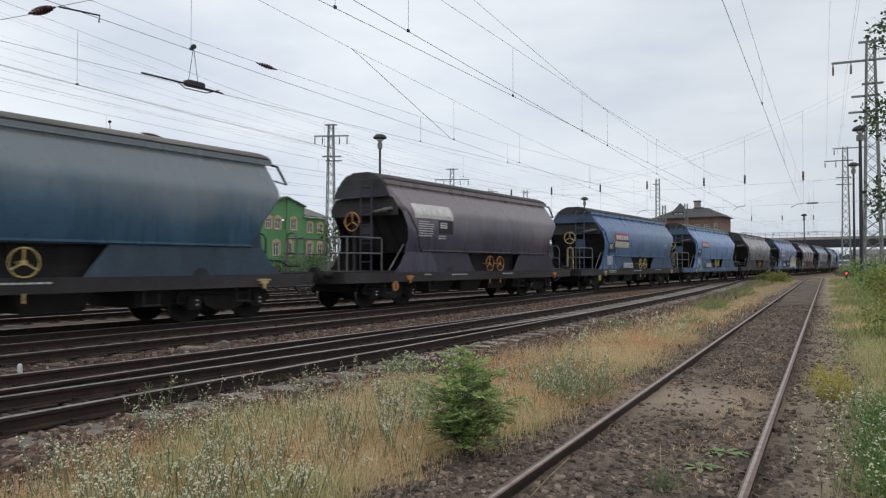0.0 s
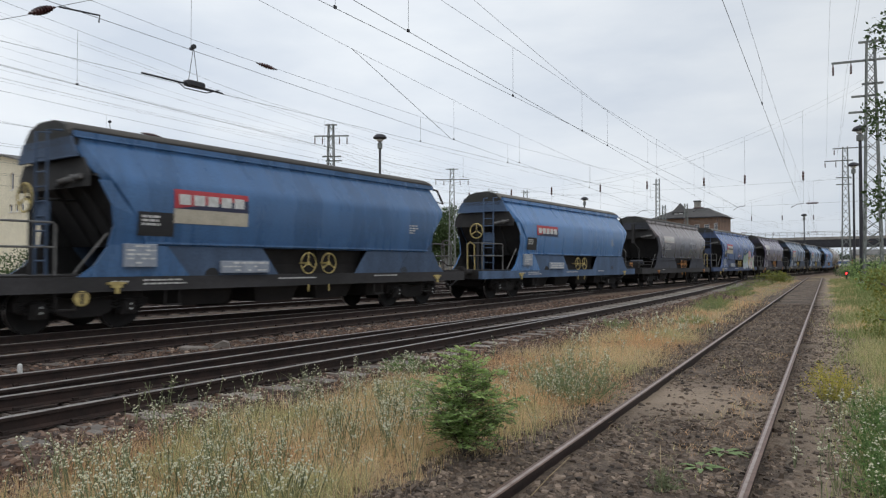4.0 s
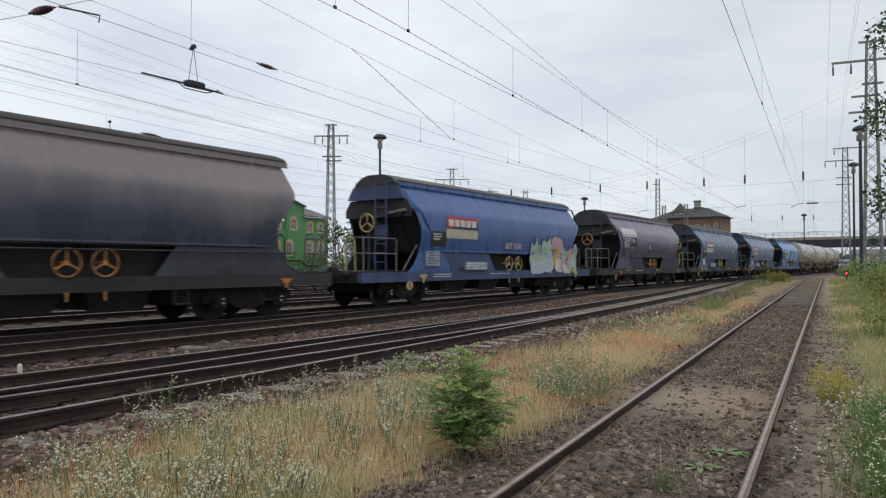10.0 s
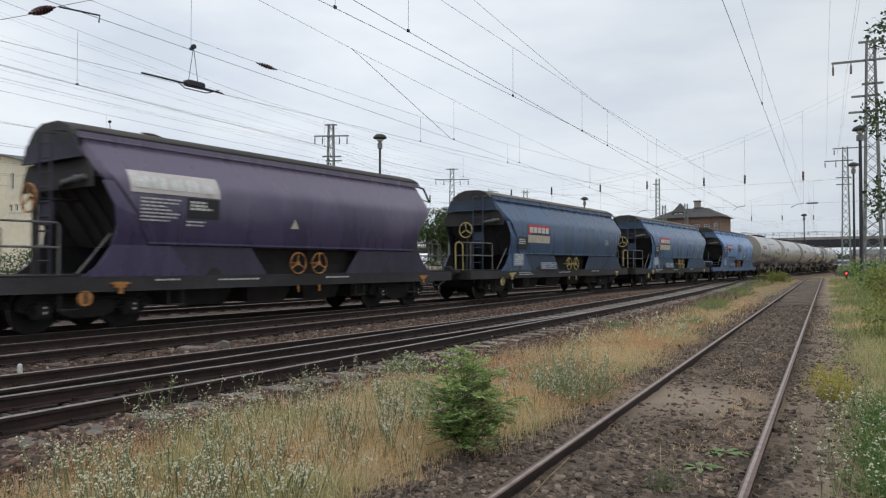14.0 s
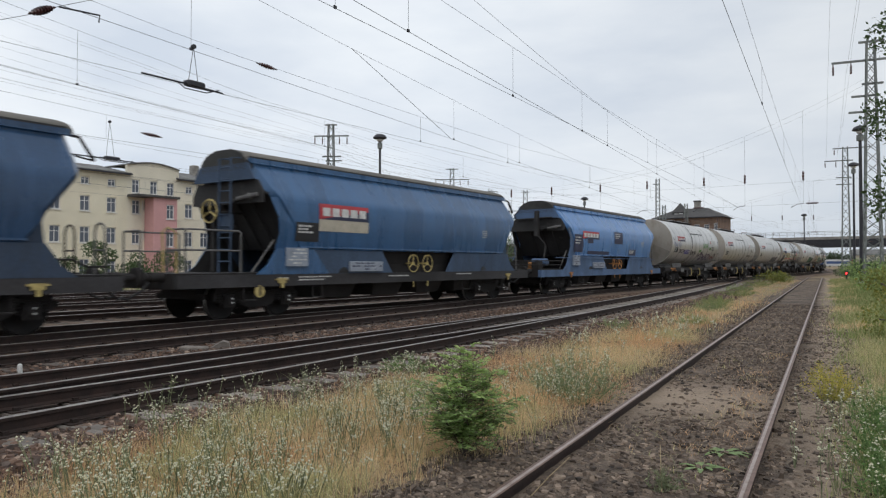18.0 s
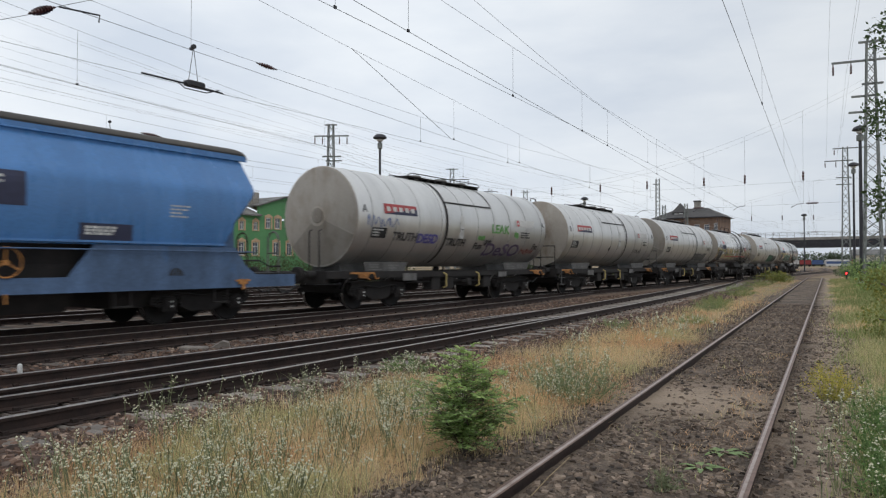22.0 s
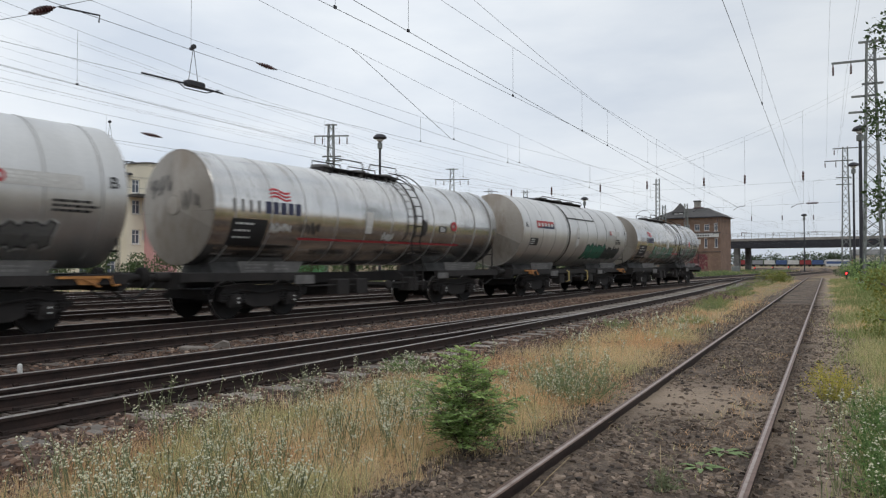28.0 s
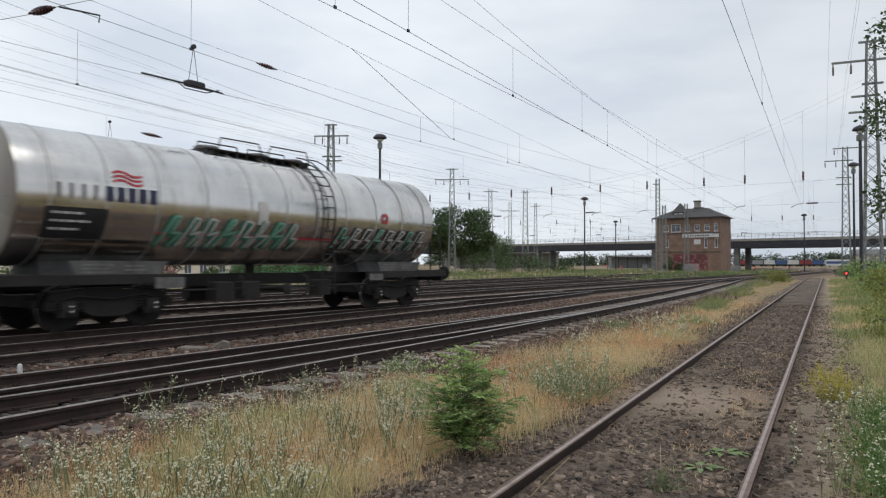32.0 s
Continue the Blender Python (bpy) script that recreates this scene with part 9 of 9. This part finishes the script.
def rosette(x, y, r, seed):
    rng = random.Random(seed)
    t = thing("dock_rosette", "flat rosette of broad green leaves between the rails", "weed", "tall weeds by the track", pose(x, y, ground_z(x, y) + 0.012))
    for k in range(9):
        a = 2.4 * k + rng.uniform(-0.2, 0.2)
        l, w = r * rng.uniform(0.5, 1.05), r * 0.22
        d = Vector((math.cos(a), math.sin(a), 0))
        sd = Vector((-d.y, d.x, 0))
        s = Shape()
        vs = []
        for q, ww, zz in ((0, 0.15, 0.0), (0.3, 0.8, 0.05), (0.65, 1.0, 0.07), (0.9, 0.5, 0.05), (1.0, 0.05, 0.03)):
            c = d * l * q + Vector((0, 0, zz * r * 2))
            vs += [c - sd * w / 2 * ww, c + Vector((0, 0, -0.006)), c + sd * w / 2 * ww]
        s.add(vs, [(3 * i + j, 3 * i + j + 1, 3 * i + j + 4, 3 * i + j + 3) for i in range(4) for j in (0, 1)])
        part("leaf", s.mesh("leaf", M_DOCK, False, False), None, t)


rosette(-1.52, 6.62, 0.24, 1)
rosette(-1.56, 6.05, 0.22, 2)


def leafy_crown(s, rng, centres, n, size):
    """Leaf sprays scattered over uneven lobes, thin inside, open at the rim."""
    for _ in range(n):
        c, r = centres[rng.randrange(len(centres))]
        d = rand_dir(rng)
        q = r * rng.uniform(0.45, 1.05) ** 0.7
        p = c + Vector((d.x * q, d.y * q, d.z * q * 0.85))
        leaf(s.v, s.f, p, rand_dir(rng) + d * 0.6, d + rand_dir(rng) * 0.5, size * rng.uniform(0.6, 1.3), size * rng.uniform(0.4, 0.8))


def tree(x, y, h, w, label, seed, n=2600, size=0.35, mat=None, trunk=0.25, low=0.25, name="tree", category="tree"):
    rng = random.Random(seed)
    t = thing(name, label, category, "trees and bushes", pose(x, y, ground_z(x, y) - 0.05))
    wood = Shape().tube([(0, 0, 0), (0.1 * w * rng.uniform(-0.5, 0.5), 0, h * 0.4), (0, 0.05 * w, h * 0.75)], trunk, 8, taper=trunk * 0.3)
    centres = []
    for k in range(max(6, int(9 * w / 4))):
        a = 2.4 * k + rng.uniform(-0.4, 0.4)
        z = h * (low + (0.92 - low) * rng.random() ** 0.9)
        rr = w / 2 * math.sin(math.pi * min(0.95, max(0.12, (z / h - low * 0.6) / (1.05 - low * 0.6)))) ** 0.6 * rng.uniform(0.35, 0.8)
        c = Vector((math.cos(a) * rr, math.sin(a) * rr, z))
        centres.append((c, w * rng.uniform(0.16, 0.28)))
        wood.tube([(0, 0, max(0.2 * h, z * 0.6)), c * 0.5 + Vector((0, 0, z * 0.42)), c], trunk * 0.3, 5, taper=0.02)
    part("trunk", wood, M_BARK, t)
    lf = Shape()
    leafy_crown(lf, rng, centres, n, size)
    tagged(part("crown", lf.mesh("crown", mat or M_LEAF, False, False), None, t), kind="stuff")


def bush(x, y, h, w, label, seed, n=700, size=0.2, mat=None):
    tree(x, y, h, w, label, seed, n, size, mat, 0.05, 0.1, "bush", "bush")


# before the houses
for k, (bx, by, bh, bw) in enumerate(((-54, 24.5, 2.6, 4.0), (-53.2, 27.0, 2.5, 3.4), (-50.5, 28.6, 3.5, 3.0), (-50, 31.5, 2.6, 3.2), (-50.3, 34.5, 2.4, 3.6), (-49.4, 37.6, 2.5, 3.0), (-49.1, 41.0, 2.4, 3.6), (-50, 45.5, 2.4, 4.0), (-50, 50, 2.5, 4.5), (-50, 55, 2.8, 4.5))):
    bush(bx, by, bh, bw, "green bush before the houses", 40 + k, 1500, 0.19)
tree(-52.0, 62.0, 8.6, 6.0, "leafy tree with an open crown behind the yard", 61, 3000, 0.32)
tree(-53.5, 68.5, 10.0, 6.5, "leafy tree with an open crown behind the yard", 62, 3200, 0.32)
bush(-55, 60, 6.0, 6.0, "dense green bush behind the yard", 63, 1400, 0.32)
bush(-56, 66, 6.2, 7.0, "dense green bush behind the yard", 64, 1600, 0.32)
bush(-58, 74, 6.0, 7.0, "dense green bush behind the yard", 65, 1600, 0.32)
tree(-84.5, 123.5, 13.4, 10.0, "dark round-crowned tree behind the yard", 66, 8000, 0.5)
tree(-79.5, 128.0, 12.8, 9.0, "dark round-crowned tree behind the yard", 67, 8000, 0.5)
tree(-90, 118, 12.0, 10.0, "dark round-crowned tree behind the yard", 68, 3200, 0.5)
tree(-87, 152, 9.0, 8.0, "small tree behind the yard", 69, 2200, 0.45)
for k, (bx, by, bh, bw) in enumerate(((-66, 107, 3.2, 6), (-64, 113, 4.4, 6), (-62, 119, 3.0, 5), (-70, 125, 3.0, 6), (-58, 126, 2.2, 5), (-66, 132, 2.4, 6))):
    bush(bx, by, bh, bw, "green bush at the edge of the yard", 80 + k, 800, 0.3)
bush(-42.8, 141.8, 2.8, 2.4, "green bush before the signal box", 95, 900, 0.25)
bush(-40.6, 142.6, 1.8, 2.2, "green bush before the signal box", 96, 700, 0.25)
# right of the siding
tree(0.05, 31.2, 12.8, 4.4, "leafy tree at the edge of the siding", 90, 4200, 0.2, trunk=0.2, low=0.25)
for k, (bx, by, bh, bw, m) in enumerate(((-0.55, 19.5, 1.7, 2.0, M_LEAF_YELLOW), (0.2, 17.5, 1.5, 1.8, M_LEAF_BRIGHT), (-0.3, 23, 1.3, 2.0, M_LEAF_YELLOW), (-2.0, 44, 1.5, 3.0, M_LEAF_BRIGHT), (-1.2, 38, 1.6, 2.8, M_LEAF_YELLOW), (-3.2, 55, 1.6, 3.0, M_LEAF_BRIGHT), (-3.6, 66, 2.2, 3.6, M_LEAF), (-4.4, 74, 2.2, 4.0, M_LEAF), (-5.4, 84, 1.7, 4.0, M_LEAF_BRIGHT), (-6.6, 92, 1.6, 4.0, M_LEAF), (-2.0, 78, 2.8, 4.0, M_LEAF), (-7.6, 104, 1.6, 4.0, M_LEAF_BRIGHT), (-9.4, 112, 1.3, 3.0, M_LEAF), (-11.2, 68, 1.0, 2.6, M_LEAF_YELLOW))):
    bush(bx, by, bh, bw, "low green bush beside the siding", 100 + k, 1200, 0.09 if by < 35 else 0.14, m)


for k, (bx, by, bh, bw, m) in enumerate(((-6.4, 26.5, 0.5, 1.5, 90), (-6.9, 28.6, 0.55, 1.6, 100), (-5.4, 20.5, 0.4, 1.2, 60), (-6.6, 17.5, 0.35, 1.0, 50), (-7.3, 31.0, 0.55, 1.6, 90), (-8.3, 40.0, 0.7, 2.2, 110), (-9.6, 47.0, 0.6, 2.0, 80), (-10.4, 57.0, 0.8, 2.4, 100), (-11.4, 75.0, 0.9, 2.6, 100))):
    broom_bush(bx, by, bh, bw, "loose green tuft of tall weeds by the siding", None, 140 + k, m, M_BANK, M_BANK if k % 3 else M_WEED, 8, 1.1 + 0.025 * by)


def yard_verge():
    """Rough green growth between and beyond the far tracks."""
    rng = random.Random(57)
    green, dry = Shape(), Shape()
    for _ in range(5200):
        y = rng.uniform(20, 168)
        off = rng.choice((rng.uniform(-52, -35.5), rng.uniform(-52, -35.5), rng.uniform(-30.5, -21.0), -16.0, -11.4, -6.8, rng.uniform(8, 20)))
        x, yy, _a = run_line(y)
        x += off + (rng.uniform(-0.5, 0.5) if off > -20 and off < 0 else 0)
        if off > 0 and y < 95:
            continue
        if y < 60 and -20 < off < 0:
            continue
        k = noise.noise((x * 0.12, y * 0.12, 8))
        if k < -0.25:
            continue
        tgt = green if rng.random() < 0.86 + k else dry
        z = ground_z(x, yy) - 0.03
        for _b in range(6):
            h = rng.uniform(0.25, 0.75) * (0.8 + k)
            blade(tgt.v, tgt.f, x + rng.gauss(0, 0.5), yy + rng.gauss(0, 0.8), z, h, rng.uniform(0.05, 0.12), rng.uniform(0.1, 0.5) * h, rng.uniform(0, 6.28), rng)
    solid("verge_growth", green, M_VERGE, "rough green weeds between the yard tracks", "grass", kind="stuff", fix=False)
    solid("verge_straw", dry, M_DRY, "dry grass between the yard tracks", "grass", kind="stuff", fix=False)


yard_verge()


M_WOODS = islands("distant_foliage", [(0.06, 0.085, 0.05), (0.085, 0.115, 0.065), (0.05, 0.07, 0.045)], 0.9, 0.2)


def far_woods():
    """Belt of woods on the horizon."""
    rng = random.Random(77)
    s = Shape()
    for _ in range(1300):
        q = 0.12 + 0.7 * rng.random()
        c = Vector((-480 + 690 * q, 540 + 120 * q + rng.uniform(-14, 14), 1.0 + 12.0 * rng.random() ** 1.3 * (0.55 + 0.45 * noise.noise((q * 40, 3, 1)))))
        r = rng.uniform(2.4, 5.0)
        for _l in range(36):
            d = rand_dir(rng)
            leaf(s.v, s.f, c + d * r * rng.uniform(0.6, 1.0), rand_dir(rng), d, rng.uniform(0.9, 1.6), rng.uniform(0.7, 1.2))
    solid("far_woods", s, M_WOODS, "dark belt of distant trees", "woods", kind="stuff", fix=False)


far_woods()


# ---- loose stones ----
def stones():
    """Ballast and cinder as loose angular pieces."""
    rng = random.Random(31)
    s, clods = Shape(), Shape()
    def stone(s, x, y, z, r, n=5, flat=(0.3, 0.85)):
        """Angular shard: an uneven foot ring and a smaller tilted top face."""
        o = len(s.v)
        ph, step = rng.uniform(0, 6.28), 6.2832 / n
        sx, sy, sz = r * rng.uniform(0.6, 1.5), r * rng.uniform(0.6, 1.3), r * rng.uniform(*flat)
        tx, ty = rng.uniform(-0.3, 0.3) * sx, rng.uniform(-0.3, 0.3) * sy
        tilt, way = rng.uniform(0.0, 0.6), rng.uniform(0, 6.28)
        for k in range(n):
            a = ph + k * step + rng.uniform(-0.35, 0.35)
            q = rng.uniform(0.8, 1.15)
            s.v.append((x + sx * q * math.cos(a), y + sy * q * math.sin(a), z - 0.3 * sz))
        for k in range(n):
            a = ph + k * step + rng.uniform(-0.35, 0.35)
            q = rng.uniform(0.5, 0.95)
            s.v.append((x + tx + sx * q * math.cos(a), y + ty + sy * q * math.sin(a), z + sz * (0.75 + tilt * math.cos(a - way))))
        s.f.extend([(o + k, o + (k + 1) % n, o + n + (k + 1) % n, o + n + k) for k in range(n)] + [tuple(o + n + k for k in range(n))])
    # shoulder of the near track, densest where one stands close
    for _ in range(15000):
        y = 1.5 + 40 * rng.random() ** 1.9
        x = line_a(y) + rng.uniform(0.82, 2.9)
        k = (x - line_a(y) - 1.75) / 0.7
        if k > 0.6 and rng.random() < 0.5 * k:
            continue
        z = max(ground_z(x, y) + 0.012, 0.016 - 0.2 * max(0.0, k))
        stone(s, x, y, z, rng.uniform(0.016, 0.05))
    # between the near tracks and the middle one
    for _ in range(15000):
        y = 2 + 42 * rng.random() ** 1.3
        c = line_c(min(y, 33))
        x = rng.uniform(c - 0.7, line_a(y) - 0.9)
        if abs(x - c - 0.7525) < 0.1:
            continue
        stone(s, x, y, 0.042, rng.uniform(0.018, 0.045))
    for _ in range(5000):
        y = 3 + 40 * rng.random()
        x = rng.uniform(RUN_X + 0.9, line_c(min(y, 33)) - 0.9)
        stone(s, x, y, 0.055, rng.uniform(0.025, 0.05))
    # cinder of the siding: mostly fine grit, few larger clods
    for _ in range(62000):
        y = 2.5 + 30 * rng.random() ** 1.9
        x = line_siding(y) + rng.uniform(-1.75, 1.75)
        if abs(abs(x - line_siding(y)) - 0.7525) < 0.06:
            continue
        k = noise.noise((x * 1.2, y * 1.2, 40)) + 0.5 * noise.noise((x * 3.1, y * 3.1, 12))
        sand = math.hypot(x + 2.45, (y - 9.1)) + 1.5 * k < 1.1
        if k > -0.45 and (not sand or rng.random() < 0.15) and (x - line_siding(y) < 0.95 or rng.random() < 0.45):
            stone(clods, x, y, ground_z(x, y) + 0.018, 0.007 + 0.034 * rng.random() ** 2.8, 4, (0.3, 0.95))
    for _ in range(11000):
        y = rng.uniform(2.2, 12)
        x = rng.uniform(line_a(y) + 2.2, line_siding(y) - 0.8)
        stone(clods, x, y, ground_z(x, y) + 0.004, 0.007 + 0.03 * rng.random() ** 2.5, 4, (0.3, 0.95))
    solid("loose_stones", s, M_STONE, "loose brown ballast stones", "stones", kind="stuff", fix=False)
    solid("cinder_clods", clods, M_CLOD, "dark cinder clods and grit round the siding", "stones", kind="stuff", fix=False)


stones()


def siding_tufts():
    """Sparse dry tufts and dead stalks between the rails of the siding."""
    rng = random.Random(83)
    dry = Shape()
    for _ in range(420):
        y = 3 + 22 * rng.random() ** 1.5
        x = line_siding(y) + rng.uniform(-1.6, 1.6)
        if noise.noise((x * 1.1, y * 0.8, 61)) < 0.12:
            continue
        z = ground_z(x, y)
        for _b in range(9):
            h = rng.uniform(0.03, 0.12)
            blade(dry.v, dry.f, x + rng.gauss(0, 0.09), y + rng.gauss(0, 0.12), z, h, rng.uniform(0.002, 0.005), rng.uniform(0.3, 1.6) * h, rng.uniform(0, 6.28), rng)
    solid("siding_tufts", dry, M_DRY, "thin dry tufts between the rails of the siding", "grass", kind="stuff", fix=False)
    for x, y, a, l in ((-1.62, 5.2, 1.9, 0.34), (-2.4, 4.6, 0.6, 0.3), (-2.75, 6.3, 2.4, 0.28)):
        z = ground_z(x, y)
        solid("dead_stalk", Shape().tube([(x, y, z), (x + 0.5 * l * math.cos(a), y + 0.5 * l * math.sin(a), z + 0.16), (x + l * math.cos(a), y + l * math.sin(a), z + 0.3)], 0.005, 5, taper=0.003), M_STALK, "dry broken stalk standing in the cinder", "weed", "tall weeds by the track")


M_STALK = surface("dry_stalk", (0.42, 0.33, 0.2), (0.3, 0.22, 0.13), rough=0.9, scale=20, fine=90, bump=0.1)
siding_tufts()


# ---- what moves ----
def wagon_pose(i, t):
    """Pose of a wagon: its two bogie centres ride on the running line."""
    mid = (COUPLINGS[i] + COUPLINGS[i + 1]) / 2 - travelled(t)
    half = length(i) / 2 - 3.15
    x0, y0, _ = run_line(mid - half)
    x1, y1, _ = run_line(mid + half)
    return pose((x0 + x1) / 2, (y0 + y1) / 2, RUN_Z, 0, 0, math.degrees(math.atan2(x0 - x1, y1 - y0)))


def motions():
    """The train rolls towards the camera and past it; its wheels turn."""
    times = [k * 0.5 for k in range(65)]
    for i, wagon in enumerate(TRAIN):
        walk(wagon, [(t, wagon_pose(i, t)) for t in times])
    turn = [(k / 15, pose(0, 0, 0, math.degrees(travelled(k / 15) / 0.46) % 360)) for k in range(481)]
    walk(WHEELS[0], turn)
    first = WHEELS[0].animation_data
    for w in WHEELS[1:]:
        w.rotation_mode = "QUATERNION"
        keys = w.animation_data_create()
        keys.action, keys.action_slot = first.action, first.action_slot


motions()
